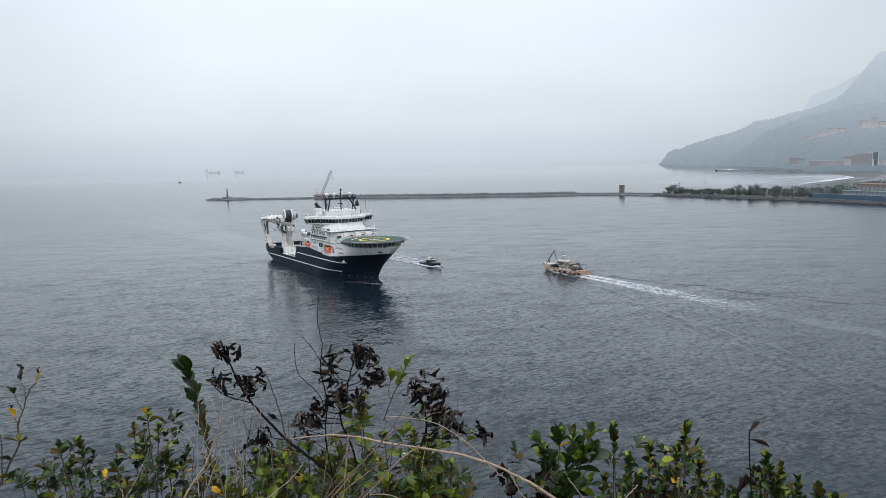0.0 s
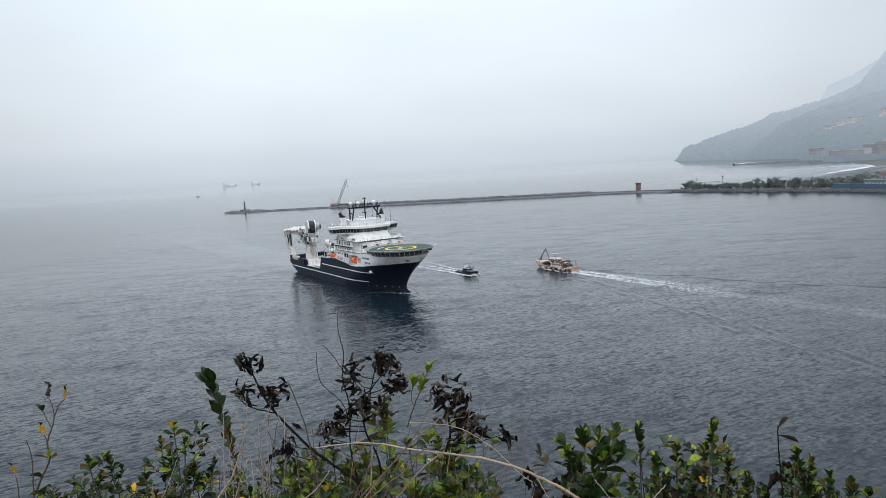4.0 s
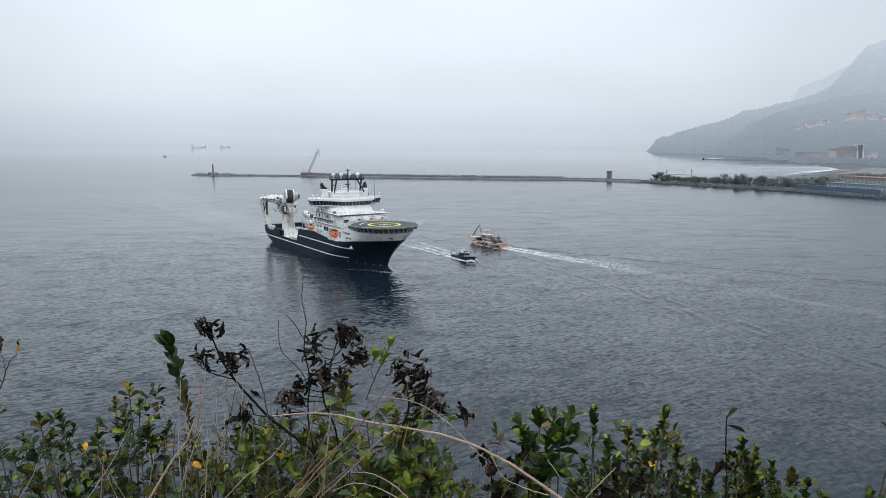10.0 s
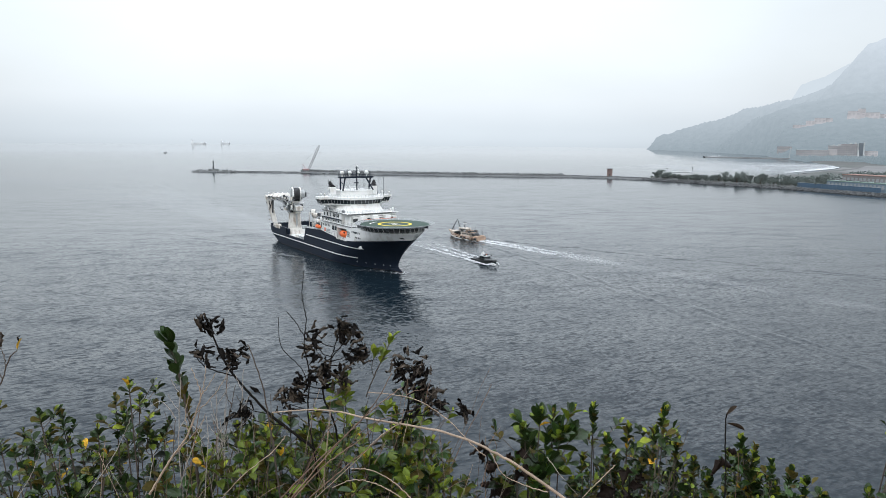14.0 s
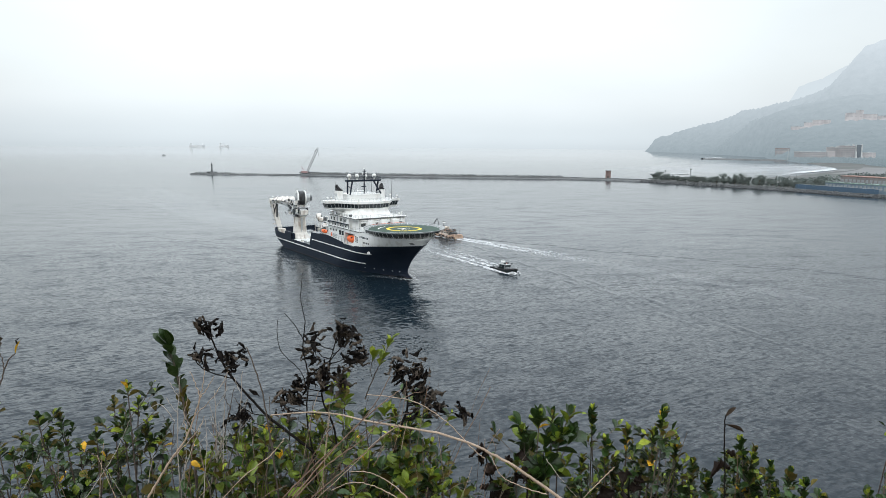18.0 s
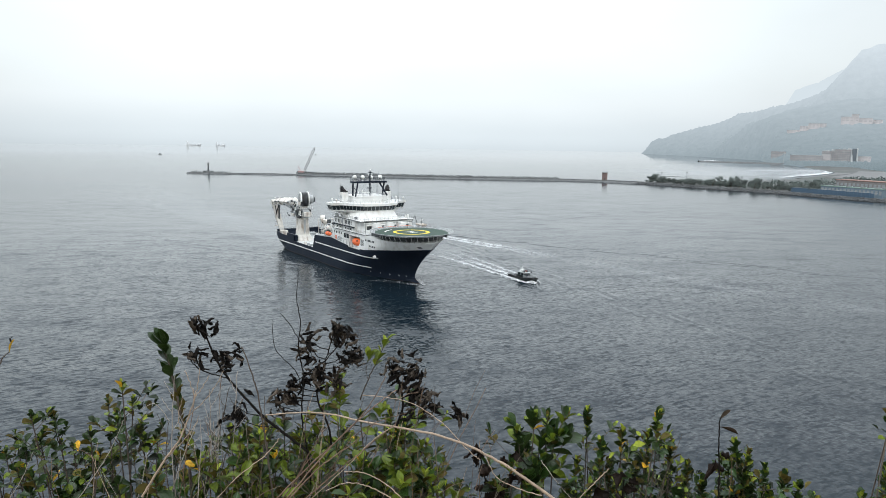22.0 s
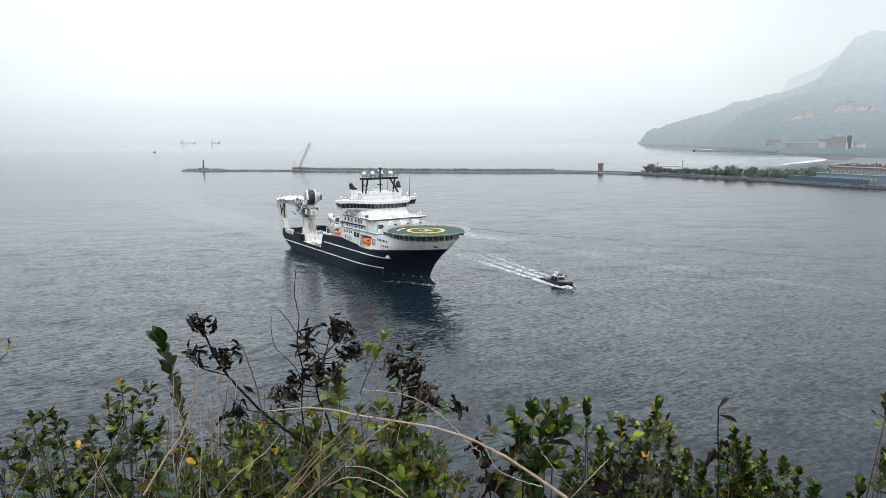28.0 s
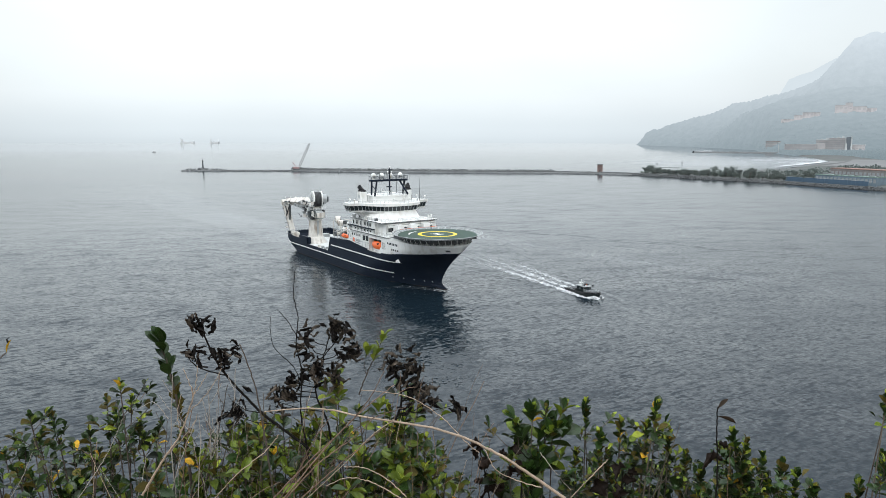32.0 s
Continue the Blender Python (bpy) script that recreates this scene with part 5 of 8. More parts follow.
    part("machinery", box(B(), -31.6, -28.2, -7.4, -3.8, 15.3, 17.4, 0.15), CREAM, cr)
    for dx, dz in ((-29.5, 17.4), (-30.8, 18.2), (-28.9, 16.5)):
        part("hydraulic_unit", drum(B(), (dx, -5.8, dz), (0, 1, 0), 0.7, 1.6, 12), STEEL, cr)
    rng = random.Random(14)
    for k in range(120):
        x, y, z = rng.uniform(-39, -27.5), rng.choice((-9.4, -8.8, -8.3, -4)), rng.uniform(15.2, 21.5)
        a, b, c = rng.uniform(0.15, 0.75), rng.uniform(0.15, 0.5), rng.uniform(0.15, 0.7)
        part("crane_fitting", box(B(), x - a, x + a, y - b, y + b, z - c, z + c, 0.06), rng.choice((CREAM, WHITE, STEEL, DARK, BLACK, STEEL)), cr)
    for k in range(12):
        p = Vector((rng.uniform(-41, -30), rng.uniform(-9.4, -6.5), rng.uniform(15.5, 21)))
        part("crane_hose", tube(B(), spline_pts([p, p + Vector((rng.uniform(-2, 2), -0.6, -1.6)), p + Vector((rng.uniform(-3, 3), 0, 0.6))], 8), 0.13, 5), rng.choice((DARK, BLACK, STEEL)), cr)
    for k in range(16):
        u = rng.random()
        x, y, z = -39 - 15 * u, -8.9 - 2.0 * u, 20.6 - 0.8 * u + rng.uniform(-1.4, 0.9)
        part("boom_fitting", box(B(), x - 0.5, x + 0.5, y - 0.25, y + 0.25, z - 0.25, z + 0.25, 0.05), rng.choice((CREAM, STEEL, WHITE, DARK)), cr)
    for k in range(6):
        z = 7 + k * 2
        x = -53.6 - (z - 5.6) * 0.28
        part("jib_fitting", box(B(), x - 0.9, x + 0.9, -9.9 - 0.1 * k, -9.3 - 0.1 * k, z - 0.25, z + 0.25, 0.05), rng.choice((DARK, STEEL, CREAM)), cr)
    for z in (15.0, 18.6):
        rail(cr, [(-36.8, -9.2, z), (-30, -9.2, z), (-29, -6, z), (-30, -2.6, z)], 1.1, 1.2, WHITE)
    part("crane_ladder", box(B(), -30.9, -30.6, -6.4, -5.6, 5, 14, 0.02), STEEL, cr)
    turn = (0.2, 1, 0)

    def on_reel(y):
        return (-32.2 + 0.2 * (y + 5.5), y, 22.6)
    reel = part("winch_reel", drum(B(), on_reel(-5.5), turn, 2.95, 1.35, 36), BLACK, cr, "black cable wound on a reel")
    for y in (-6.5, -6.0, -5.5, -5.0, -4.5):
        part("cable_turn", drum(B(), on_reel(y), turn, 3.0, 0.09, 32), DARK, reel)
    part("reel_flange", drum(B(), on_reel(-7.1), turn, 3.3, 0.22, 40), WHITE, reel, "white reel flange")
    part("reel_flange", drum(B(), on_reel(-3.9), turn, 3.3, 0.22, 40), WHITE, reel)
    hub = Vector(on_reel(-7.6))
    part("reel_hub", drum(B(), hub, turn, 1.1, 0.3, 16), STEEL, reel)
    for k in range(6):
        a = k * math.tau / 6
        way = Vector((math.cos(a), -0.2 * math.cos(a), math.sin(a)))
        part("spoke", tube(B(), [hub + way, hub + way * 2.9], 0.16, 4), STEEL, reel)
    part("reel_drive", drum(B(), on_reel(-2.6), turn, 1.9, 0.8, 18), STEEL, cr)
    part("drive_motor", box(B(), -33.2, -30.4, -2.2, -1.0, 21.4, 23.6, 0.2), DARK, cr)
    boom = B()
    tube(boom, [(-33.5, -6.2, 18.2), (-38, -6.8, 20.9), (-48, -8.2, 20.6), (-57.0, -9.4, 19.8)], [1.9, 2.1, 1.7, 1.2], 4)
    part("main_boom", boom, CREAM, cr, "cream folded knuckle boom")
    part("boom_cylinder", tube(B(), [(-36, -7.4, 16.8), (-47, -9, 20)], 0.45, 8), STEEL, cr)
    part("boom_cylinder", tube(B(), [(-36, -5.4, 16.8), (-47, -7, 20)], 0.45, 8), STEEL, cr)
    part("knuckle", drum(B(), (-57.3, -9.6, 19.6), (0.15, 1, 0), 1.2, 1.1, 16), CREAM, cr)
    part("jib", tube(B(), [(-57.4, -9.6, 19.6), (-55.5, -8.4, 13), (-53.2, -7.2, 5.6)], [1.4, 1.75, 1.35], 4), CREAM, cr, "cream crane jib folded down to the stern")
    part("jib_cylinder", tube(B(), [(-52, -9, 19.4), (-54.4, -8.4, 12)], 0.4, 8), DARK, cr)
    part("jib_foot", box(B(), -53.6, -50.6, -8.8, -5.6, 4.75, 7.0, 0.2), CREAM, cr)
    for k in range(5):
        part("boom_lamp", ball(B(), (-39 - k * 4.4, -6.9 - k * 0.6, 22.9 - k * 0.28), 0.3, 6), WHITE, cr)
    rail(cr, [(-38, -6.4, 22.7), (-56, -9, 21.4)], 1.0, 2.2)
    part("hose_loop", tube(B(), [(-52, -9.2, 19), (-53, -10, 15.5), (-54, -10, 14), (-55, -9.4, 15.5), (-56, -9.5, 18)], 0.22, 6), BLACK, cr)
    # bits on the aft deck
    part("bulwark_box", box(B(), -37.2, -29.7, -10.7, -9.5, 4.75, 7.6, 0.3), NAVY, ob)
    for x, y, w, d, hh, m in ((-16, 9.2, 5, 2, 2.0, WHITE), (-40, 7.5, 6, 2.4, 2.6, DARK), (-46, 4, 3, 3, 1.4, STEEL), (-28, 8.8, 3, 2, 1.4, STEEL)):
        part("deck_container", box(B(), x - w / 2, x + w / 2, y - d / 2, y + d / 2, 4.75, 4.75 + hh, 0.1), m, ob)
    rng = random.Random(19)
    for k in range(26):
        x, y = rng.uniform(-50, -12), rng.choice((-10.2, -9.7, 9.6, 10.1, 8.8))
        a, b, c = rng.uniform(0.2, 0.9), rng.uniform(0.2, 0.45), rng.uniform(0.25, 1.0)
        part("deck_fitting", box(B(), x - a, x + a, y - b, y + b, 4.75, 4.75 + c, 0.05), rng.choice((STEEL, DARK, CREAM, RUST)), ob)
    for x in frange(-48, -12, 13):
        part("deck_seam", box(B(), x - 0.06, x + 0.06, -9, 9, 4.75, 4.79), STEEL, ob)
    lc = thing_part("small_crane", ob)
    part("column", tube(B(), [(-6, 6.5, 9.5), (-6, 6.5, 14.2)], [1.0, 0.8], 10), CREAM, lc)
    # machinery platform at the step of the deck
    part("machine_platform", box(B(), -15.2, -7.8, -8.2, 0.5, 9.2, 9.55), STEEL, lc)
    for x in (-14.8, -11.5):
        for y in (-7.8, 0.1):
            part("platform_post", tube(B(), [(x, y, 4.7), (x, y, 9.3)], 0.2), WHITE, lc)
    rng = random.Random(15)
    for k in range(56):
        x, y = rng.uniform(-13.5, -2.5), rng.uniform(-8.0, -2.0)
        z = rng.uniform(10.0, 16.4) if x < -6 else rng.uniform(10.0, 14.6)
        a, b, c = rng.uniform(0.2, 0.75), rng.uniform(0.2, 0.6), rng.uniform(0.2, 0.75)
        part("winch_fitting", box(B(), x - a, x + a, y - b, y + b, z - c, z + c, 0.06), rng.choice((CREAM, WHITE, STEEL, DARK, DARK)), lc)
    for x in (-13, -10, -7, -4):
        for y in (-7.4, -2.6):
            part("frame_post", tube(B(), [(x, y, 9.55), (x, y, 16.2 if x < -6 else 14.6)], 0.13), CREAM, lc)
    for y in (-7.4, -2.6):
        part("frame_beam", tube(tube(B(), [(-13, y, 16.2), (-7, y, 16.2)], 0.13), [(-13, y, 12.4), (-4, y, 12.4)], 0.12), CREAM, lc)
    for x, y, z, r in ((-11.6, -6.2, 16.4, 1.35), (-8.6, -6.6, 15.4, 1.1), (-9, -4.6, 12.2, 1.25), (-5.2, -6.4, 13.2, 1.0)):
        part("winch_drum", drum(B(), (x, y, z), (0.5, 1, 0), r, 0.9, 18), CREAM, lc)
        part("winch_hub", drum(B(), (x, y, z), (0.5, 1, 0), r * 0.55, 1.15, 14), DARK, lc)
    part("winch_drum", drum(B(), (-7, 3.6, 13.4), (0, 1, 0), 1.3, 1.5, 18), CREAM, lc)
    part("winch_drum", drum(B(), (-5, -0.5, 11.4), (0, 1, 0), 1.4, 1.3, 18), STEEL, lc)
    part("winch_frame", box(B(), -9, -4.2, -2.4, 6, 9.55, 10.4, 0.1), DARK, lc)
    for x, y in ((-8.6, -2), (-8.6, 2), (-4.6, -2), (-4.6, 5.4)):
        part("frame_post", tube(B(), [(x, y, 9.6), (x, y, 14.2)], 0.18), CREAM, lc)
    part("small_boom", tube(B(), [(-6, 6.5, 14), (2, 4, 15.6), (7, 2.5, 14.6)], [0.6, 0.5, 0.3], 4), CREAM, lc)
    part("machinery_house", box(B(), -2, 8, -6.5, 9.5, 9.55, 13.6, 0.1), WHITE, ob)
    part("machinery_house_roof", box(B(), -2.3, 8, -6.8, 9.8, 13.6, 13.8), DECK, ob)
    window_row(ob, (-1.5, -6.53, 11), (7.5, -6.53, 11), 4, 0.9, 1.4, "door")
    rail(ob, [(-7.8, -10.4, 9.8), (8, -10.6, 9.8)])
    # dark deck edges and drip rails round the houses
    for z, x1 in ((15.3, 34.4), (19.72, 31.2)):
        part("deck_edge", box(B(), 8.6, x1, -11.36, -11.31, z - 0.09, z + 0.09), DARK, ob)
        part("deck_edge", box(B(), x1 + 0.06, x1 + 0.12, -11, 11, z - 0.09, z + 0.09), DARK, ob)
    for y0, y1, z in ((-9.6, 10.2, 16.2), (-9.6, 10.2, 18.7)):
        part("front_rail", box(B(), 31.0, 31.1, y0, y1, z, z + 0.07), DARK, ob)
    for x in frange(9.5, 25.5, 9):
        part("side_pipe", tube(B(), [(x, -10.97, 15.6), (x, -10.97, 17.0)], 0.05, 4), DARK, ob)
    rail(ob, [(26, -11.1, 15.45), (34.4, -11.1, 15.45), (36, -9.5, 15.45)])
    rail(ob, [(9, -11.1, 19.8), (26, -11.1, 19.8), (31, -9.6, 19.8), (31, 10, 19.8), (26, 11.1, 19.8), (9, 11.1, 19.8)])
    rail(ob, [(-2, -6.7, 13.8), (8, -6.7, 13.8)])
    rail(ob, [(-52, -9.2, 7.3), (-52.6, 0, 7.3), (-52, 9.2, 7.3)], 0.8)
    # fittings on the house fronts and roofs
    rng = random.Random(16)
    for k in range(26):
        x, y = rng.uniform(10, 30), rng.choice((-1, 1)) * rng.uniform(8.6, 10.6)
        z = 19.8 if rng.random() < 0.5 else 15.45
        if z < 16:
            x, y = rng.uniform(31.5, 35), rng.uniform(-9, 9)
        a, c = rng.uniform(0.2, 0.6), rng.uniform(0.4, 1.5)
        part("deck_locker", box(B(), x - a, x + a, y - a, y + a, z, z + c, 0.05), rng.choice((WHITE, WHITE, STEEL, DARK)), ob)
    for k in range(14):
        x, y = rng.uniform(10, 18), rng.uniform(-12, 12)
        z = 27.65 if abs(y) < 6 else 25.35
        part("roof_fitting", tube(B(), [(x, y, z), (x, y, z + rng.uniform(0.8, 2.2))], rng.uniform(0.06, 0.2), 6), rng.choice((WHITE, STEEL, DARK)), ob)
    for x, y0 in ((16.2, -10.93), (21.5, -10.93)):
        part("side_ladder", box(B(), x, x + 0.5, y0 - 0.12, y0, 15.4, 19.6), STEEL, ob)
    for y in (-9, 9.3):
        part("stair_flight", tube(B(), [(26.5, y, 15.5), (23.5, y, 19.7)], 0.4, 4), STEEL, ob)
    for x in frange(12, 24.5, 6):
        part("pipe_run", tube(B(), [(x, -10.98, 9.7), (x, -10.98, 11.6)], 0.09, 5), STEEL, ob)
    for z in frange(11.9, 14.6, 2):
        part("side_rub_rail", box(B(), 8, 22, -11.06, -10.96, z, z + 0.08), STEEL, ob)
    # windlass and lockers forward of the house, below the helideck
    for y in (-4, 4):
        part("vent_post", tube(B(), [(34, y * 2, 15.3), (34, y * 2, 17.6)], 0.35), WHITE, ob)
    part("stair", box(B(), 34.4, 36, -7, -5.6, 15.45, 17.2), STEEL, ob)
    part("safety_line", tube(B(), [(35.6, -6.8, 18.0), (35.2, 0, 18.0), (35.6, 7.5, 18.0)], 0.05, 4), ORANGE, ob)
    return ob


def grid_part(rows):
    bm = B()
    grid(bm, rows)
    return bm


def spline_pts(pts, n):
    """A smooth arc through three points."""
    a, b, c = (Vector(p) for p in pts)
    return [a * (1 - u) ** 2 + b * 2 * u * (1 - u) + c * u * u for u in frange(0, 1, n)]


def thing_part(name, parent):
    """A part with sub-parts: a small mesh at its foot carries them."""
    ob = new(name)
    ob.empty_display_size = 0.5
    ob.parent = parent
    return ob


def net_material():
    m = mat("net_mesh", (0.24, 0.26, 0.26), 0.8, vary=0.1, scale=3)
    n, l = m.node_tree.nodes, m.node_tree.links
    co, ch, mp = n.new("ShaderNodeTexCoord"), n.new("ShaderNodeTexNoise"), n.new("ShaderNodeMapRange")
    ch.inputs["Scale"].default_value = 6
    l.new(co.outputs["Object"], ch.inputs["Vector"])
    l.new(ch.outputs["Fac"], mp.inputs["Value"])
    mp.inputs["From Min"].default_value, mp.inputs["From Max"].default_value = 0.45, 0.55
    mp.inputs["To Min"].default_value, mp.inputs["To Max"].default_value = 0.45, 0.8
    l.new(mp.outputs[0], n["Principled BSDF"].inputs["Alpha"])
    return m


net_material()
SHIP = build_ship()


def wave_train(ob, bow, reach, spread, steps, long_, wide, high, seed):
    """The waves that a hull throws out to both sides: short crests in echelon along the two arms of its wake."""
    rng = random.Random(seed)
    for side in (-1, 1):
        for k in range(steps):
            u = (k + rng.uniform(-0.3, 0.3)) / steps
            x, y = bow - 6 - reach * u, side * (spread * 0.3 + reach * u * 0.30 + rng.uniform(-1, 1) * (1 + 7 * u))
            ax, ay = -math.cos(math.atan2(1, 2.1)), side * math.sin(math.atan2(1, 2.1))
            half, w, h = long_ * (0.5 + 0.9 * u) * rng.uniform(0.7, 1.2), wide * (0.75 + 0.5 * u) * rng.uniform(0.8, 1.2), high * (1 - 0.72 * u) * rng.uniform(0.6, 1.15)
            rows = []
            for i in range(11):
                v = i / 5 - 1
                lift = h * (1 - v * v) ** 1.5
                cx, cy = x + ax * half * v, y + ay * half * v + side * 0.06 * half * v * v
                rows.append([(cx - ay * o * w, cy + ax * o * w, lift * z - 0.03) for o, z in ((-1, 0), (-0.7, 0.25), (-0.35, 0.75), (0, 1), (0.3, 0.7), (0.6, 0.22), (0.9, 0))])
            bm = B()
            grid(bm, rows)
            if sum((f.normal_update() or f.normal.z) for f in bm.faces) < 0:
                bmesh.ops.reverse_faces(bm, faces=bm.faces)
            me = bpy.data.meshes.new("wave")
            for f in bm.faces:
                f.smooth = True
            bm.to_mesh(me)
            bm.free()
            me.materials.append(SEA)
            new("wave", me).parent = ob


def build_ship_foam():
    ob = thing("bow_wave", pose(-45.34, 281.43, 0, 0, 0, -55), "thin white wash at the ship's bow", "wake", kind="stuff")
    for side in (-1, 1):
        rows, den = [], []
        for k in range(19):
            u = k / 18
            x = 54.6 - 16 * u
            y = side * (half_breadth(min(x, 52.6), 0.1) + 0.3 + 2.0 * u)
            rows.append([(x, y - side * 0.5, 0.07), (x - 0.5, y + side * (1.0 + 2 * u), 0.09), (x - 1, y + side * (2.0 + 4 * u), 0.05)])
            den.append([0.75 * (1 - u) ** 2, 0.55 * (1 - u) ** 2, 0.0])
        foam_strip("wash", rows, den, FOAM, "", ob)
    # the smooth wake's sheen, laid on as a pale strip
    rows, den = [], []
    for k in range(45):
        u = k / 44
        rows.append([(-46 - 460 * u, y * (11 + 32 * u) + 14 * u * noise.noise(Vector((u * 5, 0, 3))), 0.06) for y in (-1, -0.55, -0.1, 0.4, 1)])
        d = (1 - u) ** 0.7
        den.append([0, 0.9 * d, 0.6 * d, 0.9 * d, 0])
    foam_strip("wake_trail", rows, den, WAKE_SHEEN, "", ob)
    wave_train(ob, 52, 150, 6, 16, 11, 3.2, 0.34, 51)
    return ob


SHIP_FOAM = build_ship_foam()


# ---- small boats: x forward, 0 at the waterline ----
def boat_hull(L, w, sheer, fore, stern=0.85):
    """A small boat's hull: length, half breadth, side height aft and at the bow."""
    bm = B()
    rows = []
    for u in frange(0, 1, 17):
        f = stern + (1 - stern) * min(1, u * 3) if u < 0.33 else (1 if u < 0.55 else max(0.02, 1 - ((u - 0.55) / 0.45) ** 1.9))
        top = sheer + (fore - sheer) * max(0, (u - 0.35) / 0.65) ** 1.6
        rake = 0.09 * L * max(0, (u - 0.6) / 0.4) ** 2
        row = []
        for v, s in ((-1, 1), (-0.55, 0.86), (0, 0.62), (0, -0.62), (-0.55, -0.86), (-1, -1)):
            pass
        prof = [(1.0, top), (0.96, top * 0.55), (0.86, 0.0), (0.45, -0.7), (-0.45, -0.7), (-0.86, 0.0), (-0.96, top * 0.55), (-1.0, top)]
        for s, z in prof:
            row.append((-L / 2 + L * 0.92 * u + rake * max(0, z) / max(top, 0.1), s * w * f, z))
        rows.append(row)
    grid(bm, rows)
    bm.verts.ensure_lookup_table()
    bm.faces.new([bm.verts[i] for i in range(8)])
    return bm


def boat_deck(L, w, z0, z1, stern=0.85):
    bm = B()
    rows = []
    for u in frange(0, 0.95, 14):
        f = stern + (1 - stern) * min(1, u * 3) if u < 0.33 else (1 if u < 0.55 else max(0.02, 1 - ((u - 0.55) / 0.45) ** 1.9))
        z = z0 + (z1 - z0) * max(0, (u - 0.35) / 0.65) ** 1.6
        rows.append([(-L / 2 + L * 0.92 * u, s * w * f * 0.97, z) for s in (-1, 0, 1)])
    grid(bm, rows)
    return bm


def build_pilot():
    ob = thing("pilot_boat", pose(-11, 310, 0, 0, 0, -60), "small dark pilot boat running at speed beside the ship", "boat")
    part("hull", boat_hull(15, 2.1, 0.9, 1.7), BOATDARK, ob)
    part("deck", boat_deck(15, 2.1, 0.75, 1.4), DARK, ob)
    for s in (-1, 1):
        part("rubbing_strake", tube(B(), [(-7.4, s * 1.85, 1.1), (-2, s * 2.15, 1.15), (2, s * 2.1, 1.3), (5.2, s * 1.15, 1.75), (7.3, s * 0.1, 2.05)], 0.2, 6), BLACK, ob)
    cab = part("wheelhouse", prism(B(), [(-2.2, -1.35), (1.4, -1.35), (2.2, 0), (1.4, 1.35), (-2.2, 1.35)], 1.0, 2.1, 1.0), BOATDARK, ob, "dark wheelhouse with grey roof and dark windows")
    part("wheelhouse_glazing", prism(B(), [(-2.1, -1.3), (1.3, -1.3), (2.1, 0), (1.3, 1.3), (-2.1, 1.3)], 2.1, 3.0, 0.94, (-0.4, 0)), GLASS, cab)
    part("wheelhouse_roof", box(B(), -2.4, 1.8, -1.4, 1.4, 3.0, 3.18, 0.05), STEEL, cab)
    for x, y in ((-2.1, -1.3), (-2.1, 1.3), (1.2, -1.25), (1.2, 1.25), (-0.4, -1.3), (-0.4, 1.3)):
        part("window_post", tube(B(), [(x, y, 2.1), (x * 0.95, y * 0.95, 3.05)], 0.08, 4), STEEL, cab)
    part("cabin_trunk", box(B(), 1.8, 4.4, -1.0, 1.0, 1.2, 1.95, 0.15), DARK, ob)
    part("mast", tube(B(), [(-1.4, 0, 3.1), (-1.6, 0, 5.0)], [0.12, 0.07]), WHITE, ob)
    part("radar_scanner", box(B(), -1.7, -1.3, -0.8, 0.8, 3.9, 4.05), WHITE, ob)
    part("cross_tree", tube(B(), [(-1.5, -0.9, 4.4), (-1.5, 0.9, 4.4)], 0.05, 4), WHITE, ob)
    part("beacon", ball(B(), (-0.2, 0.6, 3.45), 0.22, 8), ORANGE, ob, "small orange beacon")
    part("searchlight", ball(B(), (1.2, -0.5, 3.4), 0.2, 8), WHITE, ob)
    rail(ob, [(2, -1.7, 1.45), (5, -1.1, 1.7), (6.9, 0, 1.95), (5, 1.1, 1.7), (2, 1.7, 1.45)], 0.8, 1.0)
    rail(ob, [(-7, -1.5, 1.0), (-2.6, -1.7, 1.0)], 0.8, 1.0)
    rail(ob, [(-7, 1.5, 1.0), (-2.6, 1.7, 1.0)], 0.8, 1.0)
    for x in (-6.2, -4.8, -3.4):
        for s in (-1, 1):
            part("fender_tyre", drum(B(), (x, s * 2.1, 0.75), (0, 1, 0), 0.38, 0.14, 12), BLACK, ob)
    rng = random.Random(18)
    for k in range(44):
        x, y = rng.uniform(-7, 5.5), rng.uniform(-1.2, 1.2)
        z = 0.9 if x < -2.4 or x > 2.2 else 3.15
        a, c = rng.uniform(0.1, 0.3), rng.uniform(0.2, 0.7)
        part("deck_gear", box(B(), x - a, x + a, y - a, y + a, z, z + c, 0.03), rng.choice((DARK, BLACK, DARK, STEEL, WHITE)), ob)
    part("engine_box", box(B(), -6.2, -3.2, -0.9, 0.9, 0.95, 1.6, 0.1), DARK, ob)
    return ob


def squat(ob, f, g=1.0):
    """Scale a boat's height by f and its plan by g."""
    seen = set()
    for o in ob.children_recursive:
        if o.data is not None and o.data.name not in seen:
            seen.add(o.data.name)
            o.data.transform(Matrix.Diagonal((g, g, f, 1)))
    return ob


far_boat()
PILOT = squat(build_pilot(), 0.88, 1.08)


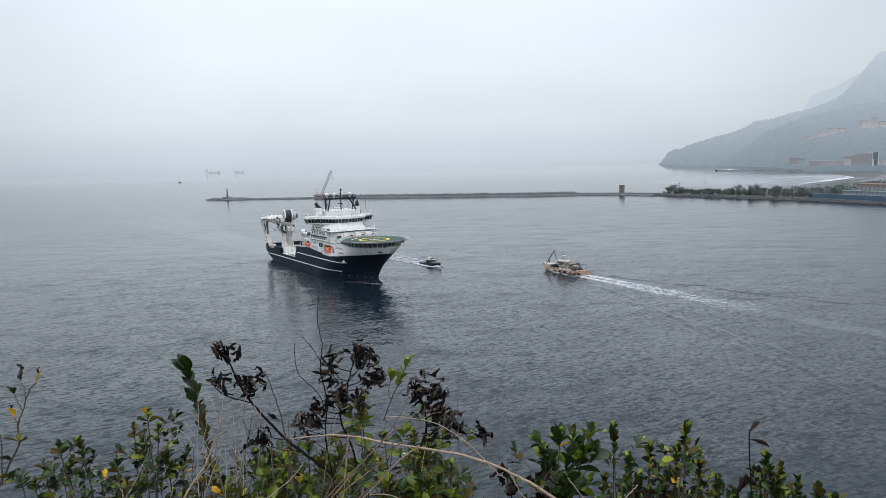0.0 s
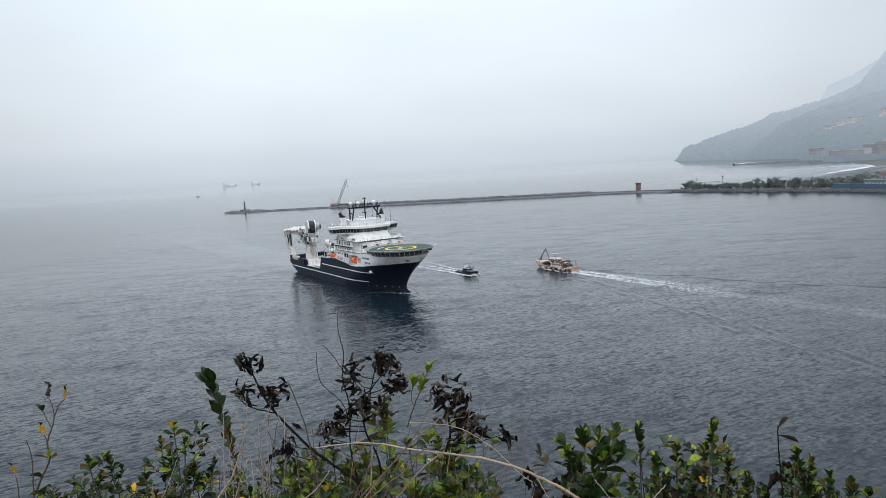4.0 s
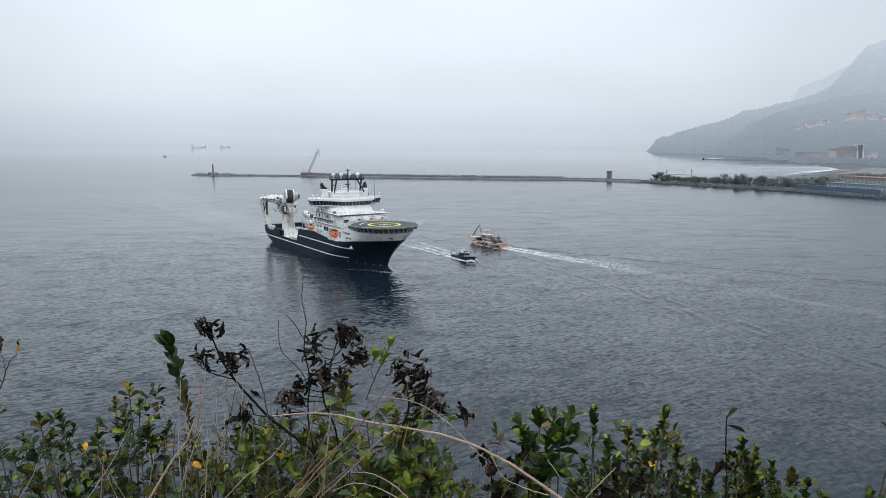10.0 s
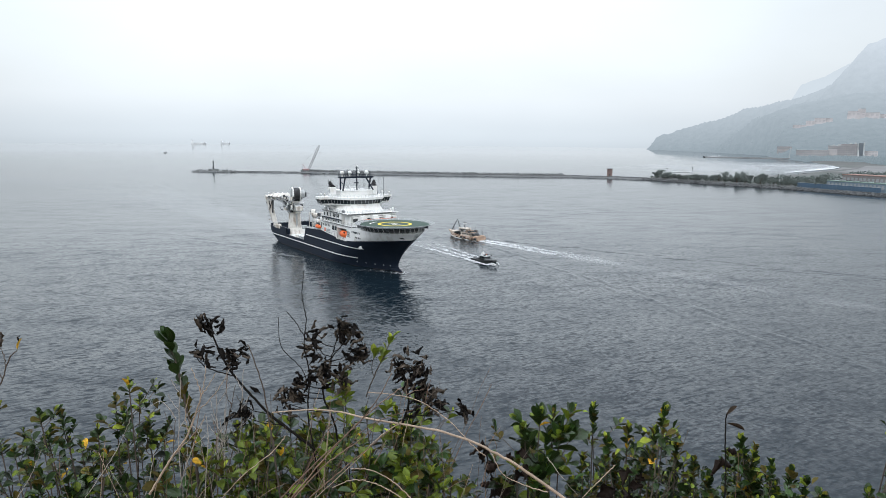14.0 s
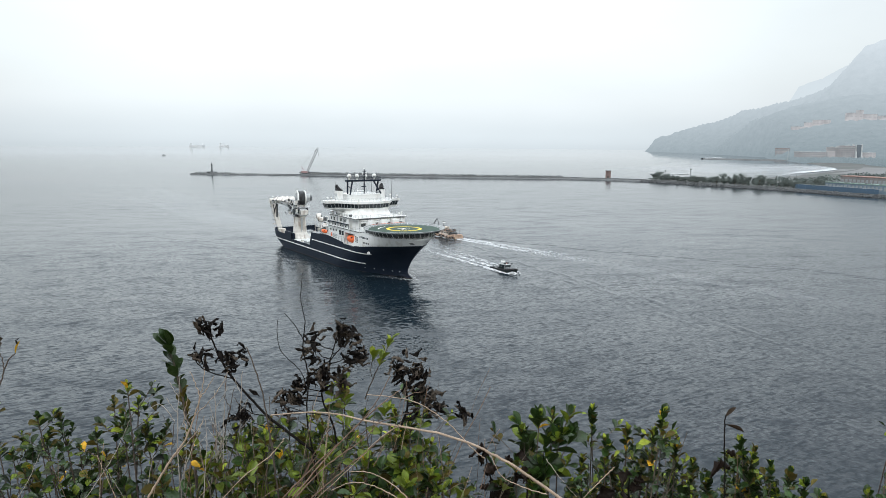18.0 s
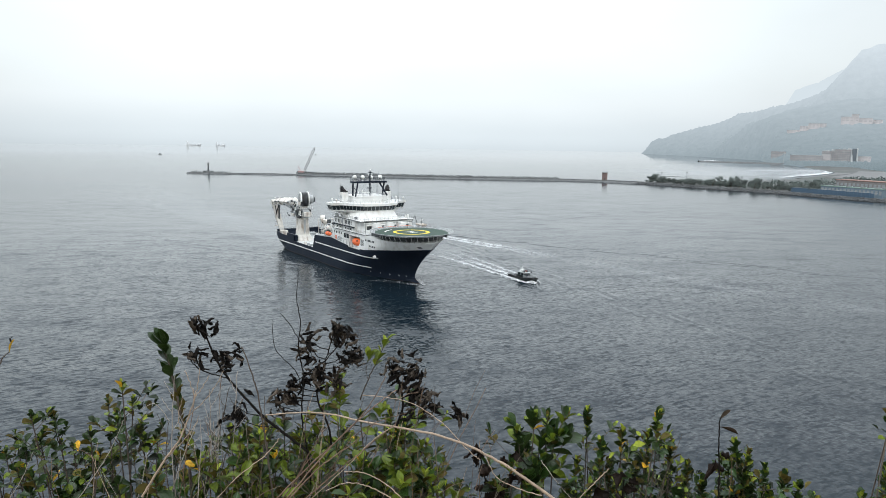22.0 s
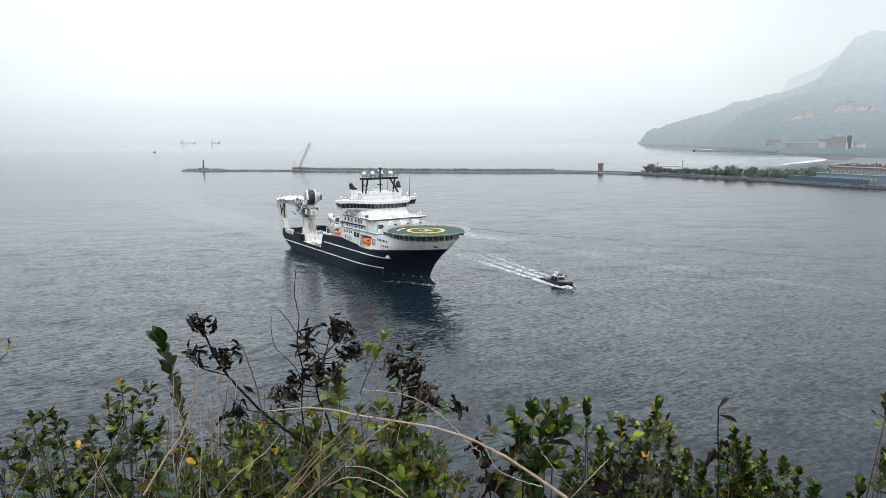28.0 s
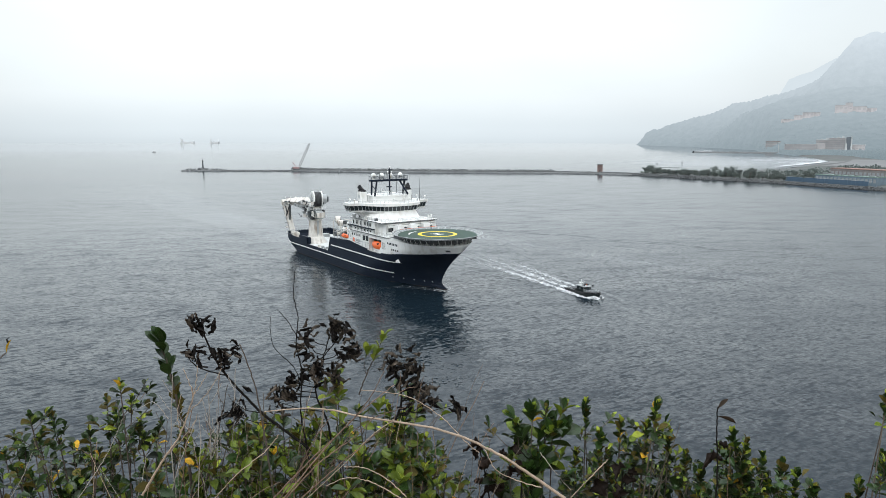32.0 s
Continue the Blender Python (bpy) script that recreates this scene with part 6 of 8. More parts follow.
def build_pilot_foam():
    ob = thing("boat_wake", pose(-11, 310, 0, 0, 0, -60), "white wake spreading behind the pilot boat", "wake", kind="stuff")
    for s in (-1, 1):
        rows, den = [], []
        for k in range(37):
            u = k / 36
            x = 6.6 - 82 * u
            y = s * (0.2 + min(2.2, 12 * u) + 4.6 * u)
            w = 0.8 + 2.2 * u ** 0.7
            wob = 0.9 * noise.noise(Vector((x * 0.16, s, 0)))
            rows.append([(x, y + wob - s * w, 0.10), (x, y + wob, 0.22 * (1 - u) + 0.08), (x, y + wob + s * w, 0.06)])
            d = (1.35 - 0.4 * u) * (1.2 if s < 0 else 0.85) * max(0, 1 - u ** 1.6) * (0.8 + 0.4 * noise.noise(Vector((x * 0.2, s * 4, 1))))
            den.append([d * 0.3, d * 0.9, 0.0])
        foam_strip("bow_wash", rows, den, FOAM, "", ob)
    rows, den = [], []
    for k in range(33):
        u = k / 32
        x = -6.8 - 74 * u
        w = 1.3 + 1.5 * u
        rows.append([(x, y * w + 0.5 * noise.noise(Vector((x * 0.1, 5, 0))), 0.12) for y in (-1, -0.5, 0, 0.5, 1)])
        d = (1.15 - 0.5 * u) * max(0, 1.0 - u ** 1.5) * (0.85 + 0.5 * noise.noise(Vector((x * 0.17, 2, 1))))
        den.append([d * 0.3, d * 0.8, d * 0.72, d * 0.8, d * 0.3])
    foam_strip("propeller_wash", rows, den, FOAM, "", ob)
    # water thrown up at the bow and along the sides
    for s in (-1, 1):
        rows, den = [], []
        for k in range(25):
            u = k / 24
            x = 8.9 - 17.4 * u
            y = s * (0.15 + 2.3 * min(1, u * 3.2) ** 0.8)
            high = 1.05 * math.sin(min(1, u * 4 + 0.15) * 3.0) * (1 - u) + 0.15
            rows.append([(x, y, 0.1 + high * 0.5), (x - 0.3, y + s * 0.35, high + 0.08 * noise.noise(Vector((k, s, 0)))), (x - 0.5, y + s * (0.9 + 0.8 * u), 0.15), (x - 0.8, y + s * (1.5 + 1.6 * u), 0.05)])
            den.append([0.8, 1.0, 0.8, 0.0])
        foam_strip("bow_spray", rows, den, FOAM, "", ob)
    wave_train(ob, 6, 120, 4, 18, 6, 1.7, 0.26, 52)
    return ob


PILOT_FOAM = build_pilot_foam()


def build_trawler():
    L = 22
    ob = thing("fishing_boat", pose(42, 288, 0, 0, 0, 131), "rusty cream wooden fishing boat heading out with raised booms", "boat")
    part("hull", boat_hull(L, 2.9, 1.7, 3.6, 0.9), RUST, ob, "rust-streaked orange-brown hull")
    part("deck", boat_deck(L, 2.9, 1.2, 2.6, 0.9), DARK, ob)
    for s in (-1, 1):
        bm = B()
        tube(bm, [(-10.6, s * 2.65, 1.72), (-4, s * 2.92, 1.75), (2, s * 2.9, 1.95), (6, s * 2.1, 2.6), (9.4, s * 0.8, 3.4), (11, s * 0.1, 3.75)], 0.16, 6)
        part("gunwale", bm, RUST, ob)
        part("strake", tube(B(), [(-10.4, s * 2.6, 0.9), (0, s * 2.86, 1.0), (6, s * 1.95, 1.5), (9.6, s * 0.55, 2.2)], 0.14, 6), TAN, ob)
    part("forecastle", prism(B(), [(5.4, -2.1), (8.4, -1.2), (10.4, 0), (8.4, 1.2), (5.4, 2.1)], 2.0, 3.6, 1.05, (7, 0)), TAN, ob)
    cab = part("deckhouse", box(B(), -5.4, 1.2, -1.9, 1.9, 1.2, 3.7, 0.15), TAN, ob, "weathered cream deckhouse")
    window_row(cab, (-5.8, -1.92, 2.6), (1.4, -1.92, 2.6), 6, 0.7, 0.7)
    window_row(cab, (1.4, 1.92, 2.6), (-5.8, 1.92, 2.6), 6, 0.7, 0.7)
    wh = part("wheelhouse", box(B(), -2.2, 2.2, -1.5, 1.5, 3.9, 5.7, 0.15), TAN, ob)
    window_row(wh, (2.22, -1.4, 4.6), (2.22, 1.4, 4.6), 4, 0.5, 0.7)
    window_row(wh, (2.0, 1.52, 4.6), (-2.0, 1.52, 4.6), 4, 0.7, 0.7)
    part("wheelhouse_roof", box(B(), -2.6, 2.7, -1.8, 1.8, 5.7, 5.9), TAN, wh)
    part("awning", box(B(), -6.6, -2.4, -2.1, 2.1, 3.95, 4.1), RUST, ob)
    part("mast", tube(B(), [(0, 0, 5.8), (0, 0, 9.6)], [0.16, 0.08]), DARK, ob)
    part("radar", box(B(), -0.3, 0.3, -0.9, 0.9, 8.2, 8.5), WHITE, ob)
    part("cross_tree", tube(B(), [(0, -1, 9.0), (0, 1, 9.0)], 0.07, 4), DARK, ob)
    part("cargo_boom", tube(B(), [(8.4, 0.9, 3.2), (4.6, 0.4, 10.6)], [0.22, 0.15]), DARK, ob, "raised dark boom")
    part("cargo_boom", tube(B(), [(3.2, -0.6, 2.4), (5.4, -0.5, 10.0)], [0.2, 0.14]), DARK, ob)
    part("boom_post", tube(B(), [(7.6, 0, 2.0), (7.6, 0, 6.6)], 0.18), DARK, ob)
    for a, b in (((4.6, 0.4, 10.6), (0, 0, 9.4)), ((4.6, 0.4, 10.6), (10.6, 0, 3.6)), ((0, 0, 9.4), (-10, 0, 2.4)), ((5.4, -0.5, 10.0), (7.6, 0, 6.5))):
        part("stay", tube(B(), [a, b], 0.035, 3), DARK, ob)
    for k in range(9):
        part("net_bundle", ball(B(), (3.6 + 0.45 * (k % 4), -1.5 + 0.4 * k, 2.3 + 0.35 * (k % 3)), 0.85, 7, (1.2, 0.9, 0.8)), NET, ob, "bundle of black netting")
    for k in range(6):
        part("net_bundle", ball(B(), (-9.0 + 0.5 * (k % 3), -1.3 + 0.55 * k, 1.9 + 0.3 * (k % 2)), 0.75, 7, (1.2, 0.9, 0.8)), NET, ob)
    part("bulwark_box", box(B(), -10.6, -8.2, -2.3, 2.5, 1.2, 2.5, 0.12), RUST, ob, "rusty gear box across the stern")
    for k in range(7):
        x = -9.8 + k * 2.3
        part("hull_patch", box(B(), x - 0.7, x + 0.7, 2.72, 2.98, 0.45 + 0.12 * (k % 3), 1.5, 0.05), (DARK, RUST, TAN, BOATDARK)[k % 4], ob)
    for x in (-4.8, -3.2, -1.4):
        part("roof_gear", box(B(), x - 0.5, x + 0.5, -1.0, 1.1, 4.1, 4.8, 0.1), (RUST, DARK, TAN)[int(-x) % 3], ob)
    for x, y in ((-4.9, 1.6), (-2.4, 1.5), (1.6, -1.2), (-5.8, -1.4)):
        part("pole", tube(B(), [(x, y, 3.6), (x + 0.15, y, 7.2)], 0.07, 4), DARK, ob)
    part("winch", drum(B(), (-7, 0, 2.9), (0, 1, 0), 0.7, 1.6, 14), DARK, ob)
    for x in (-9.4, -6.2):
        part("stern_post", tube(B(), [(x, 1.8, 1.2), (x, 1.8, 5.2)], 0.13), DARK, ob)
        part("stern_post", tube(B(), [(x, -1.8, 1.2), (x, -1.8, 5.2)], 0.13), DARK, ob)
    part("stern_frame", tube(tube(B(), [(-9.4, -1.8, 5.2), (-9.4, 1.8, 5.2)], 0.12), [(-9.4, 1.8, 5.2), (-6.2, 1.8, 5.2)], 0.1), DARK, ob)
    for x in (-10, -8, -5.5, -3, -0.5, 2):
        part("fender_tyre", drum(B(), (x, 2.95, 0.95), (0, 1, 0), 0.38, 0.14, 12), BLACK, ob)
    rng = random.Random(17)
    for k in range(80):
        x, y = rng.uniform(-10, 6), rng.uniform(-2.3, 2.3)
        z = 1.3 if (x < -6.4 or x > 2) else 3.95
        a, c = rng.uniform(0.15, 0.5), rng.uniform(0.3, 1.1)
        part("deck_gear", box(B(), x - a, x + a, y - a, y + a, z, z + c, 0.04), rng.choice((DARK, NET, RUST, RUST, TAN, BARK, STEEL)), ob)
    rail(ob, [(-2.3, -1.6, 5.9), (2.4, -1.6, 5.9), (2.4, 1.6, 5.9), (-2.3, 1.6, 5.9)], 0.7, 1.2, STEEL)
    for x, y, c in ((-4.4, 0.6, ORANGE), (-5.4, -0.7, BLUEWALL), (-3.4, -0.9, WHITE)):
        part("deck_crate", box(B(), x - 0.4, x + 0.4, y - 0.35, y + 0.35, 4.1, 4.65, 0.05), c, ob)
    return ob


TRAWLER = squat(build_trawler(), 0.84, 1.1)


def build_trawler_foam():
    ob = thing("boat_wake", pose(42, 288, 0, 0, 0, 131), "white wake trailing behind the fishing boat", "wake", kind="stuff")
    for s in (-1, 1):
        rows, den = [], []
        for k in range(19):
            u = k / 18
            x = 9.6 - 30 * u
            y = s * (0.6 + min(2.4, 9 * u) + 2 * u)
            rows.append([(x, y - s * 0.9, 0.1), (x, y, 0.16 + 0.5 * max(0, 1 - 4 * u)), (x, y + s * (1.2 + u), 0.06)])
            den.append([1.0 * (1 - u), 1.5 * (1 - u), 0.0])
        foam_strip("bow_wash", rows, den, FOAM, "", ob)
    for s, off, dens in ((-1, 1.7, 0.95), (1, 1.7, 1.0)):
        rows, den = [], []
        for k in range(41):
            u = k / 40
            x = -10 - 80 * u
            w = 1.7 + 2.2 * u
            c = s * off * (1 + 1.0 * u) + 0.9 * noise.noise(Vector((x * 0.07, s * 3, 0)))
            rows.append([(x, c - w * 1.4, 0.07), (x, c - w * 0.4, 0.12), (x, c + w * 0.4, 0.12), (x, c + w * 1.4, 0.07)])
            d = (0.95 - 0.25 * u) * dens * max(0, 1 - u ** 1.8) * (0.85 + 0.5 * noise.noise(Vector((x * 0.15, s, 1))))
            den.append([0, d, d, 0])
        foam_strip("propeller_wash", rows, den, FOAM, "", ob)
    # the calmer, thinly foamed track further back
    rows, den = [], []
    for k in range(51):
        u = k / 50
        x = -14 - 330 * u
        w = 3.2 + 7.5 * u
        c = 2.5 * noise.noise(Vector((x * 0.02, 9, 0)))
        rows.append([(x, c + o * w, 0.05) for o in (-1, -0.5, 0.5, 1)])
        d = 1.0 * min(1, u * 8) * (1 - u) ** 0.9
        den.append([0, d, d, 0])
    foam_strip("track", rows, den, SLICK, "", ob)
    wave_train(ob, 8, 260, 5, 46, 9, 2.1, 0.34, 53)
    return ob


TRAWLER_FOAM = build_trawler_foam()


# ---- a swallow that darts past ----
def build_bird():
    ob = thing("swallow", pose(-60, 5.2, 48.5), "small black swallow in fast flight", "bird")
    bm = B()
    rows = []
    for x, r in ((-0.055, 0.004), (-0.045, 0.010), (-0.02, 0.017), (0.015, 0.020), (0.04, 0.016), (0.055, 0.013), (0.068, 0.008), (0.078, 0.002)):
        rows.append([(x, math.cos(a) * r, math.sin(a) * r * 0.9 + 0.004 * (x > 0.05)) for a in frange(0, math.tau, 11)])
    grid(bm, rows)
    part("body", bm, BIRD, ob, smooth=True)
    for s in (-1, 1):
        bm = B()
        outline = [(-0.045, 0), (-0.075, s * 0.004), (-0.125, s * 0.026), (-0.085, s * 0.016), (-0.05, s * 0.012)]
        prism(bm, outline, -0.001, 0.001)
        part("tail_feather", bm, BIRD, ob)
    wings = []
    for s in (-1, 1):
        bm = B()
        lead, trail = [(0.04, 0), (0.055, 0.05), (0.035, 0.09), (-0.03, 0.15), (-0.075, 0.175)], [(-0.02, 0), (-0.015, 0.05), (-0.02, 0.085), (-0.05, 0.13), (-0.075, 0.175)]
        grid(bm, [[(a[0], s * a[1], 0.002), ((a[0] + b[0]) / 2, s * (a[1] + b[1]) / 2, 0.006), (b[0], s * b[1], 0.0)] for a, b in zip(lead, trail)])
        w = part("wing", bm, BIRD, ob)
        sol = w.modifiers.new("thick", "SOLIDIFY")
        sol.thickness = 0.002
        wings.append((w, s))
    return ob, wings


SWALLOW, WINGS = build_bird()

# ---- hillside and plants before the camera: places from the eye ----
SHRUB_WEST = [(-1.24, 1.94, -0.83), (-1.21, 2.01, -0.86), (-1.31, 1.97, -0.90), (-1.27, 2.02, -0.94), (-1.05, 2.03, -0.81), (-0.94, 1.90, -0.71), (-1.03, 1.88, -0.85), (-1.20, 2.08, -0.99), (-0.98, 1.94, -0.84), (-0.91, 1.94, -0.85), (-0.94, 2.12, -0.98), (-1.07, 1.99, -0.98), (-1.26, 2.08, -1.04), (-1.33, 1.99, -1.02), (-0.94, 2.03, -1.03), (-0.80, 1.92, -0.94), (-1.43, 2.03, -0.97), (-1.00, 2.09, -0.83)]
SHRUB_WEST_LOW = [(-1.23, 1.91, -1.02), (-1.12, 1.96, -1.05), (-0.99, 1.94, -1.04), (-0.81, 1.80, -0.96), (-1.40, 1.96, -1.05), (-0.78, 1.92, -1.01)]
SHRUB_MIDDLE = [(-0.61, 1.85, -0.82), (-0.51, 1.79, -0.81), (-0.49, 1.99, -0.86), (-0.42, 1.89, -0.86), (-0.38, 1.95, -0.85), (-0.16, 1.97, -0.82), (-0.11, 1.89, -0.82), (-0.05, 2.00, -0.93)]
SHRUB_MIDDLE_TOP = [(-0.32, 1.99, -0.76), (-0.24, 1.87, -0.78), (-0.33, 1.99, -0.73), (-0.10, 1.98, -0.76)]
SPRIG_FRESH = [(-0.249, 1.95, -0.767), (-0.223, 1.95, -0.696), (-0.198, 1.95, -0.647), (-0.174, 1.95, -0.588)]
SPRIG_FRESH_SIDE = [(-0.226, 1.95, -0.703), (-0.232, 1.95, -0.675), (-0.223, 1.95, -0.635)]
SHRUB_MIDDLE_LOW = [(-0.31, 1.70, -0.83), (-0.22, 1.71, -0.84), (-0.13, 1.73, -0.85), (-0.45, 1.91, -0.99), (-0.51, 1.78, -0.91), (-0.62, 1.83, -0.95), (-0.05, 1.75, -0.90), (-0.69, 1.80, -0.89), (-0.29, 1.77, -0.95), (-0.16, 1.76, -0.94), (0.01, 1.82, -0.97), (-0.57, 1.82, -0.87)]
SHRUB_EAST = [(0.24, 2.05, -0.91), (0.28, 1.99, -0.83), (0.33, 2.05, -0.85), (0.35, 2.04, -0.92), (0.27, 2.07, -0.97), (0.31, 1.99, -0.96), (0.20, 1.87, -0.93), (0.18, 2.04, -1.10), (0.29, 2.06, -1.11)]
SHRUB_FAR_EAST = [(0.50, 2.25, -0.91), (0.53, 2.17, -0.99), (0.61, 2.20, -0.96), (0.69, 2.08, -0.85), (0.71, 2.23, -0.98), (0.77, 2.17, -0.99), (0.80, 2.10, -1.03), (0.43, 2.05, -1.00), (0.58, 2.23, -1.09), (0.69, 2.27, -1.11), (0.83, 2.05, -1.07), (0.78, 2.22, -1.15)]
SHRUB_EDGE = [(0.94, 2.08, -0.94), (0.96, 2.02, -0.95), (1.03, 2.05, -1.01), (1.15, 2.16, -1.09), (1.22, 2.19, -1.14), (0.94, 1.99, -1.02), (1.09, 2.13, -1.13), (1.17, 1.99, -1.09)]
SHRUB_BACK_WEST = [(-1.64, 2.40, -1.17), (-1.47, 2.31, -1.11), (-1.45, 2.44, -1.15), (-1.38, 2.47, -1.23), (-1.21, 2.35, -1.13), (-1.19, 2.47, -1.21), (-1.01, 2.30, -1.16), (-0.90, 2.25, -1.08), (-1.57, 2.37, -1.25), (-1.32, 2.24, -1.18), (-1.18, 2.28, -1.19), (-1.04, 2.33, -1.24)]
SHRUB_BACK_MIDDLE = [(-0.83, 2.33, -1.14), (-0.69, 2.22, -1.06), (-0.59, 2.19, -1.03), (-0.54, 2.39, -1.14), (-0.40, 2.26, -1.04), (-0.33, 2.41, -1.11), (-0.22, 2.40, -1.10), (-0.11, 2.27, -1.09), (-0.01, 2.29, -1.16), (0.07, 2.30, -1.21), (-0.69, 2.33, -1.23), (-0.48, 2.32, -1.20), (-0.28, 2.31, -1.20), (-0.09, 2.33, -1.22)]
SHRUB_BACK_EAST = [(0.56, 2.56, -1.32), (0.60, 2.45, -1.22), (0.66, 2.43, -1.27), (0.74, 2.50, -1.26), (0.77, 2.39, -1.21), (0.84, 2.40, -1.17), (0.96, 2.56, -1.35), (0.47, 2.46, -1.34), (1.11, 2.46, -1.27), (1.13, 2.33, -1.23), (1.01, 2.43, -1.35)]
SHRUB_CORNER = [(1.455, 2.12, -0.83), (1.37, 1.98, -1.00), (1.47, 2.13, -1.05), (1.40, 2.13, -1.14), (1.28, 1.99, -1.12)]
TALL_TWIG = [(-0.378, 1.850, -1.080), (-0.386, 1.850, -0.920), (-0.404, 1.850, -0.782), (-0.397, 1.850, -0.664), (-0.410, 1.850, -0.581), (-0.403, 1.850, -0.507), (-0.413, 1.850, -0.434), (-0.406, 1.850, -0.363)]
TWIG_FORK = [(-0.403, 1.850, -0.564), (-0.430, 1.850, -0.515), (-0.460, 1.850, -0.479)]
TWIG_SIDE = [(-0.405, 1.860, -0.701), (-0.421, 1.860, -0.650), (-0.478, 1.860, -0.584), (-0.483, 1.860, -0.501)]
LEAFY_BRANCH = [(-0.748, 1.900, -1.109), (-0.754, 1.900, -0.927), (-0.773, 1.900, -0.786), (-0.795, 1.900, -0.664), (-0.816, 1.900, -0.583)]
DEAD_BRANCH = [(-0.366, 1.850, -0.903), (-0.493, 1.850, -0.803), (-0.577, 1.850, -0.714), (-0.637, 1.850, -0.630), (-0.664, 1.850, -0.564), (-0.677, 1.850, -0.518)]
DEAD_SIDE = [(-0.607, 1.850, -0.672), (-0.671, 1.850, -0.655), (-0.709, 1.850, -0.630), (-0.723, 1.850, -0.597)]
DEAD_STEM = [(-0.310, 1.880, -1.097), (-0.329, 1.880, -0.847), (-0.366, 1.880, -0.726), (-0.339, 1.880, -0.624), (-0.312, 1.880, -0.532)]
DEAD_STEM_EAST = [(-0.177, 1.900, -1.109), (-0.157, 1.900, -0.892), (-0.119, 1.900, -0.768), (-0.138, 1.900, -0.664), (-0.154, 1.900, -0.634)]
STRAW = [(-0.467, 1.700, -0.716), (-0.333, 1.700, -0.706), (-0.199, 1.700, -0.731), (-0.006, 1.700, -0.766), (0.129, 1.700, -0.822), (0.251, 1.700, -0.902), (0.359, 1.700, -0.984)]
STRAW_LEAN = [(-0.805, 1.7, -0.954), (-0.74, 1.7, -0.85), (-0.69, 1.7, -0.777), (-0.65, 1.7, -0.67)]
STRAW_FORKS = [[(-0.65, 1.7, -0.67), (-0.662, 1.7, -0.631), (-0.673, 1.7, -0.598)],
    [(-0.65, 1.7, -0.67), (-0.64, 1.7, -0.625), (-0.635, 1.7, -0.591)],
    [(-0.65, 1.7, -0.67), (-0.629, 1.7, -0.641), (-0.611, 1.7, -0.611)],
    [(-0.671, 1.7, -0.725), (-0.609, 1.7, -0.659), (-0.573, 1.7, -0.598)],
    [(-0.69, 1.7, -0.777), (-0.696, 1.7, -0.723), (-0.682, 1.7, -0.669)],
    [(-0.727, 1.7, -0.836), (-0.663, 1.7, -0.763), (-0.642, 1.7, -0.723)]]
STRAW_CROSS = [(-0.435, 1.650, -0.963), (-0.297, 1.650, -0.790), (-0.193, 1.650, -0.682), (-0.120, 1.650, -0.622)]
STRAW_THIN = [(-0.337, 1.680, -0.981), (-0.273, 1.680, -0.820), (-0.197, 1.680, -0.734), (-0.094, 1.680, -0.695)]
STRAW_ARC = [(-0.215, 1.720, -0.664), (-0.096, 1.720, -0.680), (-0.006, 1.720, -0.735), (0.070, 1.720, -0.815), (0.100, 1.720, -0.839)]
STRAW_HANG = [(-0.540, 1.750, -0.546), (-0.507, 1.750, -0.644), (-0.489, 1.750, -0.756), (-0.472, 1.750, -0.904), (-0.461, 1.750, -1.021)]
STALK = [(0.782, 1.800, -1.059), (0.778, 1.800, -0.913), (0.769, 1.800, -0.811), (0.767, 1.800, -0.741)]
SPRIG = [(-1.406, 1.900, -0.939), (-1.363, 1.900, -0.863), (-1.331, 1.900, -0.804), (-1.331, 1.900, -0.754), (-1.309, 1.900, -0.702), (-1.287, 1.900, -0.647), (-1.260, 1.900, -0.620)]
SPRIG_SIDE = [(-1.314, 1.900, -0.705), (-1.325, 1.900, -0.677), (-1.332, 1.900, -0.656)]
SPRIG_FORK = [(-1.299, 1.900, -0.671), (-1.302, 1.900, -0.636), (-1.311, 1.900, -0.611)]
SPRIG_LOW = [(-1.333, 1.900, -0.765), (-1.333, 1.900, -0.743), (-1.339, 1.900, -0.729)]
SPRIG_BARE = [(-1.384, 1.880, -0.929), (-1.374, 1.880, -0.832), (-1.372, 1.880, -0.788), (-1.380, 1.880, -0.735)]
SPRIG_EAST = [(-1.467, 1.930, -0.952), (-1.465, 1.930, -0.906), (-1.467, 1.930, -0.866)]
CURLS_WEST = [(-0.686, 1.850, -0.508), (-0.668, 1.850, -0.528), (-0.710, 1.850, -0.592), (-0.624, 1.850, -0.594), (-0.609, 1.850, -0.604), (-0.629, 1.850, -0.630), (-0.594, 1.850, -0.751), (-0.593, 1.850, -0.791)]
CURLS_MIDDLE = [(-0.320, 1.880, -0.517), (-0.293, 1.880, -0.537), (-0.300, 1.880, -0.573), (-0.278, 1.880, -0.603), (-0.393, 1.880, -0.565), (-0.378, 1.880, -0.590), (-0.355, 1.880, -0.641), (-0.389, 1.880, -0.666), (-0.427, 1.880, -0.688), (-0.472, 1.880, -0.726), (-0.444, 1.880, -0.709), (-0.340, 1.880, -0.674), (-0.482, 1.880, -0.760), (-0.316, 1.880, -0.688), (-0.282, 1.880, -0.627)]
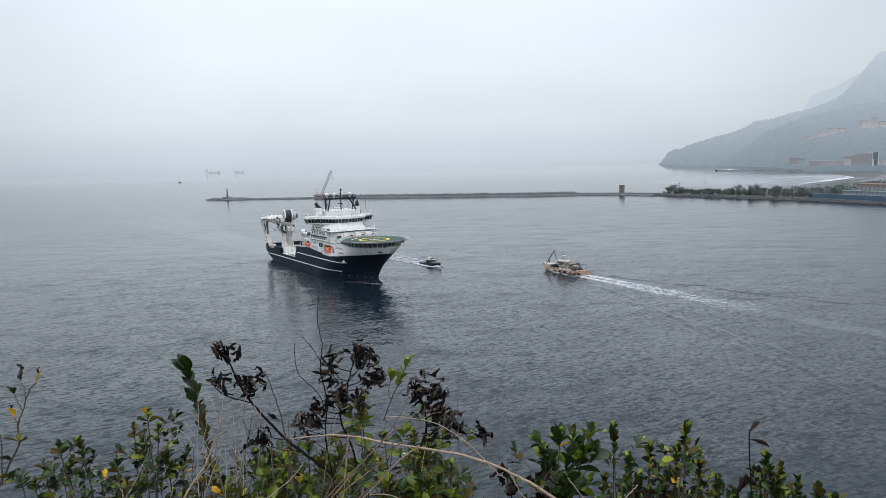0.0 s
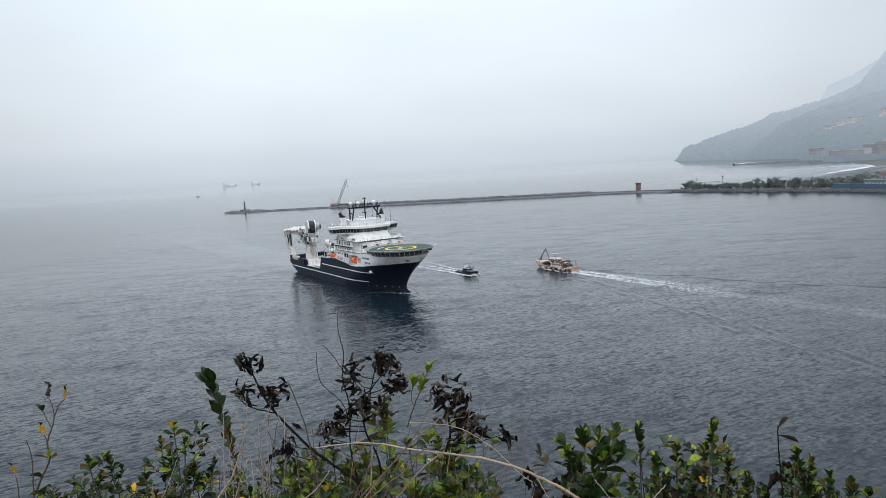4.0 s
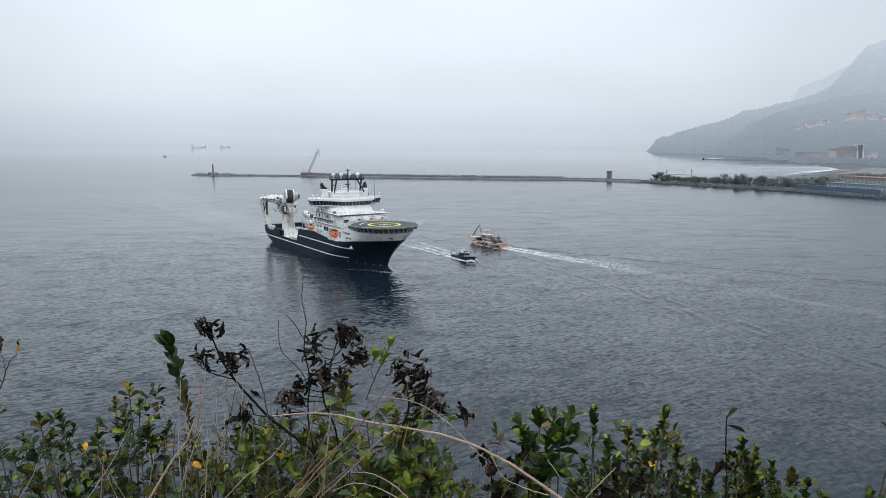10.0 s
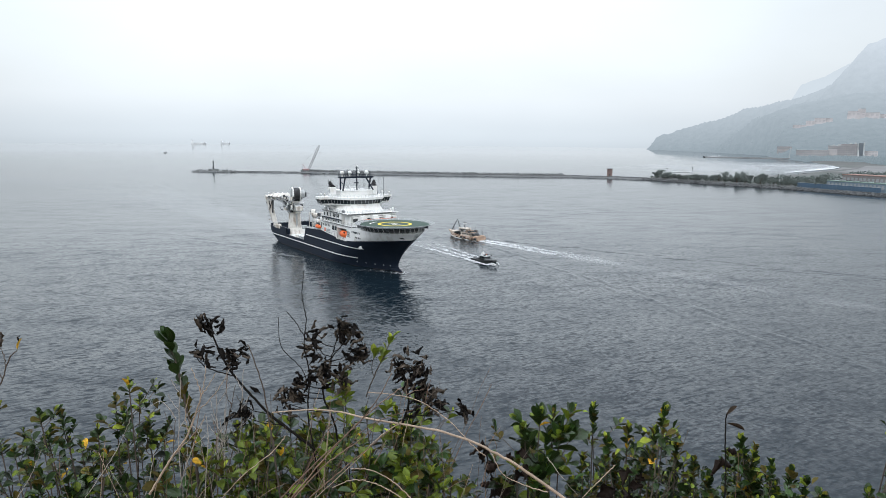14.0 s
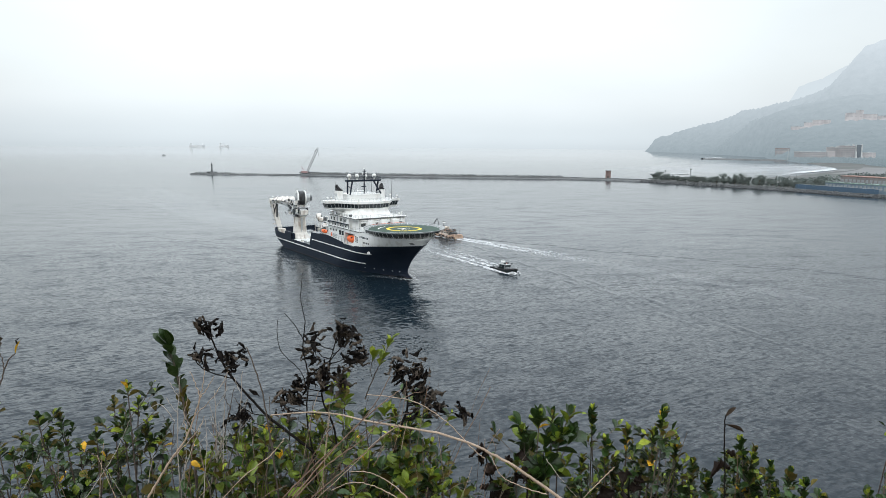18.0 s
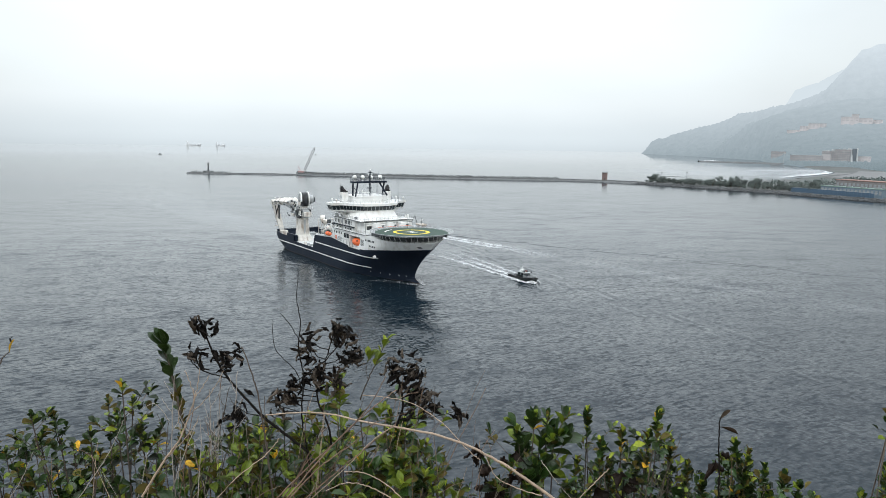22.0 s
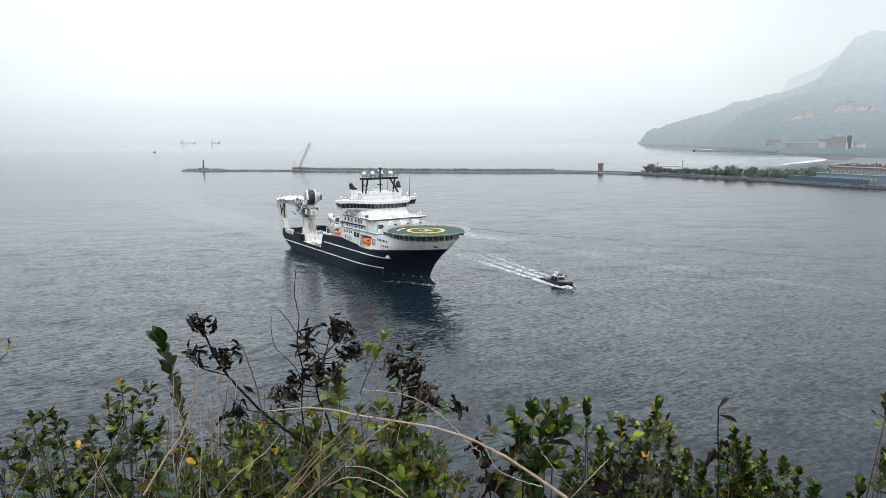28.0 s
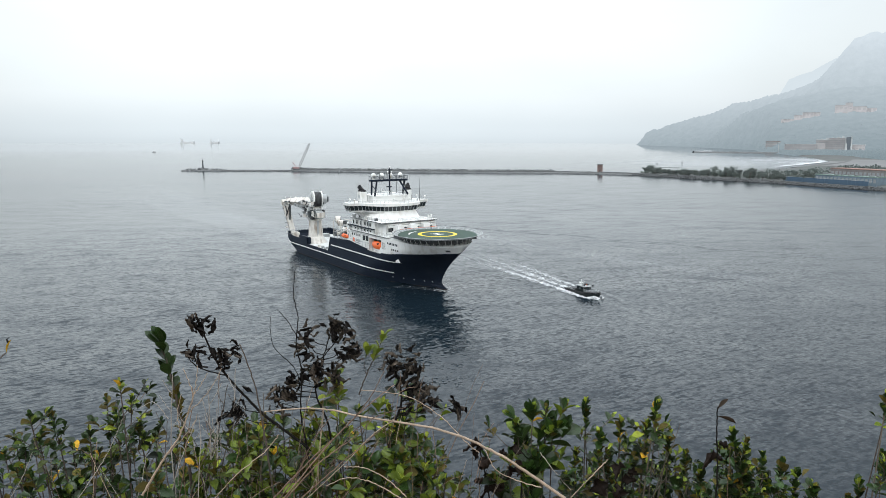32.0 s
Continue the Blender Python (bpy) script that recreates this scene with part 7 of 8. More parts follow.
CURLS_EAST = [(-0.146, 1.900, -0.634), (-0.130, 1.900, -0.661), (-0.080, 1.900, -0.647), (-0.092, 1.900, -0.673), (-0.064, 1.900, -0.733), (-0.045, 1.900, -0.730), (-0.114, 1.900, -0.702), (-0.081, 1.900, -0.760), (-0.048, 1.900, -0.772), (0.040, 1.900, -0.777)]
DARK_LEAVES = [(0.108, 1.850, -0.885), (0.141, 1.850, -0.929), (0.117, 1.850, -0.973), (0.158, 1.850, -0.991), (0.231, 1.850, -0.947), (0.198, 1.850, -0.903), (0.527, 1.850, -0.955), (0.496, 1.850, -0.991), (0.569, 1.850, -0.982), (0.823, 1.850, -0.917), (0.142, 1.850, -1.017)]
STRAW_BUNDLE = [[(-0.456, 1.620, -0.946), (-0.343, 1.620, -0.821), (-0.248, 1.620, -0.730), (-0.182, 1.620, -0.648), (-0.143, 1.620, -0.574)],
    [(-0.432, 1.640, -0.965), (-0.326, 1.640, -0.839), (-0.229, 1.640, -0.762), (-0.166, 1.640, -0.701)],
    [(-0.416, 1.660, -0.985), (-0.316, 1.660, -0.889), (-0.211, 1.660, -0.795), (-0.122, 1.660, -0.717)],
    [(-0.458, 1.680, -0.989), (-0.395, 1.680, -0.900), (-0.331, 1.680, -0.780), (-0.285, 1.680, -0.718)],
    [(-0.296, 1.700, -1.000), (-0.217, 1.700, -0.894), (-0.168, 1.700, -0.798)],
    [(-0.407, 1.720, -1.012), (-0.391, 1.720, -0.905), (-0.340, 1.720, -0.823)]]
STRAW_LOOPS = [[(-0.291, 1.600, -0.872), (-0.248, 1.600, -0.851), (-0.198, 1.600, -0.854), (-0.134, 1.600, -0.884), (-0.077, 1.600, -0.926)],
    [(-0.247, 1.620, -0.830), (-0.192, 1.620, -0.834), (-0.135, 1.620, -0.868), (-0.090, 1.620, -0.914)],
    [(-0.593, 1.640, -0.933), (-0.530, 1.640, -0.863), (-0.455, 1.640, -0.800), (-0.417, 1.640, -0.754)],
    [(-0.355, 1.660, -0.940), (-0.241, 1.660, -0.829), (-0.181, 1.660, -0.763), (-0.122, 1.660, -0.720)],
    [(0.113, 1.680, -0.812), (0.143, 1.680, -0.868), (0.203, 1.680, -0.900), (0.264, 1.680, -0.919)],
    [(0.344, 1.700, -0.963), (0.416, 1.700, -0.878), (0.442, 1.700, -0.849)]]
PALE_TWIGS = [[(-1.058, 1.800, -1.051), (-0.978, 1.800, -0.940), (-0.934, 1.800, -0.870), (-0.891, 1.800, -0.781)],
    [(-0.887, 1.820, -1.062), (-0.863, 1.820, -0.992), (-0.839, 1.820, -0.888)],
    [(-0.757, 1.840, -1.074), (-0.763, 1.840, -0.985), (-0.750, 1.840, -0.881)],
    [(0.286, 1.860, -0.908), (0.332, 1.860, -0.969), (0.378, 1.860, -1.023)],
    [(-1.304, 1.880, -1.097), (-1.245, 1.880, -1.007), (-1.202, 1.880, -0.917)],
    [(-0.806, 1.900, -0.824), (-0.844, 1.900, -0.772), (-0.886, 1.900, -0.789)]]
STALK_LEAVES = [(0.767, 1.800, -0.748), (0.769, 1.800, -0.769)]


def at_eye(p):
    return Vector(EYE) + Vector(p)


def build_cliff():
    """The brow of the hill on which the camera stands, falling away to the sea."""
    rows = []
    for y, z in ((-60, 50), (-20, 47.6), (-4, 46.5), (0.4, 46.35), (1.0, 46.25), (1.5, 45.95), (2.1, 45.45), (2.8, 44.5), (4, 42.5), (8, 36), (16, 24), (26, 8), (34, -3)):
        rows.append([(x, y + (1.2 * noise.noise(Vector((x * 0.3, y * 0.2, 0))) if y > 3 else 0) + (0 if abs(x) < 4 else 0.06 * (abs(x) - 4)) * (-1 if y > 1 else 0),
                      z + 0.12 * noise.noise(Vector((x * 1.3, y * 1.3, 0))) * (1 if abs(y) < 6 else 5)) for x in [s * 1.0 for s in range(-40, 41)]])
    bm = B()
    grid(bm, rows)
    tagged(part("ground", bm, SOIL, smooth=True), "earthy brow of a steep hillside above the sea", "hillside", kind="structure")


def leaf_mesh(name, length, width, fold, curl, material, tip=0.0):
    """A leaf with its midrib fold, widest past the middle; it starts at the origin and points along x."""
    bm = B()
    rows = []
    for k in range(7):
        u = k / 6
        w = width * 0.5 * (math.sin(math.pi * min(1, u ** 1.5 * 0.96 + 0.02)) ** 0.7)
        if tip:
            w *= 1 - tip * u
        x, z = length * (u - 0.12 * curl * u * u), -curl * length * 0.45 * u * u
        rows.append([(x, -w, z + fold * w), (x, -w * 0.5, z + fold * w * 0.35), (x, 0, z), (x, w * 0.5, z + fold * w * 0.35), (x, w, z + fold * w)])
    grid(bm, rows)
    for f in bm.faces:
        f.smooth = True
    me = bpy.data.meshes.new(name)
    bm.to_mesh(me)
    bm.free()
    me.materials.append(material)
    return me


def withered_mesh(name, length, width, seed, material):
    """A dead leaf, rolled and crumpled."""
    rng = random.Random(seed)
    bm = B()
    rows = []
    for k in range(8):
        u = k / 7
        w = width * 0.5 * math.sin(math.pi * (0.05 + 0.93 * u)) ** 1.1 * (1 + 0.35 * math.sin(u * 11 + seed))
        roll = 1.55 + 0.6 * math.sin(u * 3 + seed)
        bend = 0.35 * length * math.sin(u * 2.2 + seed) * u
        rows.append([(length * u * 0.9 + rng.uniform(-1, 1) * 0.04 * length, w * (1 + rng.uniform(-0.3, 0.3)) * math.sin(a * roll) + bend * 0.5,
                      w * 0.8 * (1 - math.cos(a * roll)) + bend + rng.uniform(-1, 1) * 0.12 * length) for a in (-1.3, -0.9, -0.45, 0, 0.45, 0.9, 1.3)])
    grid(bm, rows)
    for f in bm.faces:
        f.smooth = True
    me = bpy.data.meshes.new(name)
    bm.to_mesh(me)
    bm.free()
    me.materials.append(material)
    return me


LEAVES = {
    "dark": [leaf_mesh("leaf", 0.030, 0.021, 0.55, 0.45, LEAF), leaf_mesh("leaf", 0.025, 0.018, 0.8, 0.8, LEAF), leaf_mesh("leaf", 0.034, 0.022, 0.4, 0.3, LEAF), leaf_mesh("leaf", 0.030, 0.020, 0.6, -0.3, LEAF), leaf_mesh("leaf", 0.027, 0.018, 0.5, 0.5, LEAF2)],
    "fresh": [leaf_mesh("leaf", 0.036, 0.018, 0.5, 0.5, LEAF2), leaf_mesh("leaf", 0.030, 0.017, 0.8, 0.8, LEAF2), leaf_mesh("leaf", 0.038, 0.019, 0.4, 0.3, LEAF),
              leaf_mesh("leaf", 0.035, 0.018, 0.6, 0.6, LEAF), leaf_mesh("leaf", 0.033, 0.017, 0.5, -0.3, LEAF2), leaf_mesh("leaf", 0.036, 0.019, 0.6, 0.2, LEAF)],
    "broad": [leaf_mesh("leaf", 0.052, 0.030, 0.45, 0.4, LEAF2), leaf_mesh("leaf", 0.058, 0.034, 0.3, 0.3, LEAF), leaf_mesh("leaf", 0.048, 0.028, 0.6, 0.6, LEAF), leaf_mesh("leaf", 0.056, 0.032, 0.4, -0.2, LEAF)],
    "bud": [leaf_mesh("leaf", 0.028, 0.014, 0.6, 0.2, LEAFY), leaf_mesh("leaf", 0.034, 0.018, 0.4, 0.3, LEAFY)],
    "olive": [leaf_mesh("leaf", 0.036, 0.022, 0.4, 0.4, LEAFV), leaf_mesh("leaf", 0.030, 0.020, 0.5, 0.2, LEAFV)],
    "orange": [leaf_mesh("leaf", 0.036, 0.02, 0.5, 0.35, LEAFO)],
    "long": [leaf_mesh("leaf", 0.070, 0.042, 0.2, 0.15, LEAF), leaf_mesh("leaf", 0.060, 0.040, 0.35, 0.4, LEAF)],
    "curl": [withered_mesh("withered_leaf", 0.056, 0.0150, s, LEAFD if s % 6 else LEAFG) for s in range(9)],
    "grey": [withered_mesh("withered_leaf", 0.055, 0.0145, s, LEAFG if s % 2 else LEAFD) for s in range(10)],
    "red": [withered_mesh("dead_leaf", 0.085, 0.055, 5, LEAFR), withered_mesh("dead_leaf", 0.09, 0.06, 2, LEAFR), withered_mesh("dead_leaf", 0.095, 0.05, 8, LEAFR), withered_mesh("dead_leaf", 0.08, 0.06, 11, LEAFR)],
    "brown": [leaf_mesh("dead_leaf", 0.075, 0.026, 0.5, 0.3, mat("brown_leaf", (0.032, 0.023, 0.016), 0.7, vary=0.3, scale=60, spec=0.1))],
}


class Foliage:
    """The leaves past the first few hundred of a shrub, joined into one mesh for each colour."""
    def __init__(self):
        self.lots = {}

    def add(self, me, m):
        verts, faces = self.lots.setdefault(me.materials[0].name, ([], []))
        i = len(verts)
        verts += [m @ v.co for v in me.vertices]
        faces += [tuple(i + k for k in p.vertices) for p in me.polygons]

    def link(self, parent):
        for name, (verts, faces) in self.lots.items():
            me = bpy.data.meshes.new("foliage")
            me.from_pydata(verts, [], faces)
            me.polygons.foreach_set("use_smooth", [True] * len(faces))
            me.materials.append(bpy.data.materials[name])
            ob = new("foliage", me)
            ob.parent = parent
            tagged(ob, kind="stuff")


def hang(me, parent, p, way, spin, size=1.0, pile=None):
    """One leaf as a part of its plant, from p along way; or into a pile of joined leaves."""
    if pile is not None:
        pile.add(me, Matrix.LocRotScale(p, Vector(way).to_track_quat("X", "Z") @ Euler((spin, 0, 0)).to_quaternion(), (size,) * 3))
        return None
    ob = new(me.name.split(".")[0], me)
    ob.parent = parent
    q = Vector(way).to_track_quat("X", "Z")
    ob.matrix_basis = Matrix.LocRotScale(p, q @ Euler((spin, 0, 0)).to_quaternion(), (size,) * 3)
    return ob


def spline(pts, n):
    """A smooth run through pts."""
    pts = [Vector(p) for p in pts]
    out = []
    for k in range(n):
        u = k / (n - 1) * (len(pts) - 1)
        i = min(int(u), len(pts) - 2)
        f = u - i
        a, b, c, d = pts[max(i - 1, 0)], pts[i], pts[i + 1], pts[min(i + 2, len(pts) - 1)]
        out.append(0.5 * ((2 * b) + (c - a) * f + (2 * a - 5 * b + 4 * c - d) * f * f + (3 * b - a - 3 * c + d) * f ** 3))
    return out


def ground_z(x, y):
    return -1.75 - max(0, (y - 1.0)) * 0.85


def shoot(rng, ob, pile, wood, root, tip, kind, leaves, lower, size, spread, bud, orange, single, inner=False):
    """One stem from its root to its tip, with leaves spiralling round it and on short side twigs."""
    mid = root.lerp(tip, 0.6) + Vector((tip.x * 0.10 + rng.gauss(0, 0.07), rng.uniform(-0.05, 0.05), 0.02))
    line = spline([root, mid, tip], 12)
    wide = 0.0038 if inner else 0.0055
    widths = [wide - wide * 0.72 * k / 11 for k in range(12)]
    if inner:
        wood.append((line[3:], widths[3:]))
    else:
        part("stem", tube(B(), line, widths, 5), BARK, ob)
    length = (tip - root).length
    turn = rng.uniform(0, 6)
    made = 0
    for k in range(leaves + lower):
        turn += 2.4 + rng.uniform(-0.3, 0.3)
        if k < leaves:
            back = (k / leaves) ** 1.1 * spread / length
        else:
            back = rng.uniform(spread * 0.6, 0.66) * min(1, 0.75 / length)
        u = max(0.05, 1 - back) * 11
        i = min(int(u), 10)
        p = line[i].lerp(line[i + 1], u - i)
        d = (line[i + 1] - line[i]).normalized()
        side = Matrix.Rotation(turn, 3, d) @ d.orthogonal().normalized()
        open_ = 0.30 + 0.42 * min(1, k / leaves * 1.5)
        if k >= leaves:
            q = p + side * rng.uniform(0.01, 0.05) + Vector((0, 0, rng.uniform(-0.02, 0.03)))
            wood.append(([p, q], [0.0013, 0.0008]))
            p = q
            open_ = rng.uniform(0.4, 1.7)
        way = d * math.cos(open_) + side * math.sin(open_) + Vector((0, 0, 0.12))
        r = rng.random()
        pick = "bud" if (k < 3 and r < bud * 1.6) or r < bud * 0.2 else ("orange" if r > 1 - orange else ("olive" if r > 0.86 else kind))
        alone = single > 0 and k < 12
        hang(rng.choice(LEAVES[pick]), ob, p, way, rng.uniform(-1.0, 1.0), size * rng.uniform(0.7, 1.1) * (0.8 if k < 3 else 1), None if alone else pile)
        made += alone
        single -= alone
    return made


def rosette(rng, ob, pile, p, d, kind, count, size, bud, orange, single):
    """Leaves crowded round the tip of a twig, the inner ones small and upright."""
    turn, made = rng.uniform(0, 6), 0
    side = d.orthogonal().normalized()
    for k in range(count):
        turn += 2.4 + rng.uniform(-0.35, 0.35)
        f = k / max(1, count - 1)
        open_ = (0.25 + 1.15 * f + rng.uniform(-0.25, 0.25)) * (0.72 if kind == "broad" else 1)
        way = d * math.cos(open_) + (Matrix.Rotation(turn, 3, d) @ side) * math.sin(open_) + Vector((0, 0, 0.1))
        r = rng.random()
        pick = "bud" if (k < 2 and r < bud * 2) or r < bud * 0.15 else ("orange" if r > 1 - orange else ("olive" if r > 0.87 else kind))
        alone = single - made > 0
        hang(rng.choice(LEAVES[pick]), ob, p - d * 0.045 * f, way, rng.uniform(-0.9, 0.9), size * (0.55 + 0.5 * min(1, f * 1.6)) * rng.uniform(0.75, 1.15), None if alone else pile)
        made += alone
    return made


def tuft(rng, ob, pile, wood, root, tip, kind, size, branches, bud, orange, single):
    """A grey stem that forks into bare twigs, each ending in a rosette of leaves."""
    mid = root.lerp(tip, 0.6) + Vector((rng.gauss(0, 0.02), rng.gauss(0, 0.03), 0.02))
    line = spline([root, mid, tip], 16)
    part("stem", tube(B(), line, [0.0045 - 0.0029 * k / 15 for k in range(16)], 5), GREYTWIG, ob)
    made = rosette(rng, ob, pile, tip, (line[15] - line[13]).normalized(), kind, rng.randint(8, 12), size, bud, orange, single)
    length = (tip - root).length
    for j in range(branches):
        back = rng.uniform(0.08, 0.46) / length
        u = max(0.1, 1 - back) * 15
        i = min(int(u), 14)
        p = line[i].lerp(line[i + 1], u - i)
        q = p + Vector((rng.gauss(0, 0.05), rng.gauss(0, 0.07), rng.uniform(0.03, 0.13)))
        q.z = min(q.z, tip.z - 0.015)
        wood.append(([p, p.lerp(q, 0.5) + Vector((rng.gauss(0, 0.008), 0, -0.01)), q], [0.0021, 0.0017, 0.0012]))
        made += rosette(rng, ob, pile, q, ((q - p).normalized() + Vector((0, 0, 0.5))).normalized(), kind, rng.randint(5, 10), size, bud * 0.6, orange, single - made)
        # a few older, larger leaves lower down
        if rng.random() < 0.6:
            k = line[max(0, i - rng.randint(0, 1))]
            hang(rng.choice(LEAVES[kind]), ob, k, (rng.uniform(-1, 1), rng.uniform(-1, 0.6), rng.uniform(-0.3, 0.6)), rng.uniform(-1, 1), size * rng.uniform(1.0, 1.7), pile)
    return made


def shrub(tips, kind, label, seed, branches=6, bud=0.10, orange=0.006, size=1.0, column=0, inner=0, lower=10):
    """A leafy shrub: forked stems rising from one root; some kinds carry leaves all along upright shoots."""
    rng = random.Random(seed)
    cx, cy = sum(p[0] for p in tips) / len(tips), sum(p[1] for p in tips) / len(tips)
    base = Vector((cx, cy + 0.05, ground_z(cx, cy)))
    ob = thing("shrub", Matrix.Translation(at_eye(base)), label, "shrub", "shrubs on the cliff edge")
    pile, wood, single = Foliage(), [], 200
    for tip in tips:
        tip = Vector(tip) - base
        root = Vector((tip.x * 0.6 + rng.uniform(-0.05, 0.05), rng.uniform(-0.1, 0.1), rng.uniform(-0.03, 0.0)))
        if column:
            single -= shoot(rng, ob, pile, wood, root, tip, kind, column, lower, size, 0.15, bud, orange, single)
        single -= tuft(rng, ob, pile, wood, root + Vector((0.02, 0.05, 0)), tip - Vector((0, 0, 0.07)) if column else tip, kind, size, branches, bud, orange, single)
        for k in range(inner):
            low = tip + Vector((rng.gauss(0, 0.05), rng.uniform(0.0, 0.15), -abs(rng.gauss(0.0, 0.12)) - 0.06))
            single -= tuft(rng, ob, pile, wood, root + Vector((rng.uniform(-0.05, 0.05), 0.1, 0)), low, kind, size, branches, bud * 0.4, orange, 0)
    pile.link(ob)
    verts, faces = [], []
    for line, widths in wood:
        for k, (p, r) in enumerate(zip(line, widths)):
            i = len(verts)
            verts += [p + Vector((r, 0, 0)), p + Vector((-r * 0.5, r * 0.87, 0)), p + Vector((-r * 0.5, -r * 0.87, 0))]
            if k:
                faces += [(i - 3 + j, i - 3 + (j + 1) % 3, i + (j + 1) % 3, i + j) for j in range(3)]
    me = bpy.data.meshes.new("brushwood")
    me.from_pydata(verts, [], faces)
    me.materials.append(GREYTWIG)
    tw = new("brushwood", me)
    tw.parent = ob
    tagged(tw, kind="stuff")
    return ob


def stem_thing(name, lines, label, category, material, widths):
    first = lines[0][0]
    base = Vector(first)
    ob = thing(name, Matrix.Translation(at_eye(base)), label, category)
    for line, (r0, r1) in zip(lines, widths):
        rng = random.Random(len(label) + len(line))
        pts = [p - base + Vector((rng.gauss(0, 0.0007), 0, rng.gauss(0, 0.0007))) for p in spline(line, 7 * len(line))]
        n = len(pts)
        part("stem", tube(B(), pts, [r0 + (r1 - r0) * k / (n - 1) for k in range(n)], 6), material, ob)
    return ob, base


def curls(ob, base, spots, seed, count, kind="curl", stems=()):
    """Tight bunches of withered leaves, hanging from short twigs."""
    rng = random.Random(seed)
    for c in spots:
        mid = Vector(c) - base
        lean = Vector((rng.uniform(-0.014, 0.014), rng.uniform(-0.01, 0.01), rng.uniform(-0.012, 0.012)))
        # the twig that carries the bunch
        near = [q - base for line in stems for q in spline(line, 30)]
        near = [q for q in near if q.z < mid.z - 0.02] or near
        if near:
            q = min(near, key=lambda v: (v - mid).length)
            part("twig", tube(B(), [q, q.lerp(mid, 0.5) + Vector((rng.gauss(0, 0.006), 0, -0.008)), mid], [0.0017, 0.0014, 0.001], 4), TWIG, ob)
        droop = Vector((rng.uniform(-0.9, 0.9), rng.uniform(-0.5, 0.5), rng.uniform(-0.7, 0.35)))
        for k in range(count):
            p = mid + lean * rng.uniform(-1, 1) + Vector((rng.gauss(0, 0.012), rng.gauss(0, 0.014), rng.gauss(0, 0.012)))
            way = droop + Vector((rng.uniform(-0.65, 0.65), rng.uniform(-0.7, 0.7), rng.uniform(-0.65, 0.5)))
            hang(rng.choice(LEAVES[kind]), ob, p, way, rng.uniform(0, 6.3), rng.uniform(0.45, 0.88))


def build_plants():
    small = "dense evergreen shrub with small dark rounded leaves"
    fresh = "leafy evergreen shrub with glossy fresh green leaves"
    shrub(SHRUB_WEST, "dark", small, 1, 4, bud=0.14, orange=0.012, size=1.08)
    shrub(SHRUB_WEST_LOW, "dark", small, 2, 5, bud=0.08, size=1.5)
    shrub(SHRUB_MIDDLE, "fresh", fresh, 3, 7, bud=0.28, size=1.15, inner=1)
    shrub(SHRUB_MIDDLE_TOP, "fresh", "sparse upper twigs of a shrub with fresh green leaves", 14, 3, bud=0.4, size=1.2)
    ob, base = stem_thing("sprig", [SPRIG_FRESH, SPRIG_FRESH_SIDE], "upright sprig with pale green young leaves", "sprig", GREYTWIG, [(0.0022, 0.0012), (0.0012, 0.0009)])
    rng = random.Random(61)
    for line, first in ((SPRIG_FRESH, 9), (SPRIG_FRESH_SIDE, 7)):
        run = spline(line, 20)
        for k in range(9 if line is SPRIG_FRESH else 4):
            a = k * 2.4
            hang(LEAVES[("fresh", "bud", "fresh")[k % 3]][0], ob, run[19 - int(k * (20 - first) / 9)] - base, (math.cos(a) * 0.5 + 0.25, math.sin(a) * 0.4, 1.0), rng.uniform(-0.8, 0.8), rng.uniform(0.9, 1.3))
    shrub(SHRUB_MIDDLE_LOW, "fresh", fresh, 4, 9, bud=0.28, size=1.4)
    shrub(SHRUB_EAST, "broad", "shrub with broad glossy green leaves on pale twigs", 5, 4, size=1.02, bud=0.10)
    shrub(SHRUB_FAR_EAST, "dark", "shrub with upright shoots of small green leaves", 6, 5, bud=0.35, orange=0.006, size=1.12, column=18)
    shrub(SHRUB_EDGE, "dark", small, 7, 8, bud=0.25, size=1.15, column=17, inner=1)
    shrub(SHRUB_CORNER, "dark", small, 8, 1, bud=0.3, size=1.1, column=16, lower=3)
    shrub(SHRUB_BACK_WEST, "dark", small, 11, 2, size=1.1)
    shrub(SHRUB_BACK_MIDDLE, "fresh", fresh, 12, 6, size=1.1)
    shrub(SHRUB_BACK_EAST, "dark", small, 13, 8, bud=0.2, size=1.0, inner=1)
    # leafy branch with larger leaves
    ob, base = stem_thing("branch", [LEAFY_BRANCH], "upright branch with large dark oval leaves", "branch", GREYTWIG, [(0.005, 0.002)])
    rng = random.Random(31)
    line = spline(LEAFY_BRANCH, 40)
    for k in range(50):
        u = 39 - k * 0.6
        i = int(u)
        a = k * 2.4 + rng.uniform(-0.9, 0.9)
        d = Vector((math.cos(a), math.sin(a) * 0.7, 0.0))
        way = d * rng.uniform(0.25, 0.85) + Vector((-0.45 if k < 2 else 0, 0, rng.uniform(0.5, 1.2)))
        if k < 26 and k % 5 == 3:
            continue
        if k < 26:
            hang(rng.choice(LEAVES["long"]), ob, line[i] - base, way, rng.uniform(-1.1, 1.1), rng.uniform(0.65, 1.05) * (1 if k < 12 else 0.72))
        else:
            hang(rng.choice(LEAVES[rng.choice(("olive", "olive", "dark"))]), ob, line[i] - base, way, rng.uniform(-0.8, 0.8), rng.uniform(0.7, 1.2))
    # withered branches
    ob, base = stem_thing("dead_branch", [DEAD_BRANCH, DEAD_SIDE], "dead dark branch with withered curled leaves", "branch", TWIG, [(0.0042, 0.0018), (0.0018, 0.0011)])
    curls(ob, base, CURLS_WEST, 41, 10, stems=(DEAD_BRANCH, DEAD_SIDE))
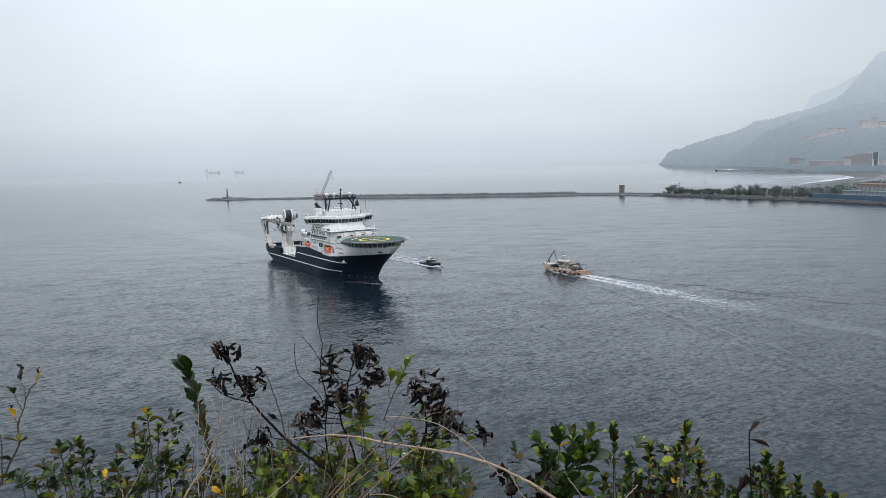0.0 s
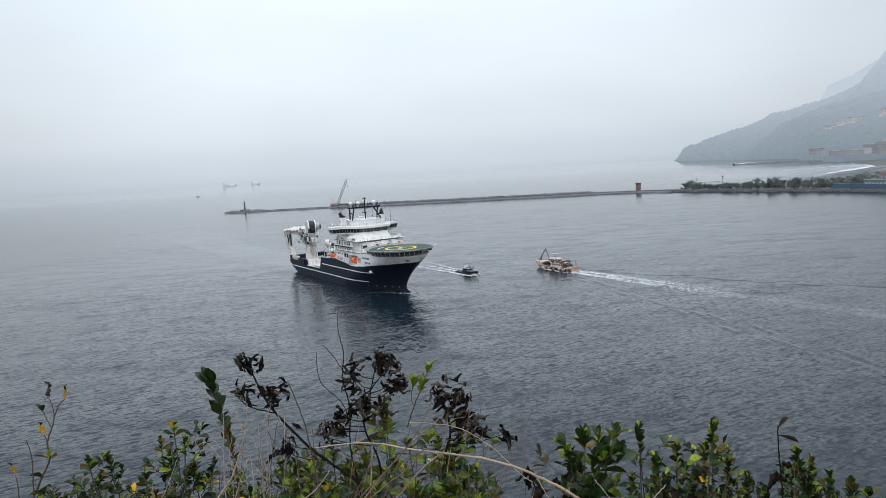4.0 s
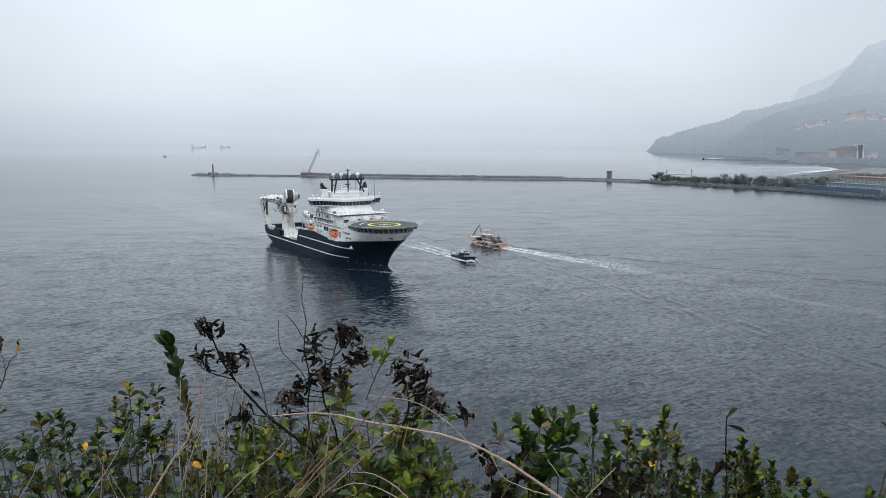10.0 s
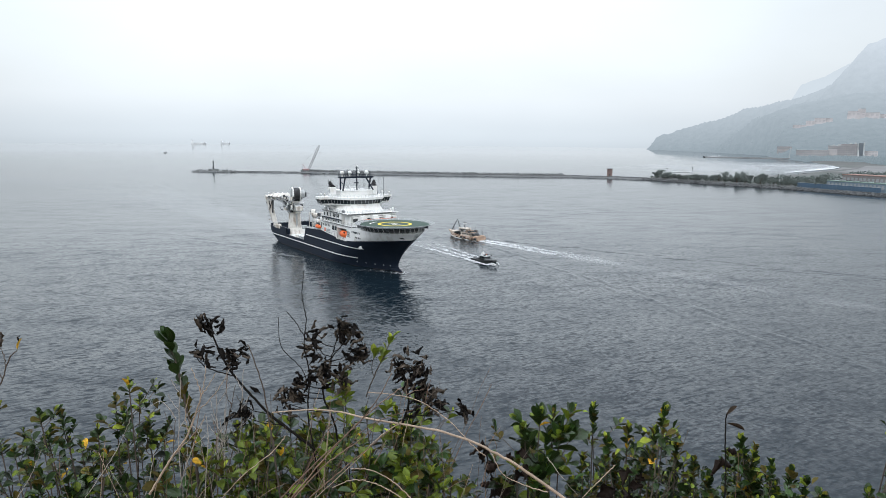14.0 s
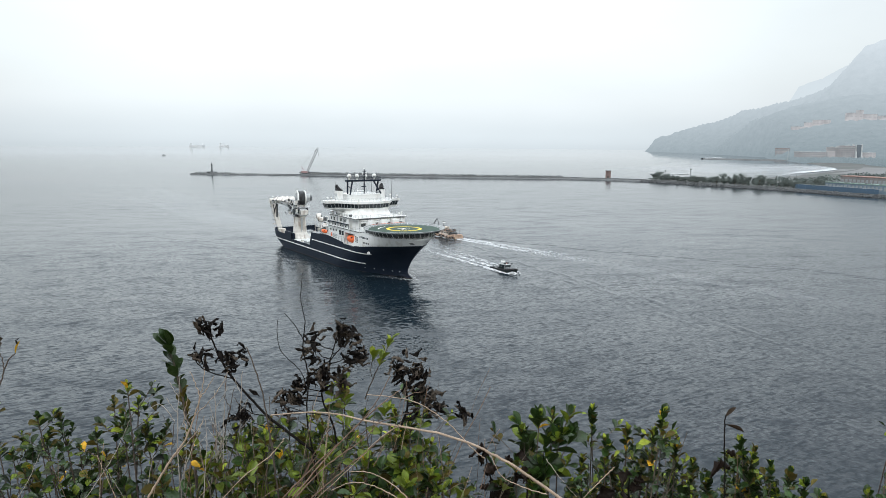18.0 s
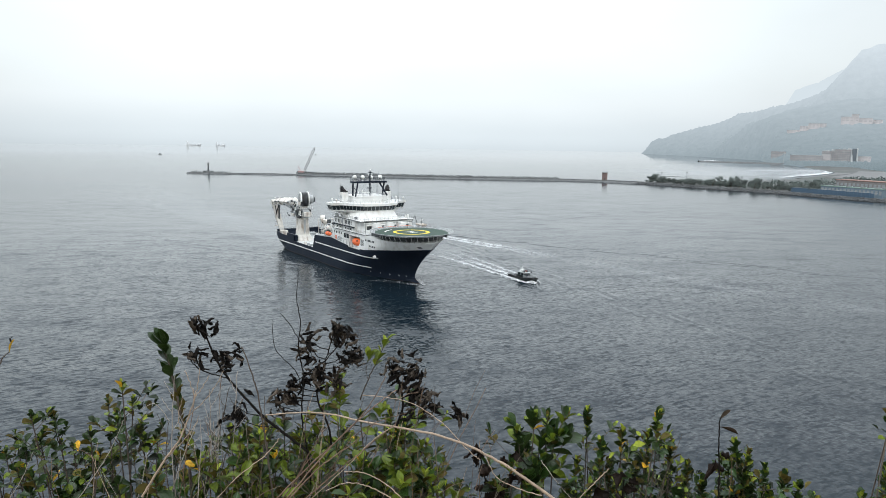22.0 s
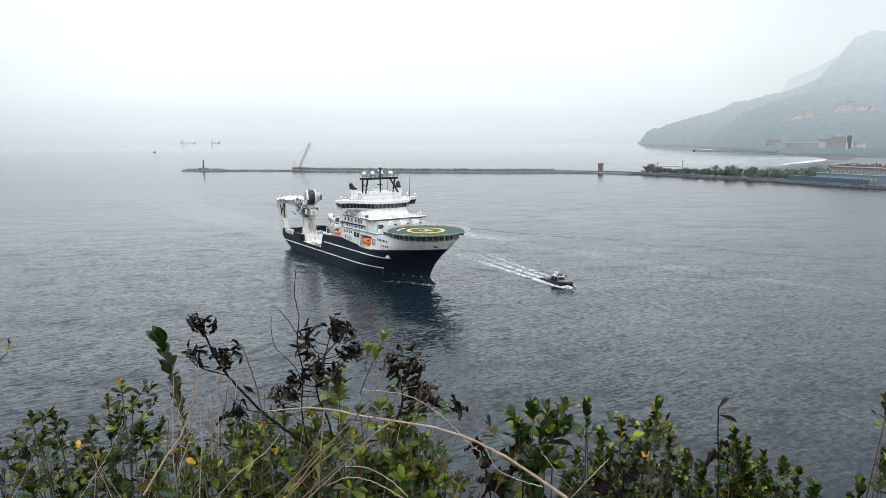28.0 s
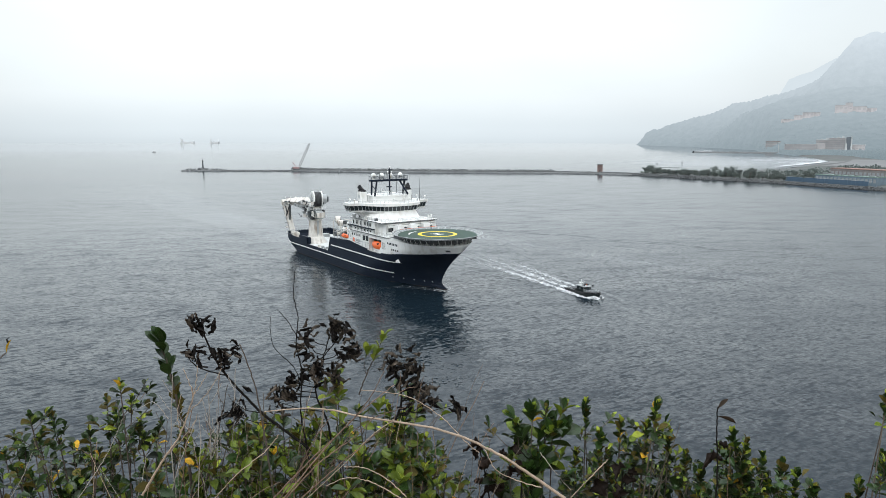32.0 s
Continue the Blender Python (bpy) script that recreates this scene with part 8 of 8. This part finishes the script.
    ob, base = stem_thing("dead_branch", [DEAD_STEM, [DEAD_STEM[2], CURLS_MIDDLE[6]], [DEAD_STEM[3], CURLS_MIDDLE[2]], [DEAD_STEM[3], CURLS_MIDDLE[8]]],
                          "dead stem crowded with dark withered leaves", "branch", TWIG, [(0.0035, 0.0014), (0.002, 0.001), (0.002, 0.001), (0.002, 0.001)])
    curls(ob, base, CURLS_MIDDLE, 42, 12, 'grey', (DEAD_STEM,))
    ob, base = stem_thing("dead_branch", [DEAD_STEM_EAST, [DEAD_STEM_EAST[3], CURLS_EAST[2]], [DEAD_STEM_EAST[2], CURLS_EAST[4]], [DEAD_STEM_EAST[2], CURLS_EAST[7]]],
                          "dead stem with brown withered leaf clusters", "branch", TWIG, [(0.005, 0.002), (0.002, 0.0015), (0.002, 0.0015), (0.002, 0.001)])
    curls(ob, base, CURLS_EAST, 43, 12, 'grey', (DEAD_STEM_EAST,))
    stem_thing("bare_twig", [TALL_TWIG, TWIG_FORK, TWIG_SIDE], "tall bare dark twig", "twig", TWIG, [(0.0028, 0.0009), (0.0013, 0.0008), (0.0013, 0.0008)])
    stem_thing("dried_weed", [STRAW], "long straw-coloured stem arching across the shrubs", "stem", DRY, [(0.0013, 0.0046)])
    stem_thing("dried_weed", [STRAW_LEAN, *STRAW_FORKS], "leaning dry grey-brown stem forking into bare twigs", "stem", DRY, [(0.0036, 0.0018)] + [(0.0013, 0.0007)] * 6)
    stem_thing("dried_weed", [STRAW_CROSS, STRAW_THIN], "crossed dry brown stems among the leaves", "stem", DRYBROWN, [(0.0022, 0.0009), (0.0012, 0.0008)])
    stem_thing("dried_weed", [STRAW_ARC], "thin dry stem arching over", "stem", DRY, [(0.0010, 0.0014)])
    stem_thing("bare_twig", [STRAW_HANG], "thin bare grey twig", "twig", GREYTWIG, [(0.0014, 0.0028)])
    for line in STRAW_BUNDLE:
        stem_thing("dried_weed", [line], "dry brown stem leaning through the shrubs", "stem", DRYBROWN, [(0.0022, 0.0009)])
    for line in STRAW_LOOPS:
        stem_thing("dried_weed", [line], "thin arching dry straw-coloured stem", "stem", DRY, [(0.0010, 0.0015)])
    for line in PALE_TWIGS:
        stem_thing("bare_twig", [line], "pale grey bare twig among the leaves", "twig", PALETWIG, [(0.0014, 0.0007)])
    # fine bare twigs fanning up beside the leafy branch
    rng = random.Random(78)
    for k in range(11):
        x = rng.uniform(-0.80, -0.60)
        root, tip = Vector((x, 1.84, -1.08)), Vector((x + rng.gauss(0.05, 0.06), 1.84 + rng.uniform(-0.04, 0.04), rng.uniform(-0.82, -0.64)))
        run = [root, root.lerp(tip, 0.5) + Vector((rng.gauss(0, 0.012), 0, 0)), tip]
        lines = [run]
        for j in range(3):
            p = run[1].lerp(tip, 0.2 + 0.25 * j)
            q = p + Vector((rng.choice((-1, 1)) * rng.uniform(0.012, 0.04), 0, rng.uniform(0.03, 0.07)))
            lines.append([p, p.lerp(q, 0.5) + Vector((0, 0, -0.004)), q])
        stem_thing("bare_twig", lines, "fine bare twig beside a leafy branch", "twig", PALETWIG if k % 3 else GREYTWIG, [(0.0019, 0.0009)] + [(0.0010, 0.0007)] * 3)
    # thin dry stems standing among the leaves
    rng = random.Random(77)
    ob = thing("dried_weeds", Matrix.Translation(at_eye((0, 1.8, -1.9))), "tangle of thin dry brown stems among the shrubs", "stems")
    for k in range(120):
        x = rng.gauss(-0.62, 0.07) if k < 34 else (rng.gauss(-0.24, 0.15) if k < 88 else rng.uniform(-1.1, 0.9))
        lean, h = rng.gauss(0.05, 0.13), (rng.uniform(0.95, 1.26) if k < 88 else rng.uniform(0.85, 1.08))
        y = rng.uniform(-0.14, 0.12)
        a = Vector((x - lean, y + rng.uniform(-0.08, 0.08), 0.05))
        c = Vector((x + lean, y, h))
        b = a.lerp(c, 0.55) + Vector((rng.uniform(-0.06, 0.06), 0, 0))
        line = spline([a, b, c], 12)
        line = [p + Vector((rng.gauss(0, 0.003), 0, 0)) for p in line]
        w = rng.choice((0.0012, 0.0016, 0.0022))
        part("stem", tube(B(), line, [w - w * 0.65 * i / 11 for i in range(12)], 4), rng.choice((DRYBROWN, PALETWIG, PALETWIG, GREYTWIG) if k < 34 else (DRYBROWN, DRYBROWN, DRYBROWN, DRY, GREYTWIG, BARK)), ob)
        if k % 2 == 0:
            i = rng.randint(6, 10)
            q = line[i] + Vector((rng.uniform(-0.07, 0.09), rng.uniform(-0.03, 0.03), rng.uniform(0.02, 0.09)))
            part("twig", tube(B(), [line[i], line[i].lerp(q, 0.5) + Vector((0, 0, 0.006)), q], [0.0011, 0.0009, 0.0006], 3, False), DRYBROWN, ob)
    # dead dark leaves among the shrubs
    ob, base = stem_thing("dead_plant", [[(DARK_LEAVES[4][0], 1.85, -1.5), DARK_LEAVES[4]], [(DARK_LEAVES[4][0], 1.85, -1.5), DARK_LEAVES[0]], [(DARK_LEAVES[7][0], 1.85, -1.5), DARK_LEAVES[6]]],
                          "dead plant with large dark brown leaves", "plant", TWIG, [(0.004, 0.002)] * 3)
    for k, c in enumerate(DARK_LEAVES):
        for j in range(2):
            hang(rng.choice(LEAVES["red"]), ob, Vector(c) - base + Vector((rng.gauss(0, 0.012), 0, rng.gauss(0, 0.012))), (rng.uniform(-1, 1), rng.uniform(-0.6, 0.3), rng.uniform(-0.6, 0.2)), rng.uniform(-1, 1), rng.uniform(0.4, 0.72))
    ob, base = stem_thing("dead_stalk", [STALK], "thin dark stalk with two dry brown leaves", "stalk", TWIG, [(0.0022, 0.0016)])
    hang(LEAVES["brown"][0], ob, Vector(STALK_LEAVES[0]) - base, (0.55, -0.1, 0.8), 0.5, 0.55)
    hang(LEAVES["brown"][0], ob, Vector(STALK_LEAVES[1]) - base, (1.0, -0.1, -0.25), -0.9, 0.7)
    # sprig with yellow leaves
    ob, base = stem_thing("sprig", [SPRIG, SPRIG_SIDE, SPRIG_FORK, SPRIG_LOW], "thin grey sprig with a few orange and yellow leaves", "sprig", GREYTWIG,
                          [(0.0034, 0.0014), (0.0016, 0.0012), (0.0015, 0.001), (0.0013, 0.001)])
    for p, kind, way, size in ((SPRIG[6], "orange", (0.25, 0, 1), 1.1), (SPRIG_SIDE[2], "dark", (-0.5, 0, 0.8), 1.1), (SPRIG_SIDE[2], "dark", (0.1, -0.3, 0.9), 0.9), (SPRIG_FORK[2], "curl", (-0.3, 0, 0.9), 0.9),
                               (SPRIG_LOW[2], "orange", (-0.1, -0.2, 0.9), 1.1), (SPRIG[2], "olive", (-0.9, -0.2, 0.5), 1.3), (SPRIG[2], "bud", (0.4, -0.3, 0.9), 1.6), (SPRIG[2], "olive", (0.8, -0.3, 0.5), 1.0),
                               (SPRIG[1], "dark", (-0.8, -0.2, 0.5), 1.2), (SPRIG[1], "dark", (-0.4, -0.5, 0.8), 1.2)):
        hang(LEAVES[kind][0], ob, Vector(p) - base, way, 0.4, size)
        if kind == "orange":
            hang(LEAVES["curl"][1], ob, Vector(p) - base + Vector(way).normalized() * 0.026 * size, way, 0.4, 0.34)
    stem_thing("bare_twig", [SPRIG_BARE], "short bare grey twig", "twig", GREYTWIG, [(0.0022, 0.0011)])
    ob, base = stem_thing("sprig", [SPRIG_EAST], "short sprig with one orange leaf", "sprig", GREYTWIG, [(0.0018, 0.0011)])
    hang(LEAVES["orange"][0], ob, Vector(SPRIG_EAST[2]) - base, (-0.15, -0.2, 1), 0.3, 1.2)
    hang(LEAVES["curl"][2], ob, Vector(SPRIG_EAST[2]) - base + Vector((-0.005, -0.006, 0.031)), (-0.15, -0.2, 1), 0.3, 0.36)


build_cliff()
build_plants()


def motions():
    # the ship comes in slowly, turning a little
    rows = []
    for k in range(9):
        t = k * 4.0
        u = t - 16
        rows.append((t, pose(-45.34 + 1.1 * u - 0.002 * u * u, 281.43 - 1.7536 * u, 0, 0, 0, -55.08 - 0.0273 * u)))
    walk(SHIP, rows)
    walk(SHIP_FOAM, rows)
    # the pilot boat overtakes it, bearing away a little
    def run(t):
        return -15.3 + 2.25 * t - 0.0125 * t * t, 312.8 - 3.36 * t, math.degrees(math.atan2(-3.36, 2.25 - 0.025 * t))
    rows = []
    for t in range(0, 33, 2):
        x, y, turn = run(t)
        rows.append((t, pose(x, y, 0.12 * math.sin(t * 1.3), 1.2 * math.sin(t * 1.1), -1.5 + math.sin(t * 0.9), turn)))
    walk(PILOT, rows)
    walk(PILOT_FOAM, [(t, pose(run(t)[0], run(t)[1], 0, 0, 0, run(t)[2])) for t in range(0, 33, 4)])
    rows = [(t, pose(42.2 - 2.52 * t, 288.5 + 3.2 * t, 0.1 * math.sin(t * 0.9), 1.0 * math.sin(t * 0.8), 0.6 * math.sin(t), 130)) for t in range(0, 33, 2)]
    walk(TRAWLER, rows)
    walk(TRAWLER_FOAM, [(t, pose(42.2 - 2.52 * t, 288.5 + 3.2 * t, 0, 0, 0, 122 + min(9, t * 0.75))) for t in range(0, 33, 4)])

    # the swallow crosses in half a second, wings beating
    def fly(t):
        u = t - 29.5
        return pose(-2.76 + 13.4 * u, 5.2, 48.20 + (2.3 * u if u > -0.3 else -0.69) if u < 1 else 50.4, -8, -9, 2)
    walk(SWALLOW, [(t, fly(t)) for t in (0, 10, 20, 29, 29.3, 29.5, 29.7, 29.9, 30.1, 31, 32)])
    beats = [(0, 10), (29.3, 10)] + [(29.4 + 0.05 * k, (18, 48, 20, -50, -20, 30, 15, 50, 10, -45, -40, 10)[k]) for k in range(12)] + [(30.2, 10), (32, 10)]
    for wing, side in WINGS:
        walk(wing, [(t, pose(0, 0, 0.008, side * a, 0, 0)) for t, a in beats])


motions()
